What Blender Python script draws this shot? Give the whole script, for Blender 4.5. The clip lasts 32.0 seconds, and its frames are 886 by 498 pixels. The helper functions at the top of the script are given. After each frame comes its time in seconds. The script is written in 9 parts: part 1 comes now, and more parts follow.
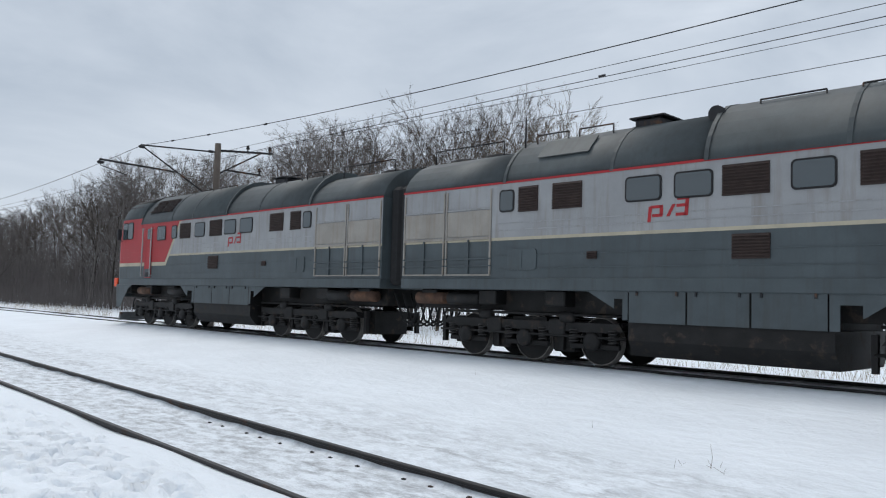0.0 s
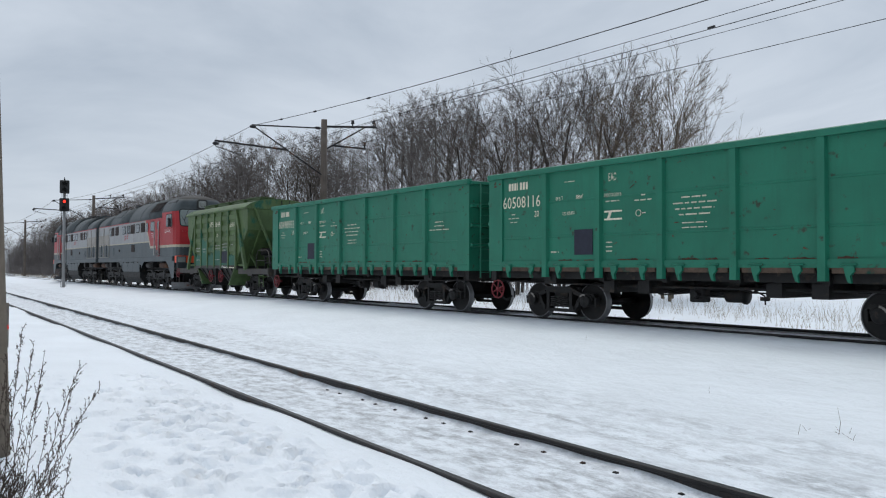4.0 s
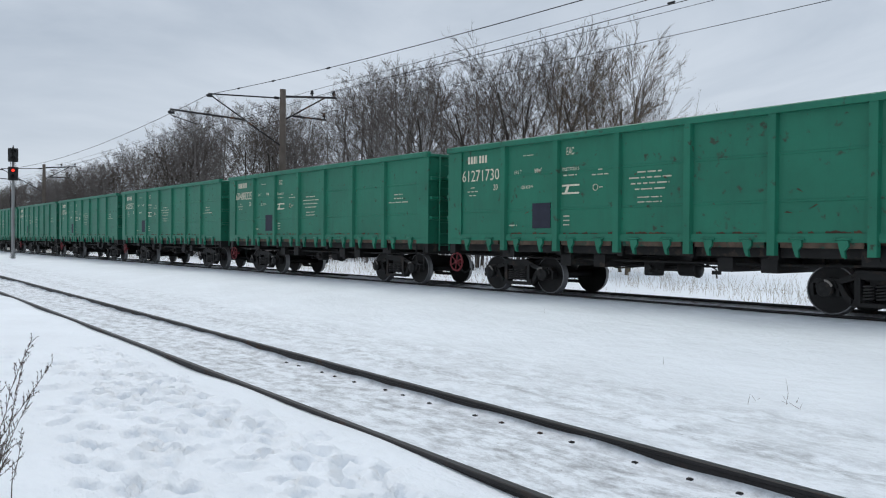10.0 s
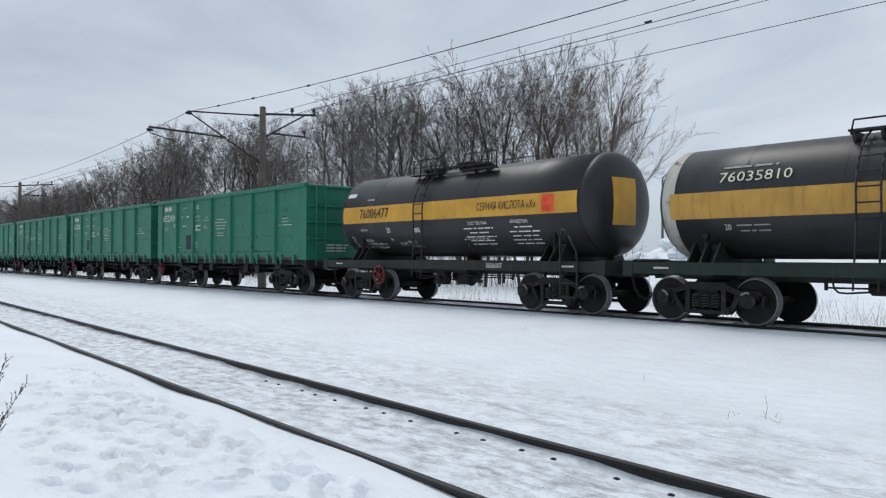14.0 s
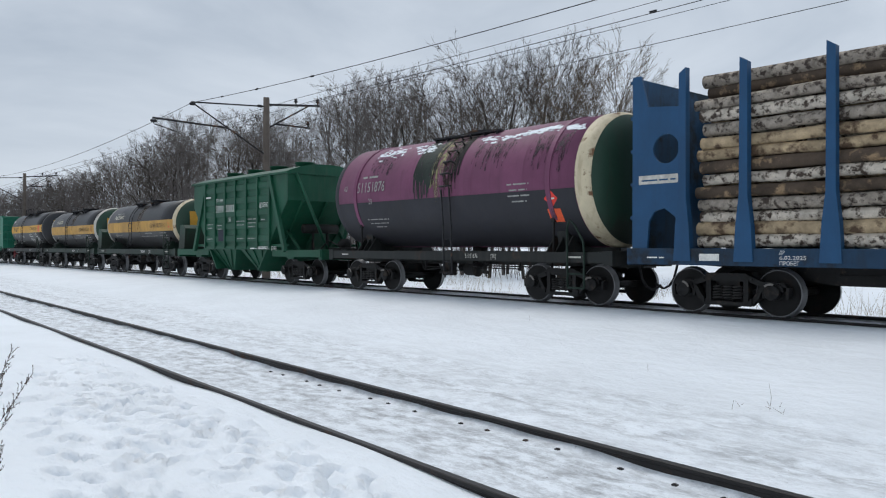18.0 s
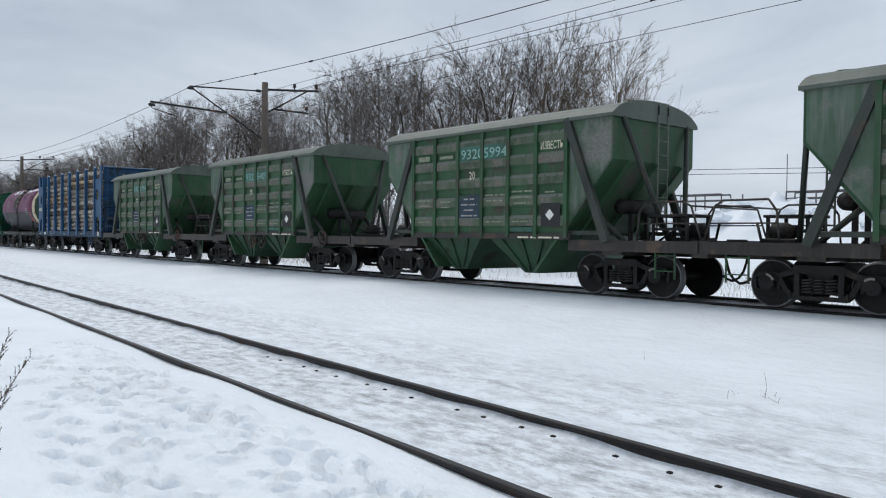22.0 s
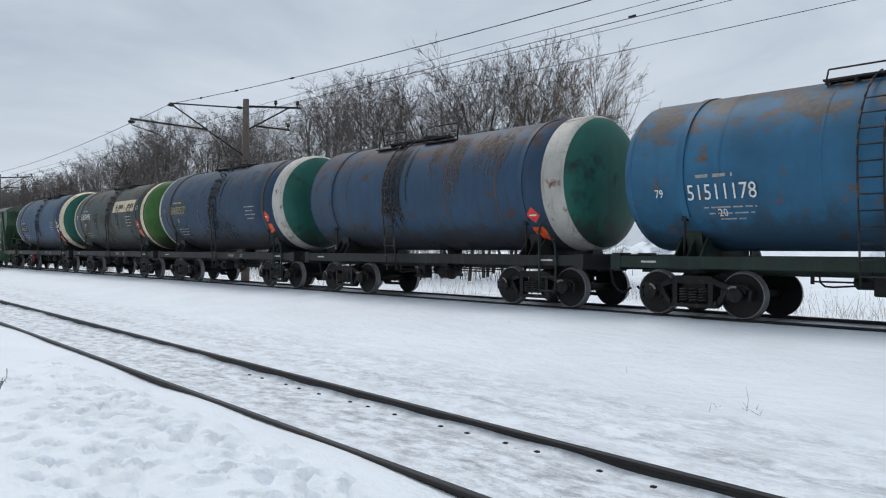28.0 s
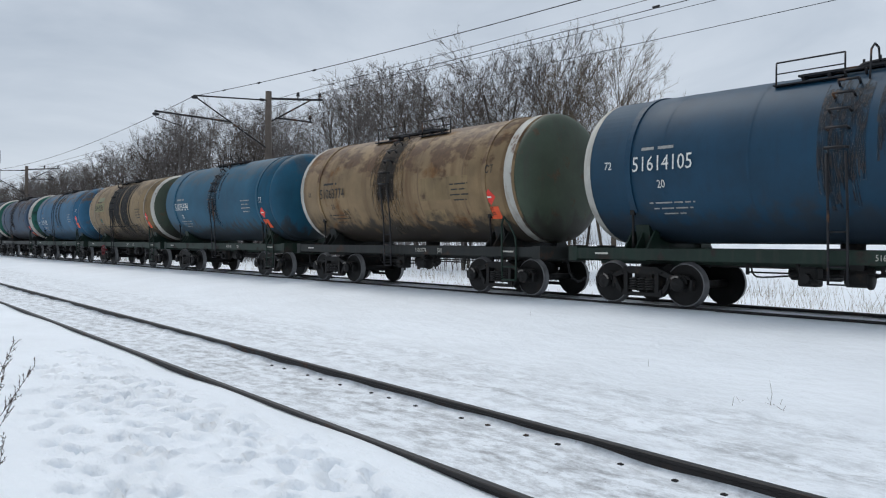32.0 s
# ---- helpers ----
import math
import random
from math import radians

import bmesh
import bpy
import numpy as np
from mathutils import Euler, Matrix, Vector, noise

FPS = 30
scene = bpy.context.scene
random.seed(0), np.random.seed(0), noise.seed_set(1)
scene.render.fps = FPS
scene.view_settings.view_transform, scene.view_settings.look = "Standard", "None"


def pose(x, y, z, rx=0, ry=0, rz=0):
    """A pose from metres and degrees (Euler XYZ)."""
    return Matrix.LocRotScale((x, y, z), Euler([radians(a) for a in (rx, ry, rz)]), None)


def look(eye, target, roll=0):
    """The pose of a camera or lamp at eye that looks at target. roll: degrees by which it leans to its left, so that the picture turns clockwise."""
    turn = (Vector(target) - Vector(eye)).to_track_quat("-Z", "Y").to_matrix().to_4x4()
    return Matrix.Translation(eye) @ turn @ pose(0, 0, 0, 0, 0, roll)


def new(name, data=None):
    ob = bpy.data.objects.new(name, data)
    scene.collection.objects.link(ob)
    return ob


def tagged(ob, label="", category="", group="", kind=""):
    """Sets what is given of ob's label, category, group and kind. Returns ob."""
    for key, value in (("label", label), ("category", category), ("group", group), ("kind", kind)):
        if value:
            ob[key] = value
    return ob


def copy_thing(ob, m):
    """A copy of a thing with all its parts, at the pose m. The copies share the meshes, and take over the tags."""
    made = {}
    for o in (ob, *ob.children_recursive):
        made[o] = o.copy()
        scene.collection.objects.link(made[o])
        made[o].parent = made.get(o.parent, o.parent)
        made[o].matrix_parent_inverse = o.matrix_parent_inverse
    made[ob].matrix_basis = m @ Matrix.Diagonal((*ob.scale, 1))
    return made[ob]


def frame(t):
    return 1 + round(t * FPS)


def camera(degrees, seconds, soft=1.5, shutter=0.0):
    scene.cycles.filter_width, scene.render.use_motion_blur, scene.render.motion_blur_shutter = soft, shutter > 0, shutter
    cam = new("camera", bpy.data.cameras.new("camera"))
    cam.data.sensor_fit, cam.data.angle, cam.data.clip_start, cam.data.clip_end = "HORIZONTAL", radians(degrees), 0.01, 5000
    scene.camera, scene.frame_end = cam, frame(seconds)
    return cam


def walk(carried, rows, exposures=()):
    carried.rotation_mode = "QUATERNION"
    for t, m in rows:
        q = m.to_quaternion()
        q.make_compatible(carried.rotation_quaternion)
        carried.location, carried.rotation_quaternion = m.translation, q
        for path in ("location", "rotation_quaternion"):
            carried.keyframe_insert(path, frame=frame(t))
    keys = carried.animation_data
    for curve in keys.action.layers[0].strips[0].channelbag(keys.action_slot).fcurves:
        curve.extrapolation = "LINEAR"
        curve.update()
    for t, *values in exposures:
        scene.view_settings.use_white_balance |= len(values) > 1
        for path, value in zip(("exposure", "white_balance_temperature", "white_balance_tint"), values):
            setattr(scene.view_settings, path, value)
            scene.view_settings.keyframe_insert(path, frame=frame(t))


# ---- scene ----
# camera: held by hand at one spot, turned a little
EYE = 1.288
PATH = [
    (0, pose(0, 0, EYE, 93.84, -1.69, 44.93)),
    (0.5, pose(0, 0, EYE, 93.07, -1.28, 46.43)),
    (1, pose(0, 0, EYE, 92.43, -1.23, 47.56)),
    (1.5, pose(0, 0, EYE, 92.24, -0.99, 48.39)),
    (2, pose(0, 0, EYE, 92.06, -0.71, 49.13)),
    (2.5, pose(0, 0, EYE, 91.75, -0.73, 50.21)),
    (3, pose(0, 0, EYE, 91.52, -0.58, 51.78)),
    (3.5, pose(0, 0, EYE, 91.44, -0.14, 52.76)),
    (5.5, pose(0, 0, EYE, 90.87, -0.08, 52.03)),
    (6, pose(0, 0, EYE, 90.73, 0.11, 51.58)),
    (6.5, pose(0, 0, EYE, 90.79, -0.07, 51.38)),
    (7, pose(0, 0, EYE, 90.82, -0.10, 51.29)),
    (7.5, pose(0, 0, EYE, 90.44, -0.11, 51.02)),
    (8, pose(0, 0, EYE, 89.89, -0.38, 50.78)),
    (8.5, pose(0, 0, EYE, 89.72, -0.43, 50.57)),
    (9, pose(0, 0, EYE, 89.74, -0.46, 50.25)),
    (9.5, pose(0, 0, EYE, 89.53, -0.50, 49.92)),
    (10, pose(0, 0, EYE, 89.38, -0.44, 49.82)),
    (10.5, pose(0, 0, EYE, 89.29, -0.31, 49.87)),
    (11, pose(0, 0, EYE, 89.30, -0.33, 49.45)),
    (11.5, pose(0, 0, EYE, 89.43, -0.21, 49.00)),
    (12, pose(0, 0, EYE, 89.47, -0.12, 48.80)),
    (12.5, pose(0, 0, EYE, 89.37, -0.30, 48.71)),
    (13, pose(0, 0, EYE, 89.88, -0.29, 48.71)),
    (13.5, pose(0, 0, EYE, 90.64, -0.26, 48.57)),
    (15.5, pose(0, 0, EYE, 90.20, -0.26, 47.95)),
    (16, pose(0, 0, EYE, 90.07, -0.09, 48.00)),
    (16.5, pose(0, 0, EYE, 89.99, -0.04, 47.96)),
    (17, pose(0, 0, EYE, 90.03, -0.02, 47.89)),
    (17.5, pose(0, 0, EYE, 90.05, -0.11, 48.23)),
    (18, pose(0, 0, EYE, 89.95, -0.16, 48.70)),
    (18.5, pose(0, 0, EYE, 89.93, -0.14, 48.75)),
    (19, pose(0, 0, EYE, 89.83, -0.19, 48.59)),
    (19.5, pose(0, 0, EYE, 89.59, -0.20, 48.55)),
    (20, pose(0, 0, EYE, 89.49, -0.28, 48.66)),
    (20.5, pose(0, 0, EYE, 89.46, -0.21, 49.14)),
    (21, pose(0, 0, EYE, 89.44, -0.30, 49.37)),
    (21.5, pose(0, 0, EYE, 89.35, -0.39, 48.99)),
    (22, pose(0, 0, EYE, 89.00, -0.65, 48.55)),
    (22.5, pose(0, 0, EYE, 88.87, -0.69, 48.14)),
    (23, pose(0, 0, EYE, 89.07, -0.67, 47.84)),
    (23.5, pose(0, 0, EYE, 89.14, -0.73, 47.65)),
    (24, pose(0, 0, EYE, 89.28, -0.67, 47.56)),
    (24.5, pose(0, 0, EYE, 89.83, -0.42, 47.16)),
    (25, pose(0, 0, EYE, 90.52, -0.49, 46.73)),
    (25.5, pose(0, 0, EYE, 90.66, -0.46, 46.82)),
    (26, pose(0, 0, EYE, 90.56, -0.32, 47.11)),
    (26.5, pose(0, 0, EYE, 90.37, -0.31, 47.20)),
    (28.5, pose(0, 0, EYE, 89.96, -0.22, 47.33)),
    (29, pose(0, 0, EYE, 89.73, -0.07, 47.56)),
    (29.5, pose(0, 0, EYE, 89.77, -0.03, 47.64)),
    (30, pose(0, 0, EYE, 89.75, -0.19, 47.57)),
    (30.5, pose(0, 0, EYE, 89.61, -0.36, 47.55)),
    (31, pose(0, 0, EYE, 89.46, -0.51, 47.73)),
    (31.5, pose(0, 0, EYE, 89.38, -0.48, 48.12)),
    (32, pose(0, 0, EYE, 89.57, -0.45, 48.81)),
]
cam = camera(58.98, 32.0, 1.15)
# the clip's camera darkens by a tenth of a stop for a moment
walk(cam, PATH, ((0.0, 0.04), (1.5, 0.0), (3.5, 0.0), (5.5, -0.11), (6.0, -0.09), (6.5, -0.06), (7.2, 0.0), (9.0, 0.0), (32.0, 0.0)))
# distance run by the train: polynomial in t / 32
RUN = [-361.6071, 8.1783, -177.7936, 421.4578, -422.2872, 151.0845]
TRACK_Y, TRACK_BEND = 15.325, 0.00022     # main track: y = TRACK_Y + TRACK_BEND * x * x near the camera
ALBEDO_SNOW = (0.815, 0.86, 0.905)


def run(t):
    return sum(a * (t / 32) ** (i + 1) for i, a in enumerate(RUN))


def track_y(x):
    """Centre line of the main track, bent gently and straight beyond 90 m."""
    if abs(x) < 90:
        return TRACK_Y + TRACK_BEND * x * x
    return TRACK_Y + TRACK_BEND * (180 * abs(x) - 8100)


def track_turn(x):
    return math.degrees(math.atan(2 * TRACK_BEND * max(-90, min(90, x))))


def siding_y(x):
    """The siding's rail nearer to the camera."""
    u = max(-110, min(60, x))
    return 3.66 - 0.0575 * x - 0.00008 * u * u


SIDING_Z = -0.40
GAUGE = 1.59                               # rail centre to rail centre

# ---- world and light: overcast day ----
world = bpy.data.worlds.new("world")
scene.world = world
world.use_nodes = True
wn, wl = world.node_tree.nodes, world.node_tree.links
wn.clear()


def wnode(kind, **kw):
    n = wn.new(kind)
    for k, v in kw.items():
        n.inputs[k].default_value = v
    return n


w_out = wnode("ShaderNodeOutputWorld")
w_bg = wnode("ShaderNodeBackground", Strength=1.0)
w_sky = wnode("ShaderNodeTexSky")
w_sky.sky_type, w_sky.sun_disc = "NISHITA", False
w_sky.sun_elevation, w_sky.sun_rotation = radians(32), radians(200)
w_gain = wnode("ShaderNodeMixRGB", Fac=1.0, Color2=(0.1, 0.1, 0.1, 1))
w_gain.blend_type = "MULTIPLY"
w_geo = wnode("ShaderNodeTexCoord")
w_map = wnode("ShaderNodeMapping", Scale=(1.0, 1.0, 3.2))
w_noise = wnode("ShaderNodeTexNoise", Scale=1.7, Detail=7.0, Roughness=0.55, Distortion=0.5)
w_ramp = wnode("ShaderNodeValToRGB")
w_ramp.color_ramp.elements[0].position, w_ramp.color_ramp.elements[0].color = 0.34, (0.435, 0.505, 0.60, 1)
w_ramp.color_ramp.elements[1].position, w_ramp.color_ramp.elements[1].color = 0.66, (0.69, 0.757, 0.845, 1)
w_mix = wnode("ShaderNodeMixRGB", Fac=0.93)
wl.new(w_sky.outputs[0], w_gain.inputs["Color1"])
wl.new(w_geo.outputs["Generated"], w_map.inputs["Vector"])
wl.new(w_map.outputs[0], w_noise.inputs["Vector"])
wl.new(w_noise.outputs["Fac"], w_ramp.inputs["Fac"])
wl.new(w_gain.outputs[0], w_mix.inputs["Color1"])
wl.new(w_ramp.outputs[0], w_mix.inputs["Color2"])
wl.new(w_mix.outputs[0], w_bg.inputs["Color"])
wl.new(w_bg.outputs[0], w_out.inputs["Surface"])

sun = new("sun", bpy.data.lights.new("sun", "SUN"))
sun.data.energy, sun.data.angle, sun.data.color = 1.40, radians(25), (1.0, 0.97, 0.93)
sun.matrix_world = look((0, 0, 30), (18, -5, 0))

# ---- materials ----


def material(name, colour, rough=0.6, metal=0.0, vary=0.18, scale=3.0, fine=40.0, bump=0.15, streak=0.0, streak_colour=(0.12, 0.07, 0.045),
             rust=0.0, rust_colour=(0.10, 0.055, 0.035), spot=2.0, space="Object", depth=0.004, run_scale=6.0, run_stretch=(1.0, 1.0, 0.09),
             top_rust=0.0, top_from=3.0, top_colour=(0.13, 0.075, 0.04), low_dark=0.0, low_colour=(0.030, 0.026, 0.022)):
    """A worn surface: broad and fine tone changes, dirt running down, rust in patches, fine relief."""
    m = bpy.data.materials.new(name)
    m.use_nodes = True
    nt = m.node_tree
    n, l = nt.nodes, nt.links
    bsdf = n["Principled BSDF"]
    bsdf.inputs["Roughness"].default_value, bsdf.inputs["Metallic"].default_value = rough, metal
    bsdf.inputs["Specular IOR Level"].default_value = 0.35
    tc = n.new("ShaderNodeTexCoord")
    info = n.new("ShaderNodeObjectInfo")
    off = n.new("ShaderNodeVectorMath")
    off.operation = "SCALE"
    off.inputs[0].default_value = (37.0, 19.0, 53.0)
    l.new(info.outputs["Random"], off.inputs["Scale"])
    add = n.new("ShaderNodeVectorMath")
    l.new(tc.outputs[space], add.inputs[0])
    l.new(off.outputs[0], add.inputs[1])
    at = add.outputs[0]

    def noise_at(s, detail=5.0, stretch=None):
        src = at
        if stretch:
            mp = n.new("ShaderNodeMapping")
            mp.inputs["Scale"].default_value = stretch
            l.new(at, mp.inputs["Vector"])
            src = mp.outputs[0]
        t = n.new("ShaderNodeTexNoise")
        t.inputs["Scale"].default_value, t.inputs["Detail"].default_value = s, detail
        t.inputs["Roughness"].default_value = 0.6
        l.new(src, t.inputs["Vector"])
        return t.outputs["Fac"]

    def ramp(fac, a, b, lo=0.0, hi=1.0):
        r = n.new("ShaderNodeMapRange")
        r.inputs[1].default_value, r.inputs[2].default_value, r.inputs[3].default_value, r.inputs[4].default_value = a, b, lo, hi
        l.new(fac, r.inputs[0])
        return r.outputs[0]

    def mixed(fac, c1, c2, mode="MIX"):
        x = n.new("ShaderNodeMixRGB")
        x.blend_type = mode
        for s, v in ((x.inputs[0], fac), (x.inputs[1], c1), (x.inputs[2], c2)):
            if isinstance(v, (int, float)):
                s.default_value = v
            elif isinstance(v, tuple):
                s.default_value = (*v[:3], 1)
            else:
                l.new(v, s)
        return x.outputs[0]

    dark, light = tuple(c * (1 - vary) for c in colour), tuple(min(1, c * (1 + vary)) for c in colour)
    col = mixed(ramp(noise_at(scale), 0.3, 0.7), dark, light)
    col = mixed(ramp(noise_at(fine, 3.0), 0.35, 0.75, 0.0, vary * 0.8), col, tuple(c * 0.6 for c in colour))
    if streak:
        col = mixed(ramp(noise_at(run_scale, 4.0, run_stretch), 0.50, 0.75, 0.0, streak), col, streak_colour)
    if rust:
        f1 = ramp(noise_at(spot, 7.0), 0.62 - rust * 0.25, 0.70 - rust * 0.2)
        col = mixed(f1, col, mixed(ramp(noise_at(25.0), 0.3, 0.7), rust_colour, tuple(c * 1.7 for c in rust_colour)))
        rr = ramp(f1, 0.0, 1.0, rough, 0.9)
        l.new(rr, bsdf.inputs["Roughness"])
    if low_dark:                                  # darker towards the belly of a barrel, its edge broken by noise
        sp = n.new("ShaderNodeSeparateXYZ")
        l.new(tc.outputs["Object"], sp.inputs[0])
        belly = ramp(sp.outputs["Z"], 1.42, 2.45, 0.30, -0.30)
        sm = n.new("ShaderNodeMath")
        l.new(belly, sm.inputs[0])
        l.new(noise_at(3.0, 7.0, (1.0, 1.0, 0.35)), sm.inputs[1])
        col = mixed(ramp(sm.outputs[0], 0.42, 0.62, 0.0, low_dark), col, low_colour)
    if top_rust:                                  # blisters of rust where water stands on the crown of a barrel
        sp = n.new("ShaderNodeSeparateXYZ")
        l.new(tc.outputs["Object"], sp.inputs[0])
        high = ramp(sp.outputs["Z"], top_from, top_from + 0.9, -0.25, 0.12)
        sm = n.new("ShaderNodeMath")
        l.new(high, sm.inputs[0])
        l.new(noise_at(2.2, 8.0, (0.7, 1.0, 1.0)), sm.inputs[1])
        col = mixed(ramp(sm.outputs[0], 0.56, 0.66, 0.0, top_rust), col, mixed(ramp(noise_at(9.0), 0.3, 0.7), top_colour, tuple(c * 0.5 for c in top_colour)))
    l.new(col, bsdf.inputs["Base Color"])
    if bump:
        bp = n.new("ShaderNodeBump")
        bp.inputs["Strength"].default_value, bp.inputs["Distance"].default_value = bump, depth
        l.new(noise_at(fine, 4.0), bp.inputs["Height"])
        l.new(bp.outputs[0], bsdf.inputs["Normal"])
    return m


def snow_material(name, dirt_band=False):
    """Old snow: faint tone changes, crusty relief; trodden and dirty along the siding."""
    m = material(name, ALBEDO_SNOW, 0.55, 0, 0.045, 0.6, 11.0, 0.45, depth=0.04)
    nt = m.node_tree
    n, l = nt.nodes, nt.links
    bsdf = n["Principled BSDF"]
    if dirt_band:
        geo = n.new("ShaderNodeNewGeometry")
        sep = n.new("ShaderNodeSeparateXYZ")
        l.new(geo.outputs["Position"], sep.inputs[0])
        lane = n.new("ShaderNodeMath")            # distance from the lane beside the siding
        lane.operation = "MULTIPLY_ADD"
        lane.inputs[1].default_value = 0.0575
        l.new(sep.outputs["X"], lane.inputs[0])
        l.new(sep.outputs["Y"], lane.inputs[2])
        curve = n.new("ShaderNodeFloatCurve")
        rng = n.new("ShaderNodeMapRange")
        rng.inputs[1].default_value, rng.inputs[2].default_value = 3.0, 9.0
        l.new(lane.outputs[0], rng.inputs[0])
        pts = curve.mapping.curves[0]
        pts.points[0].location, pts.points[1].location = (0.0, 0.0), (1.0, 0.0)
        for px, py in ((0.10, 0.05), (0.16, 0.75), (0.30, 1.0), (0.38, 0.60), (0.44, 0.45), (0.51, 0.85), (0.60, 0.45), (0.70, 0.55), (0.76, 0.25), (0.90, 0.06)):
            pts.points.new(px, py)
        curve.mapping.update()
        l.new(rng.outputs[0], curve.inputs["Value"])
        mp = n.new("ShaderNodeMapping")
        mp.inputs["Scale"].default_value, mp.inputs["Rotation"].default_value = (0.95, 1.7, 1.0), (0, 0, radians(3.3))
        l.new(geo.outputs["Position"], mp.inputs["Vector"])
        tex = n.new("ShaderNodeTexNoise")
        tex.inputs["Scale"].default_value, tex.inputs["Detail"].default_value, tex.inputs["Roughness"].default_value = 3.4, 10.0, 0.74
        l.new(mp.outputs[0], tex.inputs["Vector"])
        r2 = n.new("ShaderNodeMapRange")
        r2.inputs[1].default_value, r2.inputs[2].default_value, r2.inputs[4].default_value = 0.43, 0.64, 1.0
        l.new(tex.outputs["Fac"], r2.inputs[0])
        mul = n.new("ShaderNodeMath")
        mul.operation = "MULTIPLY"
        l.new(r2.outputs[0], mul.inputs[0])
        l.new(curve.outputs[0], mul.inputs[1])
        mx = n.new("ShaderNodeMixRGB")
        mx.inputs[2].default_value = (0.35, 0.365, 0.385, 1)
        l.new(mul.outputs[0], mx.inputs[0])
        l.new(bsdf.inputs["Base Color"].links[0].from_socket, mx.inputs[1])
        spk = n.new("ShaderNodeTexNoise")         # crumbs of ballast and rust near the rails
        spk.inputs["Scale"].default_value, spk.inputs["Detail"].default_value = 26.0, 3.0
        l.new(geo.outputs["Position"], spk.inputs["Vector"])
        r3 = n.new("ShaderNodeMapRange")
        r3.inputs[1].default_value, r3.inputs[2].default_value, r3.inputs[4].default_value = 0.70, 0.76, 0.9
        l.new(spk.outputs["Fac"], r3.inputs[0])
        mul2 = n.new("ShaderNodeMath")
        mul2.operation = "MULTIPLY"
        l.new(r3.outputs[0], mul2.inputs[0])
        l.new(curve.outputs[0], mul2.inputs[1])
        mx2 = n.new("ShaderNodeMixRGB")
        mx2.inputs[2].default_value = (0.12, 0.11, 0.105, 1)
        l.new(mul2.outputs[0], mx2.inputs[0])
        l.new(mx.outputs[0], mx2.inputs[1])
        l.new(mx2.outputs[0], bsdf.inputs["Base Color"])
        broad = n.new("ShaderNodeTexNoise")       # wind crust
        broad.inputs["Scale"].default_value, broad.inputs["Detail"].default_value, broad.inputs["Roughness"].default_value = 2.4, 7.0, 0.62
        l.new(mp.outputs[0], broad.inputs["Vector"])
        bp2 = n.new("ShaderNodeBump")
        bp2.inputs["Strength"].default_value, bp2.inputs["Distance"].default_value = 0.60, 0.10
        l.new(broad.outputs["Fac"], bp2.inputs["Height"])
        l.new(bsdf.inputs["Normal"].links[0].from_socket, bp2.inputs["Normal"])
        l.new(bp2.outputs[0], bsdf.inputs["Normal"])
    return m


SNOW = snow_material("snow", True)
RAIL_STEEL = material("rail_steel", (0.019, 0.0175, 0.018), 0.6, 0.2, 0.3, 5, 60, 0.3, rust=0.2, rust_colour=(0.05, 0.032, 0.025))
RAIL_TOP = material("rail_top", (0.05, 0.05, 0.052), 0.5, 0.6, 0.2, 4, 80, 0.1)
CONCRETE = material("concrete", (0.17, 0.15, 0.13), 0.9, 0, 0.25, 2, 30, 0.5, streak=0.3)
IRON_DARK = material("iron_dark", (0.028, 0.028, 0.031), 0.6, 0.3, 0.3, 4, 50, 0.2, rust=0.2)
WIRE = material("wire", (0.03, 0.03, 0.033), 0.6, 0.3, 0.1, 4, 40, 0)

# ---- mesh helpers ----


def part(name, bm, mat, parent=None, label="", smooth=False):
    me = bpy.data.meshes.new(name)
    bm.to_mesh(me)
    bm.free()
    if mat is not None:
        for k in (mat if isinstance(mat, (list, tuple)) else (mat,)):
            me.materials.append(k)
    if smooth:
        me.shade_smooth()
    return put(name, me, parent, label)


def put(name, me, parent=None, label="", m=None):
    ob = new(name, me)
    if parent is not None:
        ob.parent = parent
    if label:
        ob["label"] = label
    if m is not None:
        ob.matrix_local = m
    return ob


def box(bm, x0, x1, y0, y1, z0, z1, bevel=0.0, mat=0):
    vs = [bm.verts.new((x, y, z)) for z in (z0, z1) for y in (y0, y1) for x in (x0, x1)]
    fs = [bm.faces.new([vs[i] for i in q]) for q in ((0, 2, 3, 1), (4, 5, 7, 6), (0, 1, 5, 4), (2, 6, 7, 3), (0, 4, 6, 2), (1, 3, 7, 5))]
    for f in fs:
        f.material_index = mat
    if bevel:
        es = list({e for f in fs for e in f.edges})
        bmesh.ops.bevel(bm, geom=es, offset=bevel, segments=1, affect="EDGES")
    return vs


def prism(bm, pts, axis, a, b, mat=0):
    """The polygon pts (two coordinates in order) drawn out along the axis from a to b."""
    def at(p, d):
        return {"x": (d, p[0], p[1]), "y": (p[0], d, p[1]), "z": (p[0], p[1], d)}[axis]
    lo, hi = [bm.verts.new(at(p, a)) for p in pts], [bm.verts.new(at(p, b)) for p in pts]
    k = len(pts)
    fs = [bm.faces.new(lo[::-1]), bm.faces.new(hi)]
    for i in range(k):
        fs.append(bm.faces.new((lo[i], lo[(i + 1) % k], hi[(i + 1) % k], hi[i])))
    for f in fs:
        f.material_index = mat
    bmesh.ops.recalc_face_normals(bm, faces=fs)
    return fs


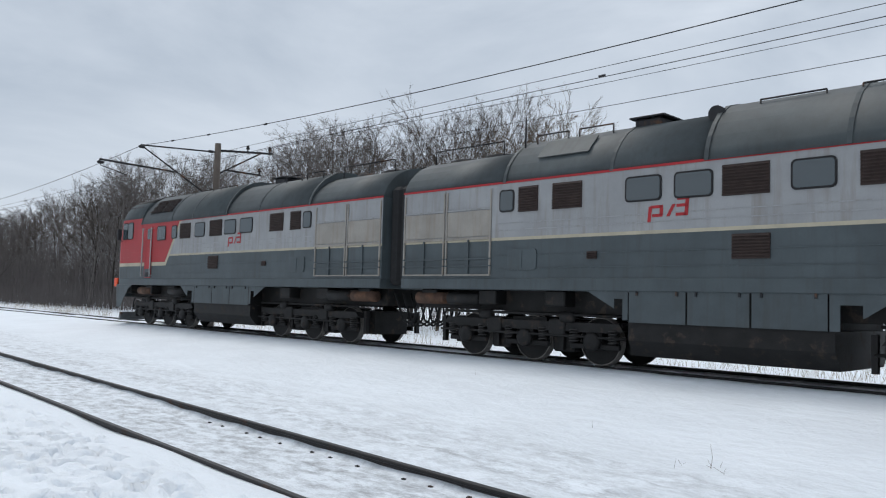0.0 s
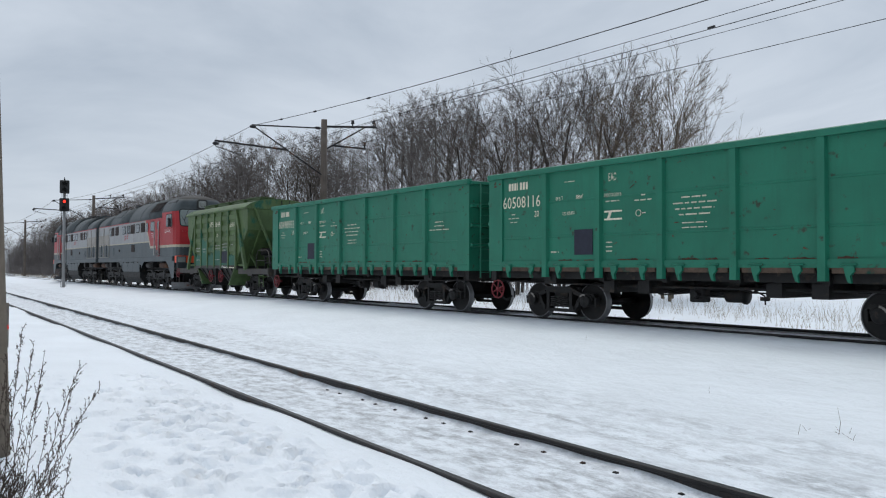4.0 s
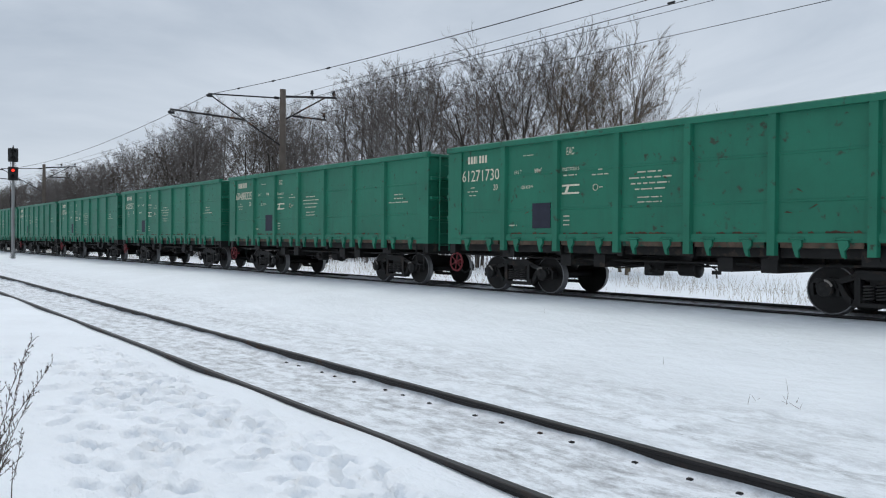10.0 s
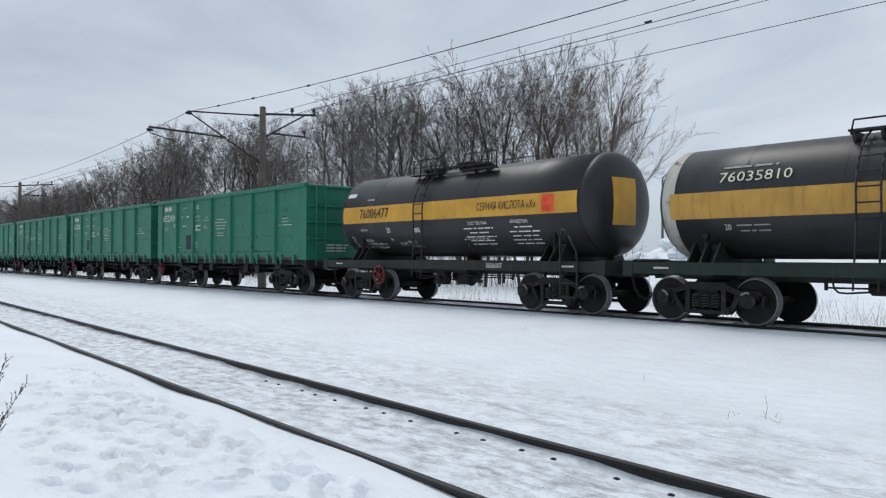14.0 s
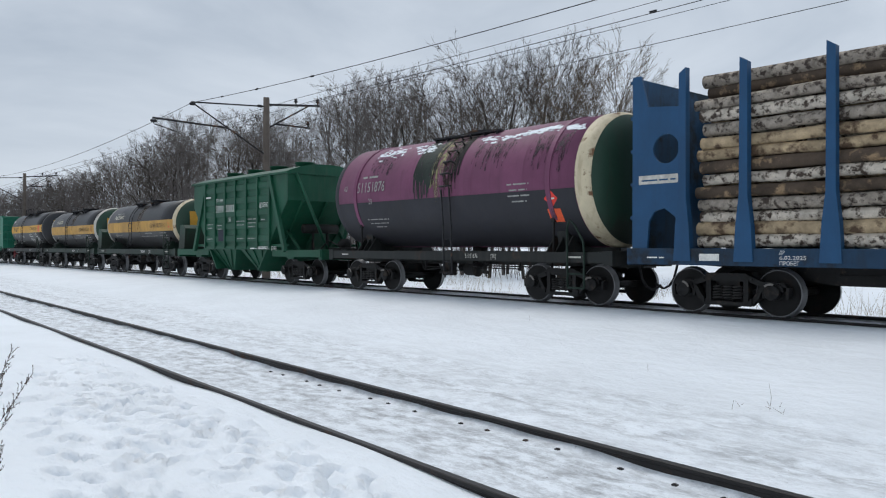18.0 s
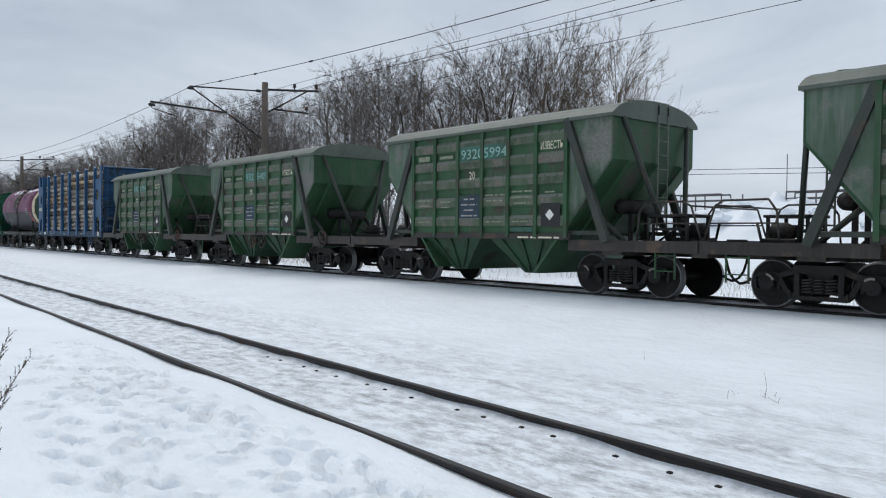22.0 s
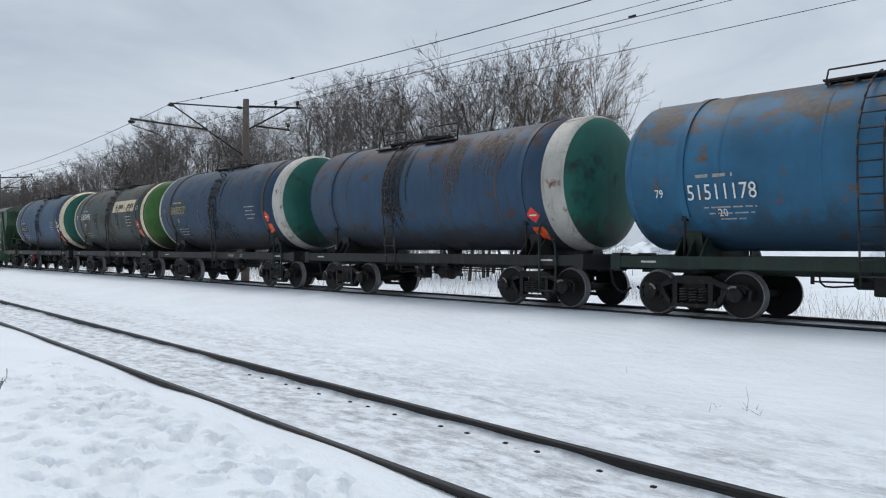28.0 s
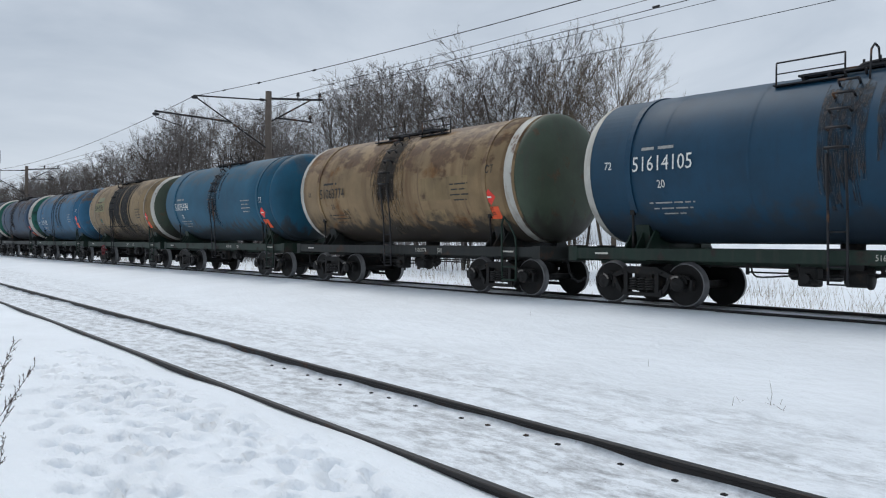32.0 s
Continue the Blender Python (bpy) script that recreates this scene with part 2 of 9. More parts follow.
def tube(bm, p0, p1, r0, r1=None, seg=8, caps=True, mat=0):
    """A round bar from p0 to p1."""
    p0, p1 = Vector(p0), Vector(p1)
    r1 = r0 if r1 is None else r1
    z = (p1 - p0).normalized()
    x = z.orthogonal().normalized()
    y = z.cross(x)
    rings = []
    for p, r in ((p0, r0), (p1, r1)):
        rings.append([bm.verts.new(p + (x * math.cos(a) + y * math.sin(a)) * r) for a in (2 * math.pi * i / seg for i in range(seg))])
    fs = [bm.faces.new((rings[0][i], rings[0][(i + 1) % seg], rings[1][(i + 1) % seg], rings[1][i])) for i in range(seg)]
    for f in fs:
        f.smooth = True
    if caps:
        fs += [bm.faces.new(rings[0][::-1]), bm.faces.new(rings[1])]
    for f in fs:
        f.material_index = mat
    return rings


def line(bm, pts, r, seg=6, mat=0):
    for a, b in zip(pts, pts[1:]):
        tube(bm, a, b, r, seg=seg, mat=mat)


def lathe(bm, profile, axis="x", seg=32, centre=(0, 0, 0), mat=0, smooth=True, caps=True):
    """Turn (along, radius) pairs round an axis through centre."""
    rings = []
    c = Vector(centre)
    for d, r in profile:
        ring = []
        for i in range(seg):
            a = 2 * math.pi * i / seg
            u, v = r * math.cos(a), r * math.sin(a)
            ring.append(bm.verts.new(c + Vector({"x": (d, u, v), "y": (u, d, v), "z": (u, v, d)}[axis])))
        rings.append(ring)
    fs = []
    for p, q in zip(rings, rings[1:]):
        fs += [bm.faces.new((p[i], p[(i + 1) % seg], q[(i + 1) % seg], q[i])) for i in range(seg)]
    for f in fs:
        f.smooth = smooth
    if caps:
        fs += [bm.faces.new(rings[0]), bm.faces.new(rings[-1])]
    for f in fs:
        f.material_index = mat
    bmesh.ops.recalc_face_normals(bm, faces=fs)
    return rings


def empty(name, label, category, group=""):
    ob = new(name)
    ob.empty_display_size = 0.3
    return tagged(ob, label, category, group)


def from_arrays(name, verts, quads, mat):
    me = bpy.data.meshes.new(name)
    me.from_pydata(verts, [], quads)
    me.materials.append(mat)
    me.update()
    return me

# ---- ground: one sheet of snow ----


def smooth_step(a, b, v):
    u = np.clip((v - a) / (b - a), 0, 1)
    return u * u * (3 - 2 * u)


def waves(x, y, seed, n=14, low=0.2, high=2.0):
    rng = np.random.RandomState(seed)
    z = np.zeros_like(x)
    for _ in range(n):
        k = math.exp(rng.uniform(math.log(low), math.log(high)))
        a, ph = rng.uniform(0, 2 * math.pi), rng.uniform(0, 2 * math.pi)
        z += np.sin(k * (x * math.cos(a) + y * math.sin(a)) * 2 * math.pi / 3 + ph) / (k + 0.5)
    return z / n


def np_track_y(x):
    ax = np.abs(x)
    return np.where(ax < 90, TRACK_Y + TRACK_BEND * x * x, TRACK_Y + TRACK_BEND * (180 * ax - 8100))


def np_siding_y(x):
    u = np.clip(x, -110, 60)
    return 3.66 - 0.0575 * x - 0.00008 * u * u


def ground_z(x, y):
    s = y - np_siding_y(x)              # from the siding's near rail
    d = y - np_track_y(x)               # from the main track's centre
    z = -0.44 + 0 * x
    z = np.where(d > -40, z + 0.34 * smooth_step(-8.0, -1.6, d) + 0.055 * smooth_step(-2.2, -0.95, d) * (1 - smooth_step(0.9, 1.5, d)), z)
    z = z - 0.045 * (np.abs(d) < 0.74)
    z = z - 0.52 * smooth_step(1.6, 5.5, d) + 0.35 * smooth_step(8, 25, d)
    z = z + 0.05 * smooth_step(-0.1, -2.0, s)
    # between the siding's rails and along them the snow lies low
    z = z - 0.085 * smooth_step(0.0, 0.25, s) * (1 - smooth_step(1.53, 1.62, s)) - 0.015 * smooth_step(-0.22, -0.04, s) * (1 - smooth_step(0.0, 0.25, s))
    z = z + waves(x, y, 3) * 0.10 * smooth_step(0.2, 1.5, np.abs(d) - 0.7) + waves(x, y, 5, 24, 1.5, 9) * 0.05 * smooth_step(0.1, 0.8, np.abs(s - 0.8) - 0.7)
    # far bank with ploughed heaps behind the track
    z = z + 4.0 * smooth_step(26, 42, d) * smooth_step(-44, -28, x) * (1 + 0.25 * waves(x, y, 9, 10, 0.15, 0.8) + 0.9 * waves(x, y, 12, 20, 0.7, 3.0))
    return z


def steps_(marks):
    out = []
    for (a, b, step) in marks:
        out += list(np.arange(a, b, step))
    return np.array(out + [marks[-1][1]])


gx = steps_([(-3000, -400, 200), (-400, -120, 20), (-120, -40, 1.5), (-40, -14, 0.2), (-14, -10, 0.065), (-10, -1.2, 0.048), (-1.2, 8, 0.3), (8, 60, 4), (60, 400, 34), (400, 3000, 260)])
gy = steps_([(-3000, -60, 420), (-60, -6, 6), (-6, 0.5, 0.4), (0.5, 5.2, 0.048), (5.2, 9.0, 0.075), (9.0, 20, 0.16), (20, 60, 1.2), (60, 140, 8), (140, 400, 40), (400, 3000, 260)])
GX, GY = np.meshgrid(gx, gy)
GZ = ground_z(GX, GY)
rng = np.random.RandomState(7)
PRESS = np.zeros_like(GZ)


def tread(fx, fy, ang, depth, long=0.15, wide=0.065):
    i0, i1 = np.searchsorted(gx, (fx - 0.6, fx + 0.6))
    j0, j1 = np.searchsorted(gy, (fy - 0.6, fy + 0.6))
    dx, dy = GX[j0:j1, i0:i1] - fx, GY[j0:j1, i0:i1] - fy
    u, v = dx * math.cos(ang) + dy * math.sin(ang), -dx * math.sin(ang) + dy * math.cos(ang)
    r = np.sqrt((u / long) ** 2 + (v / wide) ** 2)
    PRESS[j0:j1, i0:i1] += -depth * np.exp(-r ** 6) + depth * 0.30 * np.exp(-((r - 1.55) / 0.4) ** 2)


for _ in range(190):                     # trodden snow on the camera's side of the siding
    fx = rng.uniform(-13, -1.2)
    fy = float(np_siding_y(np.array(fx))) - 0.55 - abs(rng.normal(0.35, 0.75))
    tread(fx, fy, rng.uniform(0, math.pi), rng.uniform(0.03, 0.13), rng.uniform(0.07, 0.14), rng.uniform(0.04, 0.07))
for k in range(3):                       # lines of steps
    x, y = -9.5 + 0.5 * k, 3.0 - 0.45 * k
    for i in range(26):
        x, y = x + 0.33, y - 0.02 - 0.02 * k + rng.normal(0, 0.05)
        tread(x, y + (0.11 if i % 2 else -0.11), rng.normal(0, 0.3), rng.uniform(0.08, 0.15), 0.14, 0.06)
for _ in range(30):                      # fresh deep prints with crisp rims
    fx = rng.uniform(-10, -1.2)
    fy = float(np_siding_y(np.array(fx))) - 0.5 - abs(rng.normal(0.5, 0.8))
    tread(fx, fy, rng.uniform(0, math.pi), rng.uniform(0.08, 0.13), rng.uniform(0.07, 0.12), rng.uniform(0.04, 0.06))
for k in (0, 1):                         # two drag marks across the trodden strip
    for i in range(40):
        u = i / 39
        tread(-6.6 + 2.3 * u + 0.28 * k, 2.45 - 0.95 * u + 0.10 * k + 0.03 * math.sin(9 * u), -0.4, 0.016, 0.12, 0.06)
for _ in range(150):                     # kicked-up lumps
    fx = rng.uniform(-11, -1.2)
    fy = float(np_siding_y(np.array(fx))) - 0.4 - abs(rng.normal(0.4, 0.8))
    tread(fx, fy, rng.uniform(0, math.pi), -rng.uniform(0.02, 0.06), rng.uniform(0.06, 0.16), rng.uniform(0.05, 0.09))
GZ += 0.85 * np.clip(PRESS, -0.15, 0.055)
for _ in range(420):                     # low clumps and small holes beyond the siding
    fx = rng.uniform(-20, 0)
    fy = np_siding_y(np.array(fx)) + rng.uniform(1.7, 4.5)
    i0, i1 = np.searchsorted(gx, (fx - 0.8, fx + 0.8))
    j0, j1 = np.searchsorted(gy, (fy - 0.5, fy + 0.5))
    dx, dy = GX[j0:j1, i0:i1] - fx, GY[j0:j1, i0:i1] - fy
    GZ[j0:j1, i0:i1] += rng.uniform(-0.04, 0.03) * np.exp(-(dx / rng.uniform(0.1, 0.45)) ** 2 - (dy / rng.uniform(0.06, 0.15)) ** 2)
nx, ny = len(gx), len(gy)
gv = np.stack([GX.ravel(), GY.ravel(), GZ.ravel()], 1)
idx = np.arange(nx * ny).reshape(ny, nx)
gq = np.stack([idx[:-1, :-1].ravel(), idx[:-1, 1:].ravel(), idx[1:, 1:].ravel(), idx[1:, :-1].ravel()], 1)
ground_me = from_arrays("ground", gv.tolist(), gq.tolist(), SNOW)
ground_me.shade_smooth()
tagged(put("ground", ground_me), "snow-covered ground, trodden beside the siding", "snow", kind="structure")

# ---- rails ----
RAIL_SECTION = [(-0.075, -0.18), (0.075, -0.18), (0.075, -0.165), (0.012, -0.15), (0.012, -0.045), (0.036, -0.032), (0.036, -0.006), (0.028, 0.0),
                (-0.028, 0.0), (-0.036, -0.006), (-0.036, -0.032), (-0.012, -0.045), (-0.012, -0.15), (-0.075, -0.165)]


def rail(name, label, centre, z, xs, group):
    bm = bmesh.new()
    rings = []
    for x in xs:
        rings.append([bm.verts.new((x, centre(x) + u, z + v)) for u, v in RAIL_SECTION])
    k = len(RAIL_SECTION)
    for p, q in zip(rings, rings[1:]):
        for i in range(k):
            f = bm.faces.new((p[i], q[i], q[(i + 1) % k], p[(i + 1) % k]))
            f.material_index = 1 if i == 7 else 0
    ob = part(name, bm, [RAIL_STEEL, RAIL_TOP])
    return tagged(ob, label, "rail", group, "structure")


RX = [-900, -600, -420, -300, -220, -160, -120, -100] + [-90 + 2.5 * i for i in range(53)] + [60, 90, 130, 200, 300, 420, 600]
SX = [-115 + 2.5 * i for i in range(64)] + [60, 90, 140]
rail("rail_main_near", "worn steel rail of the main track in snow", lambda x: track_y(x) - GAUGE / 2, 0.0, RX, "main track")
rail("rail_main_far", "worn steel rail of the main track in snow", lambda x: track_y(x) + GAUGE / 2, 0.0, RX, "main track")
rail("rail_siding_near", "dark rusty siding rail half sunk in snow", lambda x: siding_y(x), SIDING_Z, SX, "siding")
rail("rail_siding_far", "dark rusty siding rail half sunk in snow", lambda x: siding_y(x) + GAUGE, SIDING_Z, SX, "siding")

# ---- rolling stock: shared parts ----
GRIME = material("grime_black", (0.0105, 0.010, 0.0098), 0.62, 0.1, 0.5, 3, 30, 0.5, rust=0.22, rust_colour=(0.036, 0.028, 0.023), spot=4.0, depth=0.008)
SPRING_STEEL = material("spring_steel", (0.040, 0.038, 0.037), 0.55, 0.3, 0.3, 4, 45, 0.2)
WHEEL_STEEL = material("wheel_steel", (0.011, 0.0105, 0.0105), 0.6, 0.3, 0.45, 3, 30, 0.25, rust=0.2, rust_colour=(0.024, 0.020, 0.018), spot=3.0)
TREAD = material("bright_tread", (0.19, 0.19, 0.195), 0.45, 0.4, 0.15, 6, 60, 0.1)
# worn treads of the locomotive, and glints painted on the bearing adapters
WORN_EDGE_GLINT = material("worn_edge_and_glint", (0.20, 0.185, 0.17), 0.6, 0.3, 0.3, 8, 60, 0.1)
PALE_PAINT = material("pale_mark", (0.52, 0.50, 0.45), 0.7, 0, 0.25, 8, 60, 0.1)
RUSTY = material("rusty_iron", (0.085, 0.05, 0.035), 0.85, 0.2, 0.4, 6, 50, 0.4, rust=0.5)
IRON_WHEEL = material("worn_iron_wheel", (0.060, 0.052, 0.046), 0.8, 0.2, 0.3, 6, 50, 0.3, rust=0.3)
RED_WHEEL = material("red_handwheel", (0.165, 0.022, 0.027), 0.6, 0, 0.2, 6, 50, 0.1)
RUBBER = material("rubber_hose", (0.018, 0.018, 0.019), 0.8, 0, 0.2, 6, 50, 0.1)
WHITE_LETTER = material("white_lettering", (0.72, 0.72, 0.68), 0.7, 0, 0.2, 12, 90, 0)
FADED_CREAM = material("faded_cream_lettering", (0.52, 0.52, 0.40), 0.7, 0, 0.3, 12, 90, 0)
TAN_LETTER = material("weathered_tan_lettering", (0.36, 0.31, 0.22), 0.7, 0, 0.35, 12, 90, 0)
FADED_WHITE = material("faded_white_lettering", (0.33, 0.33, 0.31), 0.7, 0, 0.3, 12, 90, 0)
CREAM_LETTER = material("cream_lettering", (0.70, 0.66, 0.52), 0.7, 0, 0.2, 12, 90, 0)
BLACK_LETTER = material("black_lettering", (0.03, 0.03, 0.03), 0.7, 0, 0.2, 12, 90, 0)
RED_SIGN = material("red_sign", (0.70, 0.045, 0.03), 0.5, 0, 0.12, 8, 60, 0)
ORANGE_SIGN = material("orange_sign", (0.75, 0.10, 0.03), 0.5, 0, 0.12, 8, 60, 0)
SHEETS = {}
BARREL = [1.6, 4.95, 1.32]                    # the barrel in hand: radius, half length, height of its belly
BARREL_SHAPES = {"barrel", "end_cap", "saddle", "tie_rod", "strap", "weld_seam", "barrel_ladder", "rung_ladder", "end_ring"}


def shared(name, build, *args):
    """A mesh that is built once and used by many objects."""
    key = (name, *args) + (tuple(BARREL) if name in BARREL_SHAPES else ())
    if key not in SHEETS:
        bm = bmesh.new()
        mats = build(bm, *args)
        me = bpy.data.meshes.new(name)
        bm.to_mesh(me)
        bm.free()
        for m in (mats if isinstance(mats, (list, tuple)) else (mats,)):
            me.materials.append(m)
        SHEETS[key] = me
    return SHEETS[key]


def flat_text(body, size, spacing=1.0):
    key = ("text", body, size)
    if key not in SHEETS:
        cu = bpy.data.curves.new("lettering", "FONT")
        cu.body, cu.size, cu.align_x, cu.fill_mode, cu.space_line = body, size, "LEFT", "FRONT", 0.9
        cu.resolution_u = 2
        ob = bpy.data.objects.new("lettering", cu)
        SHEETS[key] = bpy.data.meshes.new_from_object(ob)
        bpy.data.objects.remove(ob)
    return SHEETS[key]


def lettering(parent, body, x, z, size, mat, y=-1.55, bend=0.0, axis_z=0.0, width=None, name="lettering", slim=0.8):
    """Painted characters on the side that faces -y, or bent onto a barrel of radius bend."""
    src = flat_text(body, size)
    bend = bend + 0.016 if bend else 0.0
    me = src.copy()
    me.materials.clear()
    me.materials.append(mat)
    wide = max((v.co.x for v in me.vertices), default=1)
    k = (width / wide) if width else slim
    for v in me.vertices:
        u, w = x + v.co.x * k, z + v.co.y
        v.co = (u, -bend * math.cos((w - axis_z) / bend), axis_z + bend * math.sin((w - axis_z) / bend)) if bend else (u, y, w)
    me.name = name
    return put(name, me, parent)


def bars(parent, x, z, widths, h, gap, mat, y=-1.55, bend=0.0, axis_z=0.0, name="faded_lettering"):
    """Lines of writing that cannot be read, as bars broken into words."""
    bm = bmesh.new()
    rng_b = random.Random(int(abs(x * 977 + z * 131 + len(widths))))
    for i, wd in enumerate(widths):
        w = z - i * (h + gap)
        u = x - wd / 2
        while u < x + wd / 2 - 0.01:
            e = min(x + wd / 2, u + h * rng_b.uniform(1.2, 5.0))
            q = []
            for a, b in ((u, w), (e, w), (e, w + h * 0.40), (u, w + h * 0.40)):
                q.append(bm.verts.new((a, -bend * math.cos((b - axis_z) / bend), axis_z + bend * math.sin((b - axis_z) / bend)) if bend else (a, y, b)))
            bm.faces.new(q)
            u = e + h * 0.6
    return tagged(part(name, bm, mat, parent), kind="stuff")


def m_wheelset(bm, r, half):
    tube(bm, (0, -half - 0.25, 0), (0, half + 0.25, 0), 0.085, seg=12)
    for s in (-1, 1):
        lathe(bm, [(s * (half - 0.075), r + 0.026), (s * (half - 0.045), r + 0.026), (s * (half - 0.035), r), (s * (half + 0.06), r - 0.006)], "y", 30, mat=1, caps=False)
        lathe(bm, [(s * (half - 0.075), r + 0.026), (s * (half - 0.06), r - 0.06), (s * (half - 0.03), 0.2), (s * (half - 0.07), 0.12)], "y", 30, mat=0)
        lathe(bm, [(s * (half + 0.060), r - 0.005), (s * (half + 0.066), r - 0.012), (s * (half + 0.066), r - 0.028)], "y", 30, mat=1, caps=False)
        lathe(bm, [(s * (half + 0.055), r - 0.012), (s * (half + 0.063), r - 0.025), (s * (half + 0.063), r - 0.055), (s * (half + 0.03), r - 0.075),
                   (s * (half + 0.012), 0.20), (s * (half + 0.055), 0.15), (s * (half + 0.07), 0.12)], "y", 30, mat=0)
        for i in range(3):
            a = 2.1 * i + 0.4
            tube(bm, (math.cos(a) * 0.31, s * (half + 0.01), math.sin(a) * 0.31), (math.cos(a) * 0.31, s * (half + 0.024), math.sin(a) * 0.31), 0.035, seg=8, mat=0)
    return [WHEEL_STEEL, TREAD]


def m_side_frame(bm):
    top = [(-1.18, 0.58), (-1.12, 0.655), (-0.90, 0.675), (-0.72, 0.665), (-0.58, 0.72), (-0.45, 0.775), (0.45, 0.775), (0.58, 0.72), (0.72, 0.665), (0.90, 0.675), (1.12, 0.655), (1.18, 0.58),
           (0.95, 0.575), (0.72, 0.565), (0.56, 0.615), (0.42, 0.665), (-0.42, 0.665), (-0.56, 0.615), (-0.72, 0.565), (-0.95, 0.575)]
    prism(bm, top, "y", -0.07, 0.08)
    low = [(-0.74, 0.58), (-0.65, 0.56), (-0.54, 0.37), (-0.40, 0.265), (0.40, 0.265), (0.54, 0.37), (0.65, 0.56), (0.74, 0.58), (0.64, 0.34), (0.48, 0.19), (-0.48, 0.19), (-0.64, 0.34)]
    prism(bm, low, "y", -0.085, 0.085)
    prism(bm, [(-0.46, 0.775), (-0.40, 0.82), (0.40, 0.82), (0.46, 0.775)], "y", -0.11, 0.09)
    for s in (-1, 1):
        for x, z in ((0.50, 0.70), (0.62, 0.46), (0.80, 0.62)):
            tube(bm, (s * x, -0.10, z), (s * x, -0.06, z), 0.022, seg=6)
        box(bm, s * 0.50 - 0.02, s * 0.50 + 0.02, -0.12, -0.07, 0.24, 0.34)
    for s in (-1, 1):
        prism(bm, [(s * 0.34, 0.25), (s * 0.44, 0.25), (s * 0.44, 0.70), (s * 0.34, 0.70)], "y", -0.09, 0.09)
        prism(bm, [(s * 1.16, 0.57), (s * 1.22, 0.57), (s * 1.20, 0.36), (s * 1.15, 0.36)], "y", -0.07, 0.07)
        prism(bm, [(s * 0.70, 0.56), (s * 0.76, 0.56), (s * 0.76, 0.36), (s * 0.70, 0.36)], "y", -0.07, 0.07)
    return GRIME


def m_spring(bm):
    n, turns, r = 9, 5, 0.092
    ring = []
    for i in range(n * turns + 1):
        a = 2 * math.pi * i / n
        z = 0.018 + 0.27 * i / (n * turns)
        ring.append([bm.verts.new((math.cos(a) * (r + 0.02 * math.cos(b)), math.sin(a) * (r + 0.02 * math.cos(b)), z + 0.02 * math.sin(b))) for b in (0.0, 1.571, 3.142, 4.712)])
    for p, q in zip(ring, ring[1:]):
        for k in range(4):
            bm.faces.new((p[k], q[k], q[(k + 1) % 4], p[(k + 1) % 4])).smooth = True
    return SPRING_STEEL


def m_axle_cap(bm):
    lathe(bm, [(-0.10, 0.15), (-0.16, 0.15), (-0.18, 0.12), (-0.18, 0.06), (-0.20, 0.05), (-0.20, 0.0001)], "y", 16)
    prism(bm, [(-0.20, 0.02), (-0.17, 0.12), (-0.09, 0.16), (0.09, 0.16), (0.17, 0.12), (0.20, 0.02)], "y", -0.10, 0.10)
    return GRIME


# pale crescent: worn edge with the journal's glint put into its colour
def m_adapter_glint(bm):
    pts = []
    for i in range(7):
        a = math.pi * (0.12 + 0.34 * i / 6)
        pts.append((math.cos(a), math.sin(a)))
    prism(bm, [(c * 0.185, s * 0.185) for c, s in pts] + [(c * 0.145, s * 0.145) for c, s in pts[::-1]], "y", -0.212, -0.200)
    return WORN_EDGE_GLINT


def m_bolster(bm):
    prism(bm, [(-1.0, 0.55), (-0.45, 0.42), (0.45, 0.42), (1.0, 0.55), (1.0, 0.70), (0.4, 0.86), (-0.4, 0.86), (-1.0, 0.70)], "x", -0.22, 0.22)
    for s in (-1, 1):
        tube(bm, (s * 0.42, -0.95, 0.45), (s * 0.42, 0.95, 0.45), 0.05)
        box(bm, s * 0.43 - 0.05, s * 0.43 + 0.05, -0.85, 0.85, 0.35, 0.5)
    return GRIME


WHEELSETS = {}


def bogie(parent, x, cap_mark=True):
    b = put("bogie", shared("bogie", m_bolster), parent, "black cast-steel two-axle bogie", Matrix.Translation((x, 0, 0)))
    for s in (-1, 1):
        put("side_frame", shared("side_frame", m_side_frame), b, m=pose(0, s * 1.0, 0))
        for a in (-0.925, 0.925):
            put("axle_cap", shared("axle_cap", m_axle_cap), b, m=pose(a, s * 1.0, 0.478, 0, 0, 0 if s < 0 else 180))
            if s < 0 and cap_mark:
                put("bearing_adapter", shared("bearing_adapter", m_adapter_glint), b, "bearing adapter with a pale worn edge and painted glint", pose(a, -1.0, 0.47, 0, 0 if a < 0 else -50, 0))
        for a in (-0.205, 0.0, 0.205):
            put("spring", shared("spring", m_spring), b, m=pose(a, s * 1.035, 0.285))
    for a in (-0.925, 0.925):
        ws = put("wheelset", shared("wheelset", m_wheelset, 0.455, 0.80), b, "steel wheelset with bright worn treads", Matrix.Translation((a, 0, 0.455)))
        WHEELSETS.setdefault((a, 0.455, 1), []).append(ws)
    return b


def m_coupler(bm):
    box(bm, -0.55, 0.05, -0.10, 0.10, 0.98, 1.18, 0.02)
    prism(bm, [(0.0, -0.20), (0.28, -0.22), (0.36, -0.10), (0.30, 0.0), (0.38, 0.12), (0.30, 0.20), (0.0, 0.18)], "z", 0.90, 1.24)
    box(bm, -0.05, 0.12, -0.26, 0.26, 1.20, 1.27, 0.01)
    return GRIME


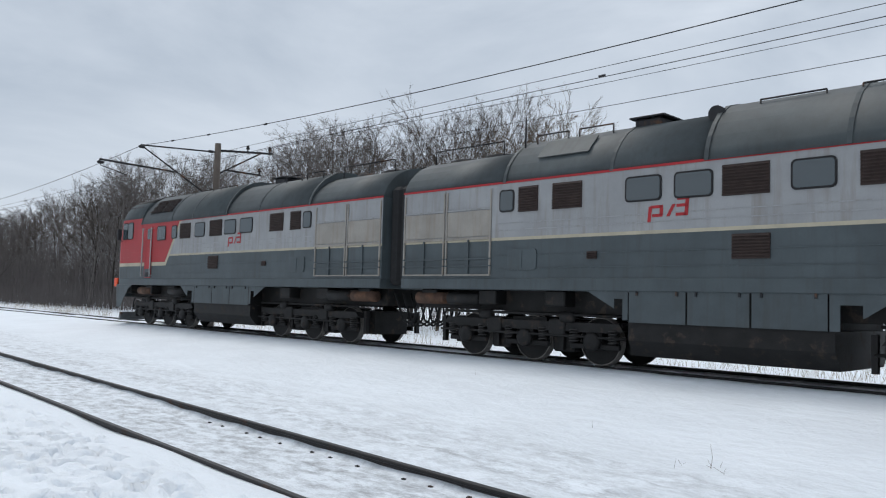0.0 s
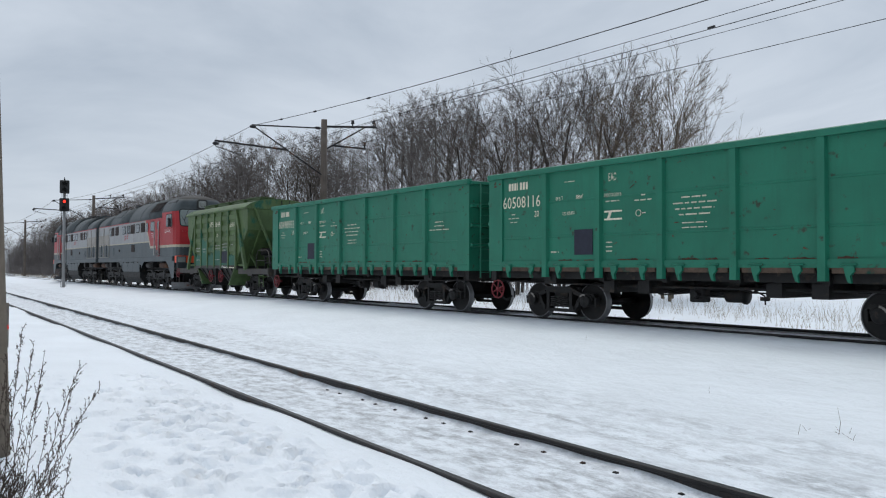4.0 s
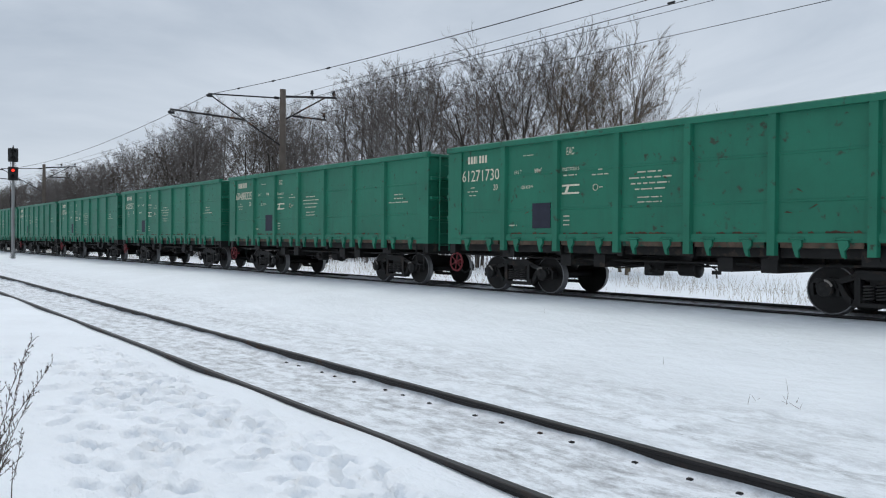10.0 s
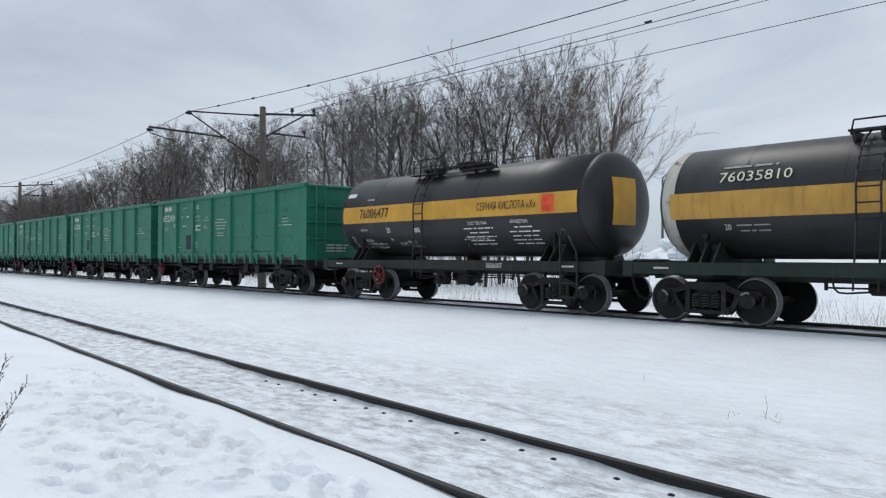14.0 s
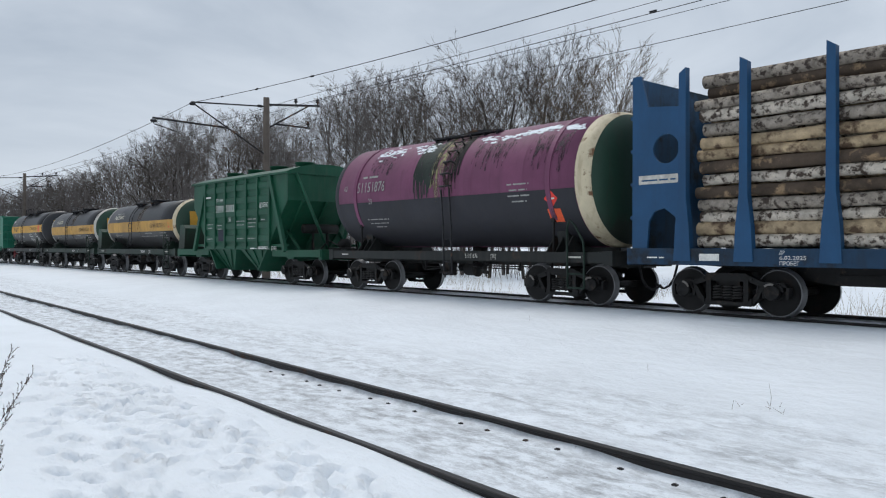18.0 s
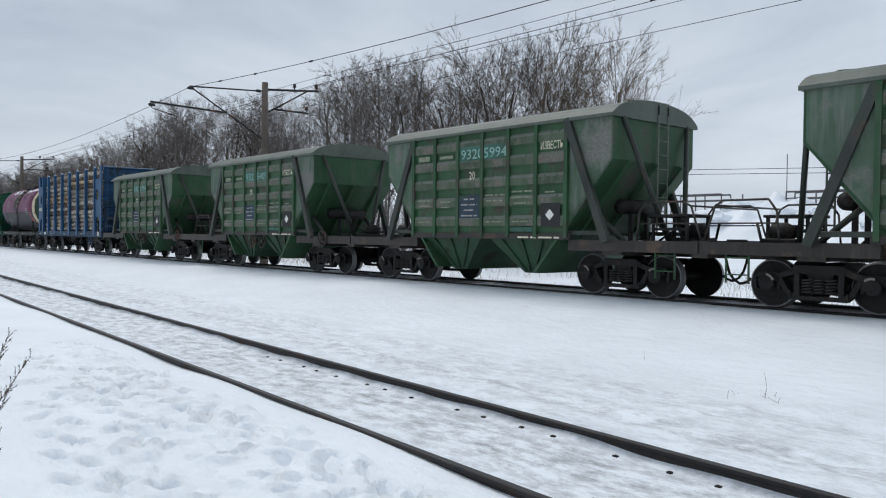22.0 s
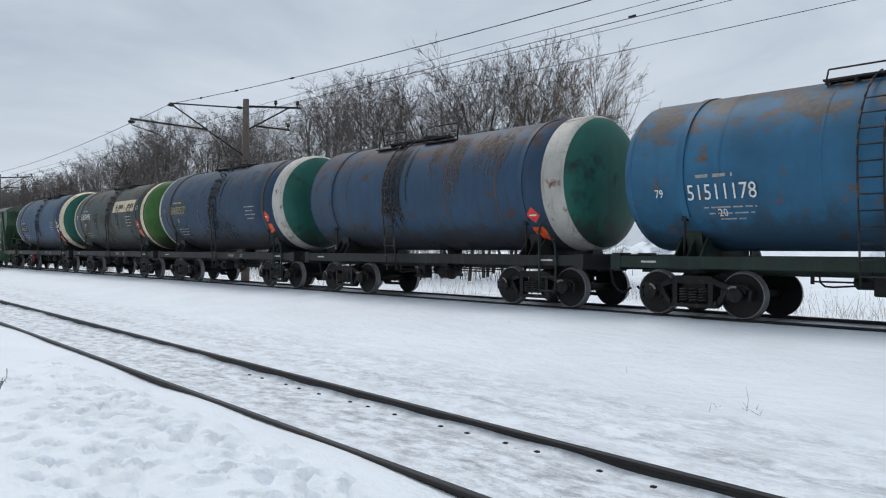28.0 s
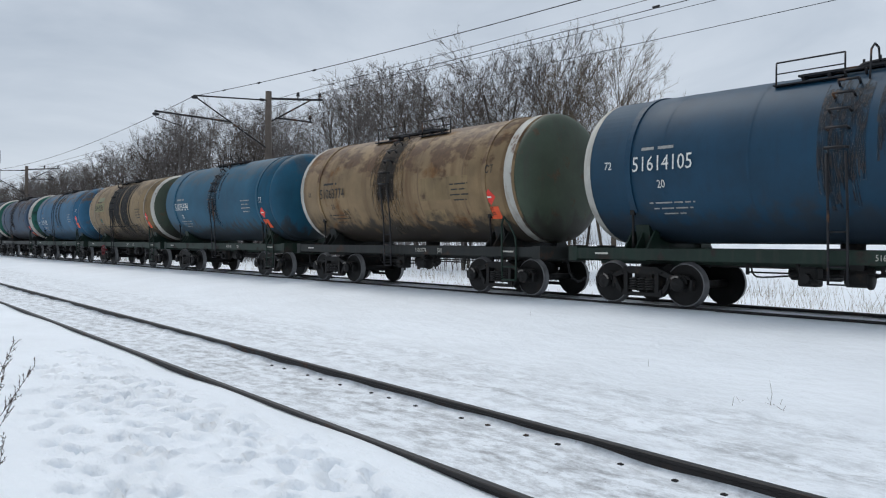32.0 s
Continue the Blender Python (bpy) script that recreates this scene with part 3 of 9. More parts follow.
def m_hose(bm):
    pts = [(0.0, -0.35, 0.95), (0.06, -0.38, 0.80), (0.13, -0.40, 0.60), (0.24, -0.40, 0.45), (0.38, -0.40, 0.38), (0.50, -0.38, 0.42), (0.57, -0.34, 0.50)]
    line(bm, pts, 0.028)
    return RUBBER


def couplers(parent, half):
    """Automatic couplers and brake hoses at both ends; half: centre to the end beam."""
    for s in (0, 180):
        put("coupler", shared("coupler", m_coupler), parent, "black automatic coupler", pose(0, 0, 0, 0, 0, s) @ Matrix.Translation((half, 0, 0)))
        put("brake_hose", shared("brake_hose", m_hose), parent, "black rubber brake hose", pose(0, 0, 0, 0, 0, s) @ Matrix.Translation((half - 0.05, 0, 0)))


def m_handwheel(bm, r):
    for i in range(20):
        a, b = 2 * math.pi * i / 20, 2 * math.pi * (i + 1) / 20
        tube(bm, (r * math.cos(a), 0, r * math.sin(a)), (r * math.cos(b), 0, r * math.sin(b)), 0.022, seg=6, caps=False)
    for i in range(6):
        a = math.pi * i / 3 + 0.4
        tube(bm, (0, 0, 0), (r * math.cos(a), 0, r * math.sin(a)), 0.016, seg=6)
    tube(bm, (0, -0.03, 0), (0, 0.22, 0), 0.05, seg=8)
    return RED_WHEEL


def m_rusty_wheel(bm, r):
    m_handwheel(bm, r)
    return IRON_WHEEL


def m_air_tank(bm):
    lathe(bm, [(-0.55, 0.03), (-0.53, 0.10), (-0.48, 0.15), (0.48, 0.15), (0.53, 0.10), (0.55, 0.03)], "x", 18)
    return GRIME


def m_brake_cylinder(bm):
    lathe(bm, [(-0.22, 0.06), (-0.20, 0.17), (0.16, 0.17), (0.18, 0.20), (0.22, 0.20), (0.24, 0.05)], "x", 18)
    box(bm, -0.12, 0.12, -0.1, 0.1, 0.0, 0.32)
    return GRIME


def m_rod(bm, length):
    tube(bm, (-length / 2, 0, 0), (length / 2, 0, 0), 0.018, seg=6)
    for s in (-1, 1):
        box(bm, s * length / 2 - 0.03, s * length / 2 + 0.03, -0.02, 0.02, -0.05, 0.16)
    return GRIME


def m_air_pipe(bm):
    """A thin pipe that hangs in a bend between the reservoir and the distributor, with a cut-off cock."""
    line(bm, [(-1.55, 0, 0.10), (-1.52, 0, -0.08), (-1.44, 0, -0.15), (-1.30, 0, -0.16), (-0.62, 0, -0.10)], 0.018)
    return GRIME


def m_drop_pipe(bm):
    line(bm, [(0.55, 0, -0.02), (0.95, 0, -0.05), (1.10, 0, -0.12), (1.12, 0, -0.30)], 0.016)
    box(bm, 1.02, 1.20, -0.03, 0.03, -0.22, -0.14)
    return GRIME


def m_shaft_lever(bm):
    """Release rod that runs across under the sill with a bent handle."""
    line(bm, [(0, 0.9, 0.0), (0, -0.80, 0.0), (0.05, -0.88, -0.06), (0.22, -0.90, -0.06)], 0.014)
    return GRIME


def brake_gear(parent, z=0.86):
    put("air_pipe", shared("air_pipe", m_air_pipe), parent, "", Matrix.Translation((0, -0.85, z)))
    put("drop_pipe", shared("drop_pipe", m_drop_pipe), parent, "", Matrix.Translation((0, -0.85, z)))
    put("release_lever", shared("release_lever", m_shaft_lever), parent, "", Matrix.Translation((-0.2, -0.5, z - 0.16)))
    put("air_reservoir", shared("air_reservoir", m_air_tank), parent, "", Matrix.Translation((-0.9, 0.55, z - 0.10)))
    put("brake_cylinder", shared("brake_cylinder", m_brake_cylinder), parent, "", Matrix.Translation((0.35, -0.62, z - 0.12)))
    put("air_distributor", shared("air_distributor", lambda bm: (box(bm, -0.18, 0.18, -0.14, 0.14, -0.2, 0.16, 0.03), tube(bm, (0, -0.14, -0.05), (0, -0.24, -0.05), 0.09, seg=10), GRIME)[-1]),
        parent, "", Matrix.Translation((-0.45, -0.75, z - 0.10)))
    for x, ln, dz in ((1.9, 2.4, -0.02), (-1.9, 2.2, 0.02), (0.1, 3.8, -0.08)):
        put("brake_rod", shared("brake_rod", m_rod, ln), parent, "", Matrix.Translation((x, -0.5, z + dz)))


def ladder(parent, x, y, z0, z1, width, mat, side="y", rung=0.32, name="ladder"):
    bm = bmesh.new()
    for s in (-1, 1):
        a = (x + s * width / 2, y, z0) if side == "y" else (x, y + s * width / 2, z0)
        tube(bm, a, (a[0], a[1], z1), 0.022, seg=6)
    z = z0 + rung / 2
    while z < z1:
        d = (width / 2, 0, 0) if side == "y" else (0, width / 2, 0)
        tube(bm, (x - d[0], y - d[1], z), (x + d[0], y + d[1], z), 0.014, seg=6)
        z += rung
    return part(name, bm, mat, parent)


TRAIN = []

# ---- open gondola wagons ----
GREEN = material("gondola_green", (0.0135, 0.158, 0.096), 0.5, 0, 0.14, 0.9, 30, 0.2, streak=0.28, streak_colour=(0.012, 0.088, 0.060), rust=0.02, rust_colour=(0.035, 0.05, 0.035), spot=5.0)
HATCH_RUST = material("rusty_hatch_edge", (0.095, 0.066, 0.048), 0.85, 0.1, 0.45, 4, 40, 0.4, rust=0.35, rust_colour=(0.012, 0.05, 0.036), spot=3.0)
DARK_PATCH = material("chalk_board_paint", (0.022, 0.024, 0.04), 0.7, 0, 0.2, 4, 40, 0.1)
POSTS_X = (-4.36, -2.62, -0.87, 0.87, 2.62, 4.36)


def m_gondola_side(bm):
    """One long side, drawn on y = 0 facing -y: sheet with two pressed lines."""
    prof = [(0.0, 1.30), (0.0, 2.02), (-0.012, 2.03), (-0.012, 2.06), (0.0, 2.07), (0.0, 2.88), (-0.012, 2.89), (-0.012, 2.92), (0.0, 2.93), (0.0, 3.66), (0.05, 3.66), (0.05, 1.30)]
    prism(bm, prof, "x", -6.46, 6.46)
    return GREEN


def m_gondola_post(bm):
    prism(bm, [(-0.10, 0.0), (-0.072, -0.09), (0.072, -0.09), (0.10, 0.0)], "z", 1.06, 3.66)
    return GREEN


def m_corner_post(bm):
    prism(bm, [(-0.27, 0.0), (-0.26, -0.045), (0.27, -0.045), (0.27, 0.0)], "z", 1.20, 3.68)
    return GREEN


def m_top_rail(bm):
    prism(bm, [(-0.11, 3.64), (-0.11, 3.76), (-0.09, 3.78), (0.06, 3.78), (0.06, 3.64)], "x", -6.5, 6.5)
    return GREEN


def m_lower_rail(bm):
    prism(bm, [(-0.035, 1.30), (-0.05, 1.36), (-0.035, 1.46), (0.0, 1.46), (0.0, 1.30)], "x", -6.4, 6.4)
    return GREEN


def m_hatch_edge(bm):
    box(bm, -0.72, 0.72, -0.03, 0.03, 1.20, 1.32, 0.008)
    return HATCH_RUST


def m_latch(bm):
    prism(bm, [(-0.09, 1.34), (0.09, 1.34), (0.10, 1.24), (0.03, 1.16), (0.05, 1.03), (-0.01, 1.05), (-0.06, 1.20)], "y", -0.09, -0.02)
    tube(bm, (-0.14, -0.07, 1.36), (0.14, -0.07, 1.36), 0.022, seg=6)
    return GREEN


def m_gondola_end(bm):
    box(bm, 6.42, 6.47, -1.48, 1.48, 1.2, 3.66)
    return GREEN


def m_end_rib(bm, wide):
    prism(bm, [(6.47, -0.06), (6.60, -0.035), (6.60, 0.035), (6.47, 0.06)], "y", -wide, wide)
    return GREEN


def m_end_lines(bm):
    """Three lines of stencilled writing low on the end wall, as plain bars."""
    for y0, y1, n in ((-0.75, 0.15, 3), (0.55, 1.15, 2)):
        for k in range(n):
            z = 1.68 - 0.10 * k
            for a, b in ((0.0, 0.38), (0.44, 0.72), (0.78, 0.78 + 0.22 / (k + 1))):
                box(bm, 6.472, 6.476, y0 + (y1 - y0) * a, y0 + (y1 - y0) * b, z, z + 0.045)
    return FADED_CREAM


def m_frame_gondola(bm):
    box(bm, -6.3, 6.3, -0.22, 0.22, 0.88, 1.28)
    for x in POSTS_X:
        box(bm, x - 0.07, x + 0.07, -1.42, 1.42, 0.98, 1.2)
    for y in (-1.28, 1.28):
        box(bm, -6.3, 6.3, y - 0.05, y + 0.05, 1.02, 1.25)
    line(bm, [(-6.3, -1.05, 0.93), (-3.0, -1.05, 0.88), (3.0, -1.05, 0.88), (6.3, -1.05, 0.93)], 0.03)
    for x in (-2.6, -1.6, 1.5, 2.4):
        box(bm, x - 0.16, x + 0.16, -1.2, 0.6, 0.72, 1.0)
    for s in (-1, 1):
        box(bm, s * 6.35 - 0.1, s * 6.35 + 0.1, -1.5, 1.5, 0.95, 1.3)
        box(bm, s * 4.325 - 0.2, s * 4.325 + 0.2, -1.4, 1.4, 0.90, 1.2)
    return GRIME


def m_gondola_floor(bm):
    box(bm, -6.42, 6.42, -1.44, 1.44, 1.26, 1.34)
    return RUSTY




def gondola(number, scratches):
    g = empty("gondola_wagon", "green steel open gondola wagon with cream lettering", "freight wagon", "gondola wagons")
    put("frame", shared("frame", m_frame_gondola), g, "black underframe")
    put("floor", shared("floor", m_gondola_floor), g)
    for s in (-1, 1):
        m = pose(0, s * 1.50, 0, 0, 0, 0 if s < 0 else 180)
        put("side_panel", shared("side_panel", m_gondola_side), g, m=m)
        put("top_rail", shared("top_rail", m_top_rail), g, m=m)
        put("lower_rail", shared("lower_rail", m_lower_rail), g, m=m)
        for x in POSTS_X:
            put("post", shared("post", m_gondola_post), g, m=m @ Matrix.Translation((x, 0, 0)))
        for x in (-6.24, 6.24):
            put("corner_post", shared("corner_post", m_corner_post), g, m=m @ pose(x, 0, 0))
        edges = (-6.2, *POSTS_X, 6.2)
        for a, b in zip(edges, edges[1:]):
            put("hatch_edge", shared("hatch_edge", m_hatch_edge), g, "rusty hatch edge", m @ Matrix.Translation(((a + b) / 2, 0.0, 0)))
            for k in (0.27, 0.73):
                put("hatch_latch", shared("hatch_latch", m_latch), g, m=m @ Matrix.Translation((a + (b - a) * k, 0, 0)))
    for s in (0, 180):
        m = pose(0, 0, 0, 0, 0, s)
        put("end_wall", shared("end_wall", m_gondola_end), g, m=m)
        for z in (1.92, 2.48, 3.03):
            put("end_rib", shared("end_rib", m_end_rib, 1.5), g, m=m @ Matrix.Translation((0, 0, z)))
        put("end_rib", shared("end_rib", m_end_rib, 1.52), g, m=m @ Matrix.Translation((0, 0, 3.68)))
        tagged(put("end_lettering", shared("end_lines", m_end_lines), g, m=m), kind="stuff")
    ladder(g, 6.63, -1.05, 1.0, 3.66, 0.36, GREEN, "x")
    ladder(g, -6.63, 1.05, 1.0, 3.66, 0.36, GREEN, "x")
    ladder(g, 6.1, -1.50, 0.45, 1.15, 0.34, GRIME, "y", name="step")
    for b in (-4.325, 4.325):
        bogie(g, b)
    brake_gear(g)
    couplers(g, 6.45)
    put("handwheel", shared("handwheel", m_handwheel, 0.24), g, "red parking-brake handwheel", Matrix.Translation((-6.25, -1.45, 0.72)))
    y = -1.5135
    bm = bmesh.new()
    box(bm, -3.40, -2.82, -1.5145, -1.500, 1.60, 2.20)
    part("chalk_board", bm, DARK_PATCH, g, "dark painted square for chalk marks")
    bm = bmesh.new()
    for k in range(7):
        box(bm, -5.74 + 0.108 * k, -5.74 + 0.108 * k + (0.075 if k != 3 else 0.03), y - 0.001, y + 0.001, 3.30, 3.49)
    part("name_blocks", bm, CREAM_LETTER, g, "cream painted name in plain blocks")
    lettering(g, number, -5.98, 2.84, 0.42, CREAM_LETTER, y, width=1.42)
    lettering(g, "20", -4.78, 2.58, 0.22, CREAM_LETTER, y)
    bars(g, -5.55, 2.66, (0.14, 0.40, 0.26), 0.06, 0.04, FADED_CREAM, y)
    lettering(g, "69.5 Т", -4.02, 2.94, 0.12, CREAM_LETTER, y)
    lettering(g, "88м³", -3.34, 2.94, 0.14, CREAM_LETTER, y)
    lettering(g, "120 КМ/Ч", -3.80, 2.56, 0.12, CREAM_LETTER, y)
    bars(g, -3.55, 3.36, (0.34,), 0.05, 0.04, FADED_CREAM, y)
    lettering(g, "ЕАС", -2.34, 3.28, 0.24, CREAM_LETTER, y, slim=0.5)
    lettering(g, "ПОСТРОЕН 5", -2.46, 2.92, 0.10, CREAM_LETTER, y, width=0.5)
    bars(g, -2.22, 2.80, (0.40,), 0.07, 0.03, FADED_CREAM, y)
    bars(g, -1.35, 2.88, (0.12, 0.48), 0.07, 0.04, FADED_CREAM, y)
    bm = bmesh.new()
    prism(bm, [(-2.46, 2.38), (-1.94, 2.38), (-1.94, 2.42), (-2.30, 2.42), (-2.24, 2.56), (-1.94, 2.56), (-1.94, 2.60), (-2.46, 2.60), (-2.46, 2.56), (-2.32, 2.56), (-2.38, 2.42), (-2.46, 2.42)], "y", y - 0.001, y + 0.001)
    part("emblem", bm, CREAM_LETTER, g, "cream painted emblem")
    bm = bmesh.new()
    for i in range(14):
        a, b = 2 * math.pi * i / 14, 2 * math.pi * (i + 1) / 14
        tube(bm, (-1.48 + 0.07 * math.cos(a), y, 2.5 + 0.07 * math.sin(a)), (-1.48 + 0.07 * math.cos(b), y, 2.5 + 0.07 * math.sin(b)), 0.008, seg=4, caps=False)
    box(bm, -1.38, -1.28, y - 0.001, y + 0.001, 2.49, 2.51)
    part("round_mark", bm, CREAM_LETTER, g)
    bars(g, -2.32, 1.86, (0.18, 0.18, 0.18), 0.07, 0.03, FADED_CREAM, y)
    bars(g, -4.05, 1.66, (0.26,), 0.08, 0.03, FADED_CREAM, y)
    bars(g, -0.05, 2.75, (0.62, 1.05, 0.95, 0.75), 0.075, 0.045, FADED_CREAM, y)
    bars(g, -0.05, 2.22, (0.60, 0.60), 0.06, 0.04, FADED_CREAM, y)
    bars(g, 5.05, 2.62, (0.40, 0.46, 0.95), 0.07, 0.045, FADED_CREAM, y)
    rs = random.Random(scratches)
    bm = bmesh.new()
    for _ in range(rs.randint(18, 30)):
        x, z, w, h = rs.uniform(-6.2, 6.2), rs.uniform(1.5, 3.5), rs.uniform(0.03, 0.18), rs.uniform(0.008, 0.03)
        if min(abs(x - p) for p in POSTS_X) < 0.14:
            continue
        k = rs.uniform(-0.6, 0.6)
        prism(bm, [(x, z), (x + w, z + k * w), (x + w * 0.8, z + k * w + h * 0.5), (x + w * 0.3, z + h)], "y", y, y + 0.003)
    for x in (-6.3, 6.05):                       # corners knocked bare below the rim
        for _ in range(rs.randint(0, 3)):
            u, z = x + rs.uniform(0, 0.2), rs.uniform(3.40, 3.60)
            prism(bm, [(u, z), (u + rs.uniform(0.05, 0.16), z + 0.01), (u + 0.08, z + rs.uniform(0.04, 0.10)), (u + 0.01, z + 0.05)], "y", -1.5485, -1.545)
    for x in POSTS_X[:-1]:
        for _ in range(7):                       # rust that has eaten the lower edge of the sheet
            u, h = x + rs.uniform(0.14, 1.5), rs.uniform(0.02, 0.07)
            e = u + rs.uniform(0.06, 0.3)
            prism(bm, [(u, 1.462), (e, 1.462), (e - 0.02, 1.462 + h * 0.4), (u + (e - u) * 0.6, 1.462 + h * 0.8), (u + (e - u) * 0.3, 1.462 + h * 0.45), (u + 0.01, 1.462 + h * 0.6)], "y", y, y + 0.003)
    tagged(part("rust_wear", bm, RUSTY, g, "rusty scratches through the paint"), kind="stuff")
    return g


# number on each wagon's side
for i, number in enumerate(("60498953", "60508116", "60498102", "61285060", "61275517", "60488335", "61271730", "61283305", "60523404")):
    TRAIN.append((gondola(number, i + 3), 21.85 + 13.87 * i, 0))

# ---- tank wagons ----
TANK_R, TANK_L, TANK_Z = 1.6, 4.95, 2.92


def size_barrel(r, half, low):
    """Sets the radius, half length and belly height used by the parts that follow."""
    global TANK_R, TANK_L, TANK_Z
    TANK_R, TANK_L, TANK_Z = r, half, low + r
    BARREL[:] = [r, half, low]


def barrel_patch(bm, x0, x1, z0, z1, r, mat=0, n=10, nx=2, both=False):
    """A strip of the barrel between two heights on the side that faces -y."""
    a0, a1 = math.asin(max(-1, min(1, (z0 - TANK_Z) / TANK_R))), math.asin(max(-1, min(1, (z1 - TANK_Z) / TANK_R)))
    for s in ((-1, 1) if both else (-1,)):
        rows = []
        for i in range(n + 1):
            a = a0 + (a1 - a0) * i / n
            rows.append([bm.verts.new((x0 + (x1 - x0) * j / nx, s * r * math.cos(a), TANK_Z + r * math.sin(a))) for j in range(nx + 1)])
        for p, q in zip(rows, rows[1:]):
            for j in range(nx):
                vs = (p[j], p[j + 1], q[j + 1], q[j])
                f = bm.faces.new(vs if s < 0 else vs[::-1])
                f.material_index, f.smooth = mat, True


def ring_strip(bm, x0, x1, r, seg=48, a0=0.0, a1=2 * math.pi):
    p = []
    for i in range(seg + 1):
        a = a0 + (a1 - a0) * i / seg
        p.append([bm.verts.new((x, r * math.cos(a), TANK_Z + r * math.sin(a))) for x in (x0, x1)])
    for u, v in zip(p, p[1:]):
        bm.faces.new((u[0], u[1], v[1], v[0])).smooth = True


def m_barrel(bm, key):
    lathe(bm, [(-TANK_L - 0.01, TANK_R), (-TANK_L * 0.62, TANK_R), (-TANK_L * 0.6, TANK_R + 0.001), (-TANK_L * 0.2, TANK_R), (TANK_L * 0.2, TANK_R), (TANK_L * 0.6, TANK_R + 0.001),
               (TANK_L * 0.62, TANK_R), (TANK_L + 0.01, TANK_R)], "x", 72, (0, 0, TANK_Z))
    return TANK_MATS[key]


def m_cap(bm, key):
    lathe(bm, cap_profile(), "x", 56, (0, 0, TANK_Z))
    return TANK_MATS[key]


def m_tank_frame(bm, key):
    box(bm, -5.6, 5.6, -0.25, 0.25, 0.85, 1.22)
    for s in (-1, 1):
        box(bm, -5.55, 5.55, s * 1.36 - 0.05, s * 1.36 + 0.05, 0.97, 1.21)
        box(bm, s * 5.5 - 0.12, s * 5.5 + 0.12, -1.42, 1.42, 0.92, 1.24)
        box(bm, s * 3.9 - 0.3, s * 3.9 + 0.3, -1.36, 1.36, 0.95, 1.2)
    for x in (-2, 0, 2):
        box(bm, x - 0.06, x + 0.06, -1.36, 1.36, 1.0, 1.16)
    return TANK_MATS[key]


def m_saddle(bm, key):
    pts = [(-0.95, 1.20)]
    for i in range(13):
        a = math.pi * (1.27 + 0.46 * i / 12)
        pts.append(((TANK_R + 0.005) * math.cos(a), TANK_Z + (TANK_R + 0.005) * math.sin(a)))
    pts.append((0.95, 1.20))
    prism(bm, pts, "x", -0.17, 0.17)
    return TANK_MATS[key]


def m_gusset(bm, key):
    prism(bm, [(-1.30, 1.20), (-0.80, 1.20), (-0.86, 1.56), (-1.00, 1.60)], "x", -0.02, 0.02)
    return TANK_MATS[key]


def m_tie_rod(bm):
    y, z = -0.809 * TANK_R - 0.02, TANK_Z - 0.588 * TANK_R
    tube(bm, (-0.05, -1.30 if TANK_R > 1.4 else -1.05, 1.22), (-0.05, y, z), 0.028, seg=6)
    box(bm, -0.10, 0.0, y - 0.04, y + 0.04, z - 0.06, z + 0.04)
    return GRIME


def m_strap(bm, key):
    for i in range(40):
        a, b = math.pi * (-0.2 + 1.4 * i / 40), math.pi * (-0.2 + 1.4 * (i + 1) / 40)
        vs = []
        for x in (-0.07, 0.07):
            for r in (TANK_R + 0.002, TANK_R + 0.026):
                for t in (a, b):
                    vs.append(bm.verts.new((x, r * math.cos(t), TANK_Z + r * math.sin(t))))
        for q in ((2, 3, 7, 6), (0, 2, 6, 4), (1, 5, 7, 3), (0, 1, 3, 2), (4, 6, 7, 5)):
            bm.faces.new([vs[j] for j in q])
    bmesh.ops.remove_doubles(bm, verts=bm.verts, dist=1e-5)
    bmesh.ops.recalc_face_normals(bm, faces=bm.faces)
    return TANK_MATS[key]


def m_seam(bm, key):
    ring_strip(bm, -0.022, 0.022, TANK_R + 0.006, 48, -0.6, math.pi + 0.6)
    return TANK_MATS[key + "_seam"] if key + "_seam" in TANK_MATS else TANK_MATS[key]


def m_dome(bm):
    lathe(bm, [(4.25, 0.42), (4.46, 0.42), (4.48, 0.50), (4.53, 0.50), (4.56, 0.30), (4.58, 0.05)], "z", 24)
    for i in range(8):
        a = 2 * math.pi * i / 8
        tube(bm, (0.46 * math.cos(a), 0.46 * math.sin(a), 4.5), (0.46 * math.cos(a), 0.46 * math.sin(a), 4.60), 0.025, seg=6)
    return IRON_DARK


def m_walkway(bm):
    box(bm, -1.3, 1.3, -0.05, 0.05, 4.36, 4.40)
    return IRON_DARK


def m_walk_bracket(bm):
    prism(bm, [(-0.78, 4.36), (0.78, 4.36), (0.70, 4.20), (0.55, 4.15), (-0.55, 4.15), (-0.70, 4.20)], "x", -0.03, 0.03)
    return IRON_DARK


def m_walk_rail(bm):
    line(bm, [(-1.25, -0.80, 4.30), (-1.2, -0.80, 4.56), (1.2, -0.80, 4.56), (1.25, -0.80, 4.30)], 0.017)
    tube(bm, (0, -0.80, 4.36), (0, -0.80, 4.56), 0.015, seg=6)
    return IRON_DARK


def m_tall_rail(bm):
    for y in (-0.82, 0.82):
        for x in (-1.7, -0.45, 0.45, 1.7):
            tube(bm, (x, y, 4.22), (x, y, 4.68), 0.018, seg=6)
        for a, b in ((-1.7, -0.45), (0.45, 1.7)):
            tube(bm, (a, y, 4.68), (b, y, 4.68), 0.016, seg=6)
            tube(bm, (a, y, 4.47), (b, y, 4.47), 0.012, seg=6)
            box(bm, a, b, y - 0.14, y + 0.10, 4.22, 4.245)
    return IRON_DARK


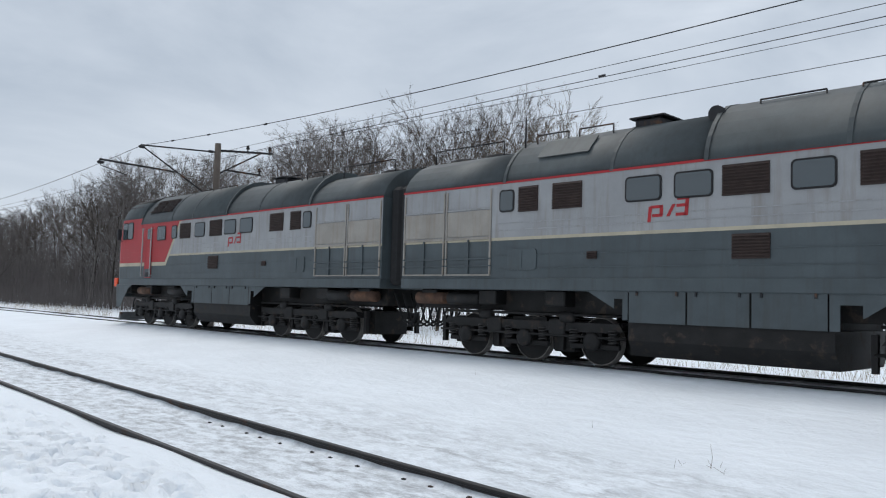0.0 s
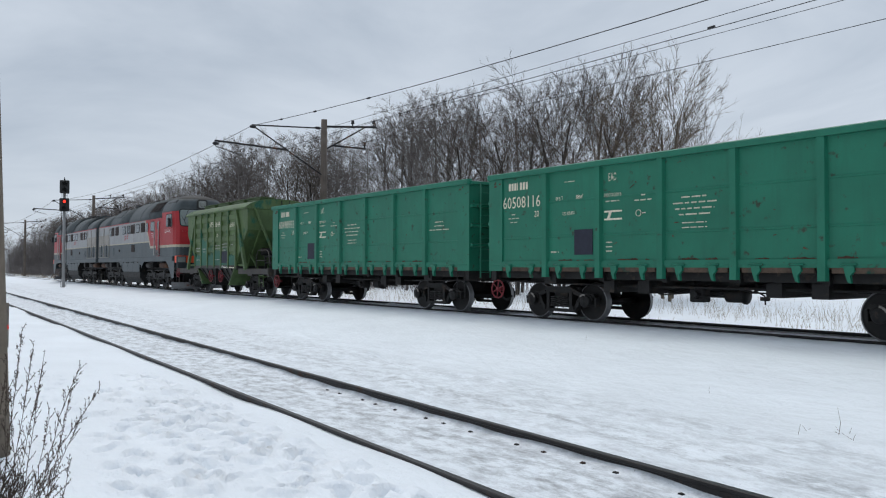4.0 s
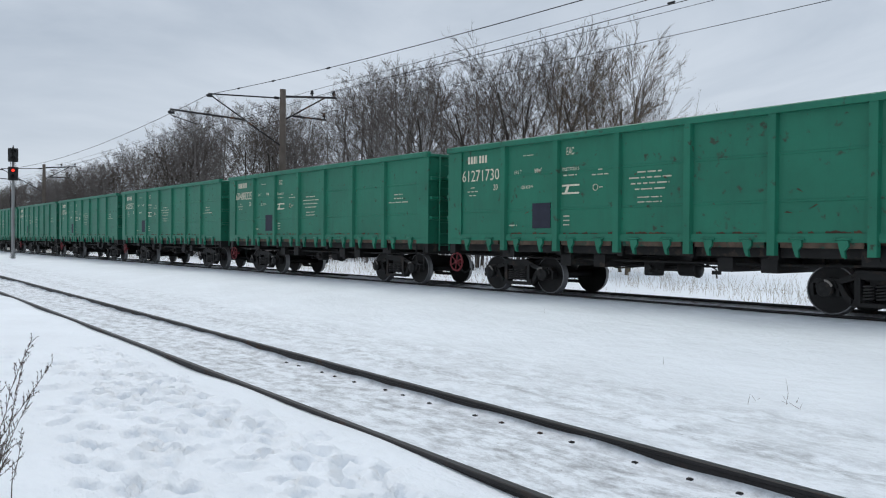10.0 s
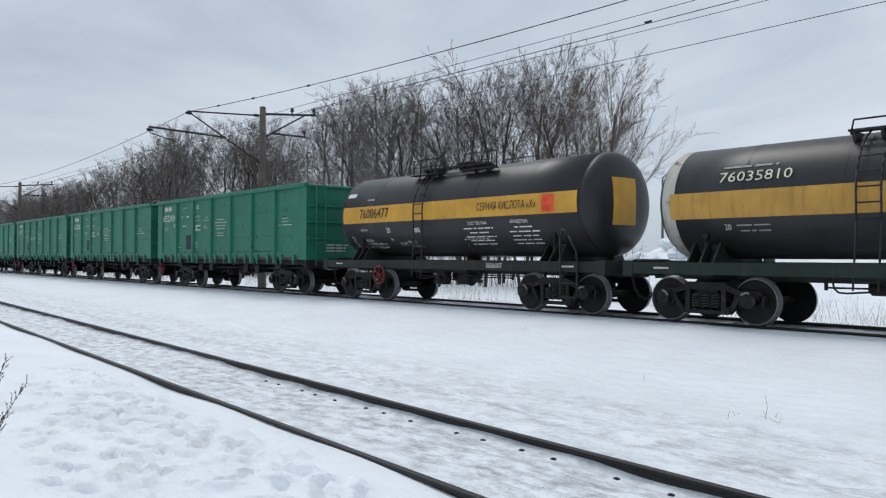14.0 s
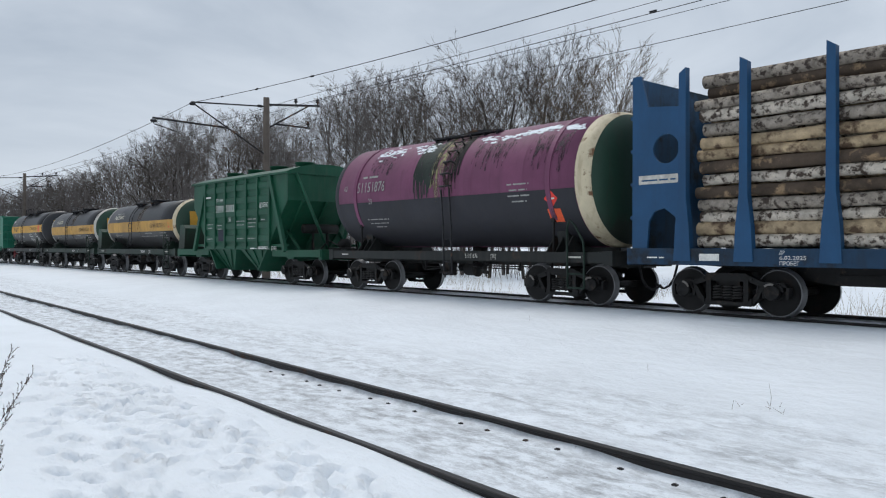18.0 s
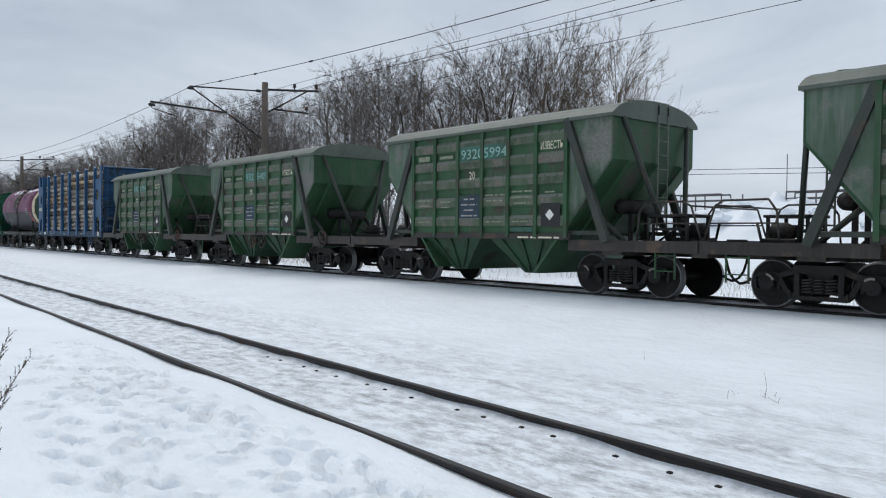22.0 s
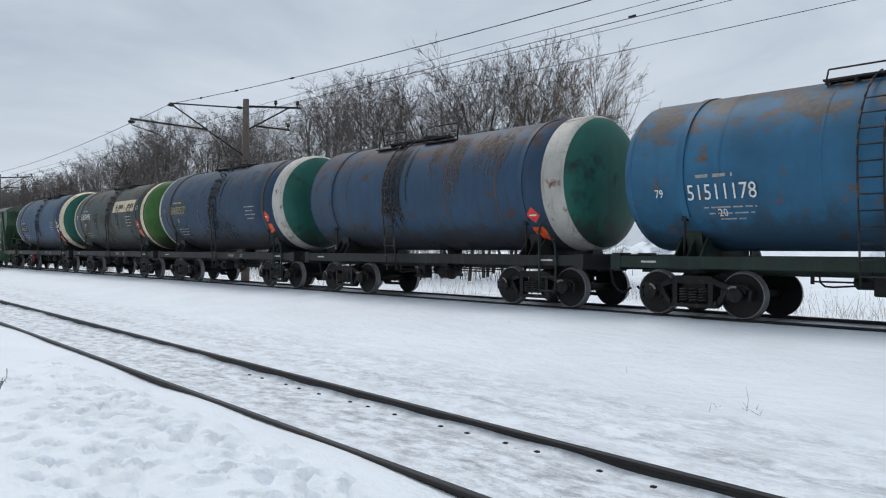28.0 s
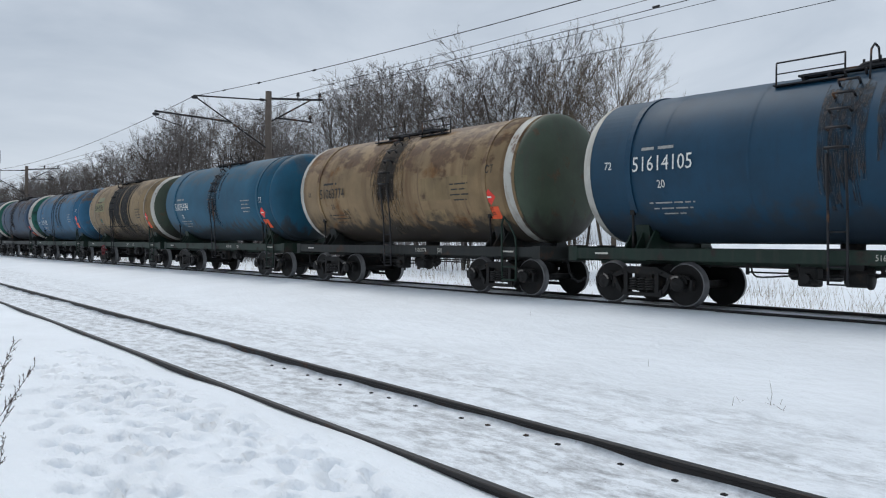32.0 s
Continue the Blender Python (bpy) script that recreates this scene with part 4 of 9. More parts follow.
def m_top_hoop(bm):
    for x in (-0.32, 0.32):
        line(bm, [(x, -1.0, 4.10), (x, -0.95, 4.62), (x, -0.80, 4.74), (x, -0.62, 4.70), (x, -0.55, 4.36)], 0.02)
    return IRON_DARK


def m_barrel_ladder(bm):
    """A ladder with two bent stiles from below the sill to the platform."""
    k = TANK_R + 0.10
    for s in (-0.2, 0.2):
        pts = []
        for i in range(11):
            a = math.pi * (1.10 - 0.50 * i / 10)
            pts.append((s, k * math.cos(a), TANK_Z + k * math.sin(a)))
        line(bm, [(s, -1.50 if k > 1.5 else -1.38, 0.75), (s, pts[1][1], TANK_Z - 0.5)] + pts[2:], 0.02)
    n = int((TANK_Z + TANK_R - 1.0) / 0.27)
    for i in range(n):
        z = 0.9 + 0.27 * i
        y = -max(k if z < TANK_Z else 0, math.sqrt(max(0.1, k ** 2 - max(0, z - TANK_Z) ** 2)))
        y = y if z >= TANK_Z else -k + 0.08 * (TANK_Z - z) / 1.5
        tube(bm, (-0.2, y, z), (0.2, y, z), 0.014, seg=6)
    return IRON_DARK


def m_rung_ladder(bm):
    """Two short stiles at the sill, and single bracket rungs welded up the barrel."""
    for s in (-0.16, 0.16):
        line(bm, [(s, -1.52, 0.62), (s, -1.56, 1.9), (s, -TANK_R - 0.06, TANK_Z - 0.05)], 0.024)
    for z in (0.63, 0.93, 1.23, 1.53):
        tube(bm, (-0.16, -1.53, z), (0.16, -1.53, z), 0.016, seg=6)
    for i in range(6):
        a = 0.02 + 0.20 * i
        c, d = math.cos(a), math.sin(a)
        q = [(-0.17, -(TANK_R) * c, TANK_Z + TANK_R * d), (-0.17, -(TANK_R + 0.12) * c, TANK_Z + (TANK_R + 0.12) * d),
             (0.17, -(TANK_R + 0.12) * c, TANK_Z + (TANK_R + 0.12) * d), (0.17, -(TANK_R) * c, TANK_Z + TANK_R * d)]
        line(bm, q, 0.024, 5)
    return IRON_DARK


def m_drain(bm):
    lathe(bm, [(0.75, 0.10), (0.95, 0.12), (1.0, 0.2), (1.35, 0.22)], "z", 14)
    line(bm, [(0.3, -0.4, 0.85), (0.6, -0.5, 0.75), (0.9, -0.5, 0.9)], 0.03)
    return GRIME


def m_grab(bm):
    line(bm, [(-0.35, -1.45, 0.40), (-0.35, -1.48, 1.75), (-0.28, -1.48, 1.95), (-0.12, -1.47, 1.80), (0.10, -1.46, 1.45), (0.12, -1.45, 1.2), (0.12, -1.45, 0.40), (-0.35, -1.45, 0.40)], 0.026)
    line(bm, [(-0.35, -1.45, 0.72), (0.12, -1.45, 0.72)], 0.022)
    return TANK_MATS["frame_green"]


TANK_MATS = {}


def tank_paint(key, colour, **kw):
    base = dict(rough=0.58, vary=0.22, scale=0.9, fine=26, bump=0.2, streak=0.35, streak_colour=(0.05, 0.04, 0.035))
    base.update(kw)
    TANK_MATS[key] = material("tank_" + key, colour, **base)


tank_paint("black", low_dark=0.45, colour=(0.022, 0.023, 0.026), streak=0.15, rough=0.42)
tank_paint("yellow", (0.62, 0.33, 0.045), streak=0.25, streak_colour=(0.2, 0.1, 0.03))
tank_paint("dull_yellow", (0.50, 0.28, 0.06), streak=0.5, streak_colour=(0.12, 0.06, 0.02))
tank_paint("dark_green", (0.02, 0.055, 0.035), low_dark=0.6)
tank_paint("frame_green", (0.008, 0.023, 0.015), vary=0.35, rust=0.2, rust_colour=(0.022, 0.018, 0.015), spot=1.6)
tank_paint("frame_dark", (0.011, 0.0135, 0.0125), vary=0.35, rust=0.15, rust_colour=(0.04, 0.026, 0.020), spot=1.6)
tank_paint("cream", (0.60, 0.52, 0.36), streak=0.5, streak_colour=(0.25, 0.17, 0.09), rust=0.18, rust_colour=(0.12, 0.065, 0.035), spot=3.0)
tank_paint("white", (0.43, 0.42, 0.38), streak=0.6, streak_colour=(0.2, 0.15, 0.11), rust=0.15, rust_colour=(0.11, 0.06, 0.038), spot=3.0)
tank_paint("purple", (0.172, 0.052, 0.108), streak=0.3, streak_colour=(0.05, 0.016, 0.034))
tank_paint("charcoal", low_dark=0.15, colour=(0.024, 0.024, 0.031), streak=0.2)
tank_paint("slate_blue", low_dark=0.8, colour=(0.031, 0.074, 0.135), streak=0.4, streak_colour=(0.025, 0.035, 0.048), rust=0.06, rust_colour=(0.06, 0.045, 0.036), top_rust=0.5, top_colour=(0.11, 0.13, 0.14))
tank_paint("teal", (0.012, 0.105, 0.078), low_dark=0.75, streak=0.4, streak_colour=(0.012, 0.05, 0.045), rust=0.16, rust_colour=(0.014, 0.030, 0.028), spot=0.8)
tank_paint("grey_green", low_dark=0.75, colour=(0.034, 0.056, 0.056), streak=0.5, streak_colour=(0.035, 0.032, 0.028), rust=0.34, rust_colour=(0.060, 0.042, 0.031), spot=1.2, top_rust=0.6, top_colour=(0.11, 0.075, 0.05))
tank_paint("bright_green", (0.043, 0.125, 0.027), low_dark=0.75, vary=0.35, rust=0.12, rust_colour=(0.03, 0.05, 0.02), spot=1.5, streak=0.5, streak_colour=(0.03, 0.06, 0.02))
tank_paint("navy", low_dark=0.85, colour=(0.012, 0.042, 0.084), streak=0.3, streak_colour=(0.018, 0.026, 0.045), rust=0.08, rust_colour=(0.045, 0.035, 0.032), top_rust=0.4, top_colour=(0.09, 0.09, 0.10))
tank_paint("violet_blue", low_dark=0.75, colour=(0.022, 0.056, 0.105), streak=0.5, streak_colour=(0.018, 0.026, 0.036), rust=0.16, rust_colour=(0.055, 0.036, 0.028), spot=1.1, top_rust=0.7, top_colour=(0.085, 0.045, 0.035))
tank_paint("sky_blue", low_dark=0.5, colour=(0.020, 0.110, 0.205), streak=0.30, streak_colour=(0.022, 0.055, 0.09), rust=0.03, rust_colour=(0.09, 0.06, 0.04), top_rust=0.8, top_from=2.85, top_colour=(0.13, 0.085, 0.05))
tank_paint("tan", low_dark=0.85, colour=(0.225, 0.155, 0.076), streak=0.45, streak_colour=(0.07, 0.05, 0.03), vary=0.25, rust=0.05, rust_colour=(0.07, 0.045, 0.028), top_rust=0.5, top_colour=(0.09, 0.06, 0.035))
tank_paint("sea_blue", low_dark=0.80, colour=(0.0065, 0.080, 0.142), streak=0.30, streak_colour=(0.02, 0.05, 0.075), top_rust=0.4, top_colour=(0.09, 0.08, 0.07))
tank_paint("rust_tan", low_dark=0.93, colour=(0.232, 0.156, 0.080), vary=0.30, streak=0.95, streak_colour=(0.105, 0.055, 0.022), run_scale=2.6, run_stretch=(1.0, 0.12, 0.10), rust=0.20, rust_colour=(0.12, 0.062, 0.026), spot=0.8, top_rust=0.85, top_from=2.55, top_colour=(0.105, 0.052, 0.024))
tank_paint("moss", (0.046, 0.064, 0.042), low_dark=0.75, streak=0.5, rust=0.10, rust_colour=(0.06, 0.045, 0.03))
tank_paint("moss_pale", (0.20, 0.22, 0.13), streak=0.4)
tank_paint("rust_band", (0.055, 0.036, 0.030), rust=0.3, rust_colour=(0.075, 0.042, 0.028))
tank_paint("tan_band", (0.25, 0.205, 0.15), streak=0.5, rust=0.12, rust_colour=(0.10, 0.05, 0.03))
tank_paint("ink_blue", low_dark=0.5, colour=(0.0045, 0.042, 0.084), streak=0.25, streak_colour=(0.01, 0.018, 0.034))
for key_s in ("tan", "rust_tan", "grey_green", "slate_blue", "violet_blue", "navy"):
    tank_paint(key_s + "_seam", (0.17, 0.11, 0.06) if key_s == "rust_tan" else (0.085, 0.055, 0.038), rust=0.4)
NUMBER_BOARD = material("number_board_paint", (0.24, 0.225, 0.12), 0.7, 0, 0.25, 3, 40, 0.1, rust=0.1)
DIRT_RUN = material("dirt_run", (0.034, 0.036, 0.040), 0.7, 0, 0.3, 3, 40, 0.2)
BROWN_RUN = material("brown_oil", (0.036, 0.024, 0.017), 0.6, 0, 0.4, 2, 30, 0.2)
STAIN_RUN = material("rusty_stain", (0.115, 0.072, 0.036), 0.7, 0, 0.4, 2, 30, 0.2)


def ragged(mat, lo, hi, most=0.95):
    """Lets a stain break up into runs and specks."""
    n, l = mat.node_tree.nodes, mat.node_tree.links
    tc = n.new("ShaderNodeTexCoord")
    mp = n.new("ShaderNodeMapping")
    mp.inputs["Scale"].default_value = (7.0, 7.0, 1.1)
    tex = n.new("ShaderNodeTexNoise")
    tex.inputs["Scale"].default_value, tex.inputs["Detail"].default_value, tex.inputs["Roughness"].default_value = 1.6, 8.0, 0.68
    rng_ = n.new("ShaderNodeMapRange")
    rng_.inputs[1].default_value, rng_.inputs[2].default_value, rng_.inputs[4].default_value = lo, hi, most
    l.new(tc.outputs["Object"], mp.inputs["Vector"])
    l.new(mp.outputs[0], tex.inputs["Vector"])
    l.new(tex.outputs["Fac"], rng_.inputs[0])
    l.new(rng_.outputs[0], mat.node_tree.nodes["Principled BSDF"].inputs["Alpha"])


OIL = material("oil_streak", (0.0085, 0.0078, 0.0075), 0.75, 0, 0.3, 3, 40, 0.2)
SNOW_LUMP = snow_material("snow_lump")
MOSS_DARK = material("dark_green_stain", (0.016, 0.026, 0.020), 0.6, 0, 0.4, 2, 30, 0.2)
ragged(MOSS_DARK, 0.26, 0.42)
PRODUCT = material("product_residue", (0.28, 0.25, 0.13), 0.7, 0, 0.3, 2, 30, 0.2)
ragged(PRODUCT, 0.42, 0.60)
MOSS_RUN = material("moss_stain", (0.030, 0.045, 0.026), 0.7, 0, 0.3, 2, 30, 0.2)
WET_RUN = material("wet_streak", (0.035, 0.014, 0.026), 0.5, 0, 0.3, 2, 30, 0.1)
for stain, lo, hi in ((DIRT_RUN, 0.36, 0.60), (BROWN_RUN, 0.38, 0.56), (STAIN_RUN, 0.42, 0.66), (OIL, 0.28, 0.42), (MOSS_RUN, 0.44, 0.66), (WET_RUN, 0.42, 0.62)):
    ragged(stain, lo, hi)


def runs(parent, spans, name, mat, seed, z_top=4.1, uneven=1.0):
    """Spilt oil or drips that ran down from the hatch, with ragged edges."""
    bm = bmesh.new()
    rs = random.Random(seed)
    for x0, x1, z_low in spans:
        x = x0
        while x < x1:
            w = rs.uniform(0.014, 0.055)
            barrel_patch(bm, x, min(x1, x + w), max(1.5, z_low + uneven * rs.uniform(-0.25, 0.45) + (0.35 * uneven * rs.random() if x - x0 < 0.15 or x1 - x < 0.15 else 0)), z_top + rs.uniform(-0.2, 0.1), TANK_R + 0.007 + rs.uniform(0, 0.004), n=16, nx=1)
            x += w * rs.uniform(0.6, 0.95)
    tagged(part(name, bm, mat, parent), kind="stuff")


def cap_profile():
    prof = [(TANK_L, TANK_R)]
    for i in range(1, 9):
        a = math.pi / 2 * i / 8
        prof.append((TANK_L + 0.50 * math.sin(a), max(0.002, TANK_R * math.cos(a) ** 0.62)))
    return prof


def m_end_ring(bm, key, wide, over):
    """Painted ring over the barrel's last stretch, and over the shoulder of its end where asked."""
    lathe(bm, [(TANK_L - wide, TANK_R + 0.005), (TANK_L - (0 if over else 0.08), TANK_R + 0.005)] + ([(x, r + 0.006) for x, r in cap_profile()[1:3]] if over else []), "x", 56, (0, 0, TANK_Z), caps=False)
    return TANK_MATS[key]


def tank(label, main, front, rear, number, letter, frame="frame_dark", ring_front=None, ring_rear=None, ring_w=0.42, front_w=0.12, sign=4.05, sign_z=2.44, ladder_x=0.0, full_ladder=False,
         rail_top=True, straps=True, strap_paint=None, num_z=2.80, hoops=False, size=(1.6, 4.95, 1.32), side_mark=None, wheel=None, ring_over=True):
    size_barrel(*size)
    rise = Matrix.Translation((ladder_x + 0.25 if TANK_R > 1.4 and rail_top == "tall" else 0.5 * ladder_x if TANK_R > 1.4 else 0, 0, TANK_Z + TANK_R - 4.32 - (0.14 if TANK_R > 1.4 else 0.08)))
    w = empty("tank_wagon", label, "tank wagon", "tank wagons")
    put("frame", shared("tank_frame", m_tank_frame, frame), w, "dark steel underframe")
    put("barrel", shared("barrel", m_barrel, main), w)
    put("end_cap", shared("end_cap", m_cap, front), w, m=pose(0, 0, 0, 0, 0, 180))
    put("end_cap", shared("end_cap", m_cap, rear), w)
    for turn_, c, wide in ((180, ring_front, front_w), (0, ring_rear, ring_w)):
        if c:
            put("end_ring", shared("end_ring", m_end_ring, c, wide, ring_over or turn_ == 180), w, c + " painted ring, chipped", pose(0, 0, 0, 0, 0, turn_))
    for s in (-3.90, 3.90):
        put("saddle", shared("saddle", m_saddle, frame), w, m=Matrix.Translation((s, 0, 0)))
        for e in (0, 180):
            for x in (-0.28, 0.0, 0.28):
                put("gusset", shared("gusset", m_gusset, frame), w, m=pose(s + x, 0, 0, 0, 0, e))
            put("tie_rod", shared("tie_rod", m_tie_rod), w, m=pose(s, 0, 0, 0, 0, e))
        if straps:
            put("strap", shared("strap", m_strap, strap_paint or main), w, m=Matrix.Translation((s, 0, 0)))
        bogie(w, s)
    for s in (-3.1, -1.25, 1.25, 3.1):
        put("weld_seam", shared("weld_seam", m_seam, main), w, m=Matrix.Translation((s, 0, 0)))
    put("hatch_dome", shared("hatch_dome", m_dome), w, "dark steel hatch dome", rise)
    for y in (-0.75, -0.6, 0.6, 0.75):
        put("walkway_plank", shared("walkway", m_walkway), w, m=rise @ Matrix.Translation((0, y, 0)))
    for x in (-1.22, -0.75, 0.75, 1.22):
        put("walkway_bracket", shared("walk_bracket", m_walk_bracket), w, m=rise @ Matrix.Translation((x, 0, 0)))
    if rail_top == "tall":
        put("guard_rail", shared("tall_rail", m_tall_rail), w, "dark steel guard rail round the hatch", rise)
    elif rail_top:
        for e in (0, 180):
            put("guard_rail", shared("guard_rail", m_walk_rail), w, m=rise @ pose(0, 0, 0, 0, 0, e))
    if hoops:
        put("hand_hoop", shared("hand_hoop", m_top_hoop), w, m=rise @ Matrix.Translation((ladder_x, 0, 0)))
    if full_ladder:
        put("ladder", shared("barrel_ladder", m_barrel_ladder), w, "dark steel ladder", Matrix.Translation((ladder_x, 0, 0)))
    else:
        put("ladder", shared("rung_ladder", m_rung_ladder), w, "dark steel ladder with separate upper rungs", Matrix.Translation((ladder_x, 0, 0)))
    put("drain_valve", shared("drain_valve", m_drain), w)
    put("grab_rail", shared("grab_rail", m_grab), w, m=Matrix.Translation((4.75, 0, 0)))
    if wheel is not None:
        put("handwheel", shared("handwheel", m_handwheel, 0.26), w, "red parking-brake handwheel", Matrix.Translation((wheel, -1.5, 0.78)))
    brake_gear(w, 0.84)
    couplers(w, 5.6)
    R = TANK_R + 0.014
    soft = FADED_WHITE if letter is not BLACK_LETTER else BLACK_LETTER
    if number:
        lettering(w, number, -3.78, num_z, 0.44, letter, bend=R, axis_z=TANK_Z, width=1.40)
        lettering(w, "20", -3.2, num_z - 0.36, 0.24, letter, bend=R, axis_z=TANK_Z)
        bars(w, -3.2, num_z + 0.43, (0.75,), 0.16, 0.05, soft, bend=R, axis_z=TANK_Z)
        lettering(w, number, 0.9, 1.045, 0.15, PALE_PAINT, y=-1.414)
        lettering(w, "[20]", 1.85, 1.045, 0.15, PALE_PAINT, y=-1.414)
    if side_mark:
        lettering(w, side_mark, -4.48, num_z + 0.08, 0.24, letter, bend=R, axis_z=TANK_Z)
    if number:
        bars(w, 2.95, 2.82, (0.72, 0.6, 0.72, 0.5), 0.09, 0.05, soft, bend=R, axis_z=TANK_Z)
        bars(w, -2.95, 2.10, (1.05, 0.9, 0.5), 0.08, 0.05, soft, bend=R, axis_z=TANK_Z)
    bars(w, 4.6, 1.075, (0.5,), 0.10, 0.04, PALE_PAINT, y=-1.414)
    bars(w, -4.7, 1.075, (0.35, ), 0.10, 0.04, PALE_PAINT, y=-1.414)
    if sign:
        bm = bmesh.new()
        z = sign_z
        vs = [bm.verts.new((sign + u, -R * math.cos((z + v - TANK_Z) / R), TANK_Z + R * math.sin((z + v - TANK_Z) / R))) for u, v in ((-0.21, 0), (0, -0.21), (0.21, 0), (0, 0.21))]
        bm.faces.new(vs)
        part("hazard_diamond", bm, RED_SIGN, w, "red diamond hazard label")
        bm = bmesh.new()
        barrel_patch(bm, sign - 0.18, sign + 0.22, z - 0.52, z - 0.22, R, n=4, nx=1)
        part("hazard_plate", bm, ORANGE_SIGN, w, "orange hazard plate with black figures")
        R2 = R + 0.004
        lettering(w, "30", sign - 0.06, z - 0.345, 0.13, BLACK_LETTER, bend=R2, axis_z=TANK_Z)
        lettering(w, "1202", sign - 0.14, z - 0.495, 0.13, BLACK_LETTER, bend=R2, axis_z=TANK_Z)
        bars(w, sign, z - 0.02, (0.22,), 0.10, 0.05, WHITE_LETTER, bend=R2, axis_z=TANK_Z)
    return w


def yellow_band(w, paint, z0=2.30, z1=2.86):
    bm = bmesh.new()
    barrel_patch(bm, -TANK_L + 0.02, TANK_L - 0.05, z0, z1, TANK_R + 0.009, n=10, nx=6, both=True)
    part("yellow_band", bm, TANK_MATS[paint], w, "yellow painted band along the barrel")


def end_panel(w):
    """Yellow square painted on the rear cap."""
    bm = bmesh.new()
    n = 8
    g = []
    k = TANK_R / 1.5
    for i in range(n + 1):
        row = []
        for j in range(n + 1):
            y, z = (-0.72 + 1.0 * i / n) * k, (-0.62 + 1.32 * j / n) * k
            r = min(1.0, math.hypot(y, z) / TANK_R)
            row.append(bm.verts.new((TANK_L + 0.50 * math.sqrt(max(0, 1 - r ** 3.2)) + 0.012, y, TANK_Z + z)))
        g.append(row)
    for i in range(n):
        for j in range(n):
            bm.faces.new((g[i][j], g[i + 1][j], g[i + 1][j + 1], g[i][j + 1])).smooth = True
    part("end_panel", bm, TANK_MATS["yellow"], w, "yellow painted panel on the end")


ACID = "black acid tank wagon with a yellow band along the barrel"
t1 = tank(ACID, "black", "black", "black", None, WHITE_LETTER, sign=None, size=(1.25, 4.75, 1.32), ladder_x=-0.90, full_ladder=True, rail_top="tall", straps=False, hoops=True, wheel=-2.50)
yellow_band(t1, "yellow", 2.34, 2.84)
end_panel(t1)
R = TANK_R + 0.012
lettering(t1, "76006477", -3.82, 2.47, 0.42, BLACK_LETTER, bend=R, axis_z=TANK_Z, width=1.45)
lettering(t1, "СЕРНАЯ КИСЛОТА «Х»", 1.40, 2.50, 0.28, BLACK_LETTER, bend=R, axis_z=TANK_Z, width=2.05)
lettering(t1, "20", -2.56, 2.00, 0.24, WHITE_LETTER, bend=R, axis_z=TANK_Z)
for body, x, z, h, wide in (("120 КМ/Ч", -3.86, 2.08, 0.11, 0.36), ("ПРИПИСАН", -3.80, 1.70, 0.12, 0.42), ("СТ. НОВОЯРОСЛАВСКАЯ", -3.80, 1.56, 0.12, 0.95), ("СЕВ Ж.Д. КОД 314909", -3.80, 1.42, 0.12, 0.92),
                            ("[01.27]", -2.16, 1.56, 0.14, 0.30), ("ГИ 01.27", -1.78, 1.60, 0.14, 0.44), ("ИГ 01.23 L", -1.74, 1.44, 0.14, 0.54), ("ЕАС", -2.50, 1.74, 0.12, 0.13)):
    lettering(t1, body, x, z, h, WHITE_LETTER, bend=R, axis_z=TANK_Z, width=wide)
bars(t1, -4.45, 3.18, (0.42,), 0.36, 0.05, WHITE_LETTER, bend=R, axis_z=TANK_Z)
bars(t1, -4.40, 1.86, (0.16, 0.16, 0.16, 0.16, 0.24), 0.08, 0.01, FADED_WHITE, bend=R, axis_z=TANK_Z)
bars(t1, -3.35, 3.02, (0.36,), 0.14, 0.05, FADED_WHITE, bend=R, axis_z=TANK_Z)
bm = bmesh.new()
for k in range(7):
    for z in (1.34, 1.78):
        barrel_patch(bm, 0.66 + 0.14 * k, 0.66 + 0.14 * k + 0.09, z, z + 0.018, R, n=1, nx=1)
for k in range(4):
    for x in (0.66, 1.58):
        barrel_patch(bm, x, x + 0.014, 1.36 + 0.12 * k, 1.36 + 0.12 * k + 0.07, R, n=1, nx=1)
tagged(part("dashed_outline", bm, WHITE_LETTER, t1, "white dashed rectangle"), kind="stuff")
lettering(t1, "СОБСТВЕННИК", 1.00, 2.14, 0.12, WHITE_LETTER, bend=R, axis_z=TANK_Z)
bars(t1, 1.35, 2.02, (1.1, 0.7, 1.15, 0.9, 0.9), 0.09, 0.035, WHITE_LETTER, bend=R, axis_z=TANK_Z)
lettering(t1, "АРЕНДОВАН", 2.55, 2.14, 0.12, WHITE_LETTER, bend=R, axis_z=TANK_Z)
bars(t1, 2.95, 2.02, (0.6, 1.0, 0.9, 1.0, 0.9), 0.09, 0.035, WHITE_LETTER, bend=R, axis_z=TANK_Z)
lettering(t1, "76006477", 1.9, 1.03, 0.18, WHITE_LETTER, y=-1.414)
for name, lab, x0, x1, z0, z1, paint in (("hazard_plate", "faded orange hazard plate", 3.62, 4.02, 2.38, 2.80, "dull_yellow"), ("warning_label", "white square warning label", -1.28, -1.02, 1.98, 2.14, "white")):
    bm = bmesh.new()
    barrel_patch(bm, x0, x1, z0, z1, R, n=4, nx=1)
    part(name, bm, ORANGE_SIGN if name == "hazard_plate" else TANK_MATS[paint], t1, lab)
lettering(t1, "80", 3.70, 2.62, 0.17, RED_SIGN, bend=R + 0.004, axis_z=TANK_Z)
lettering(t1, "1830", 3.66, 2.42, 0.16, RED_SIGN, bend=R + 0.004, axis_z=TANK_Z)
TRAIN.append((t1, 145.80, 0))
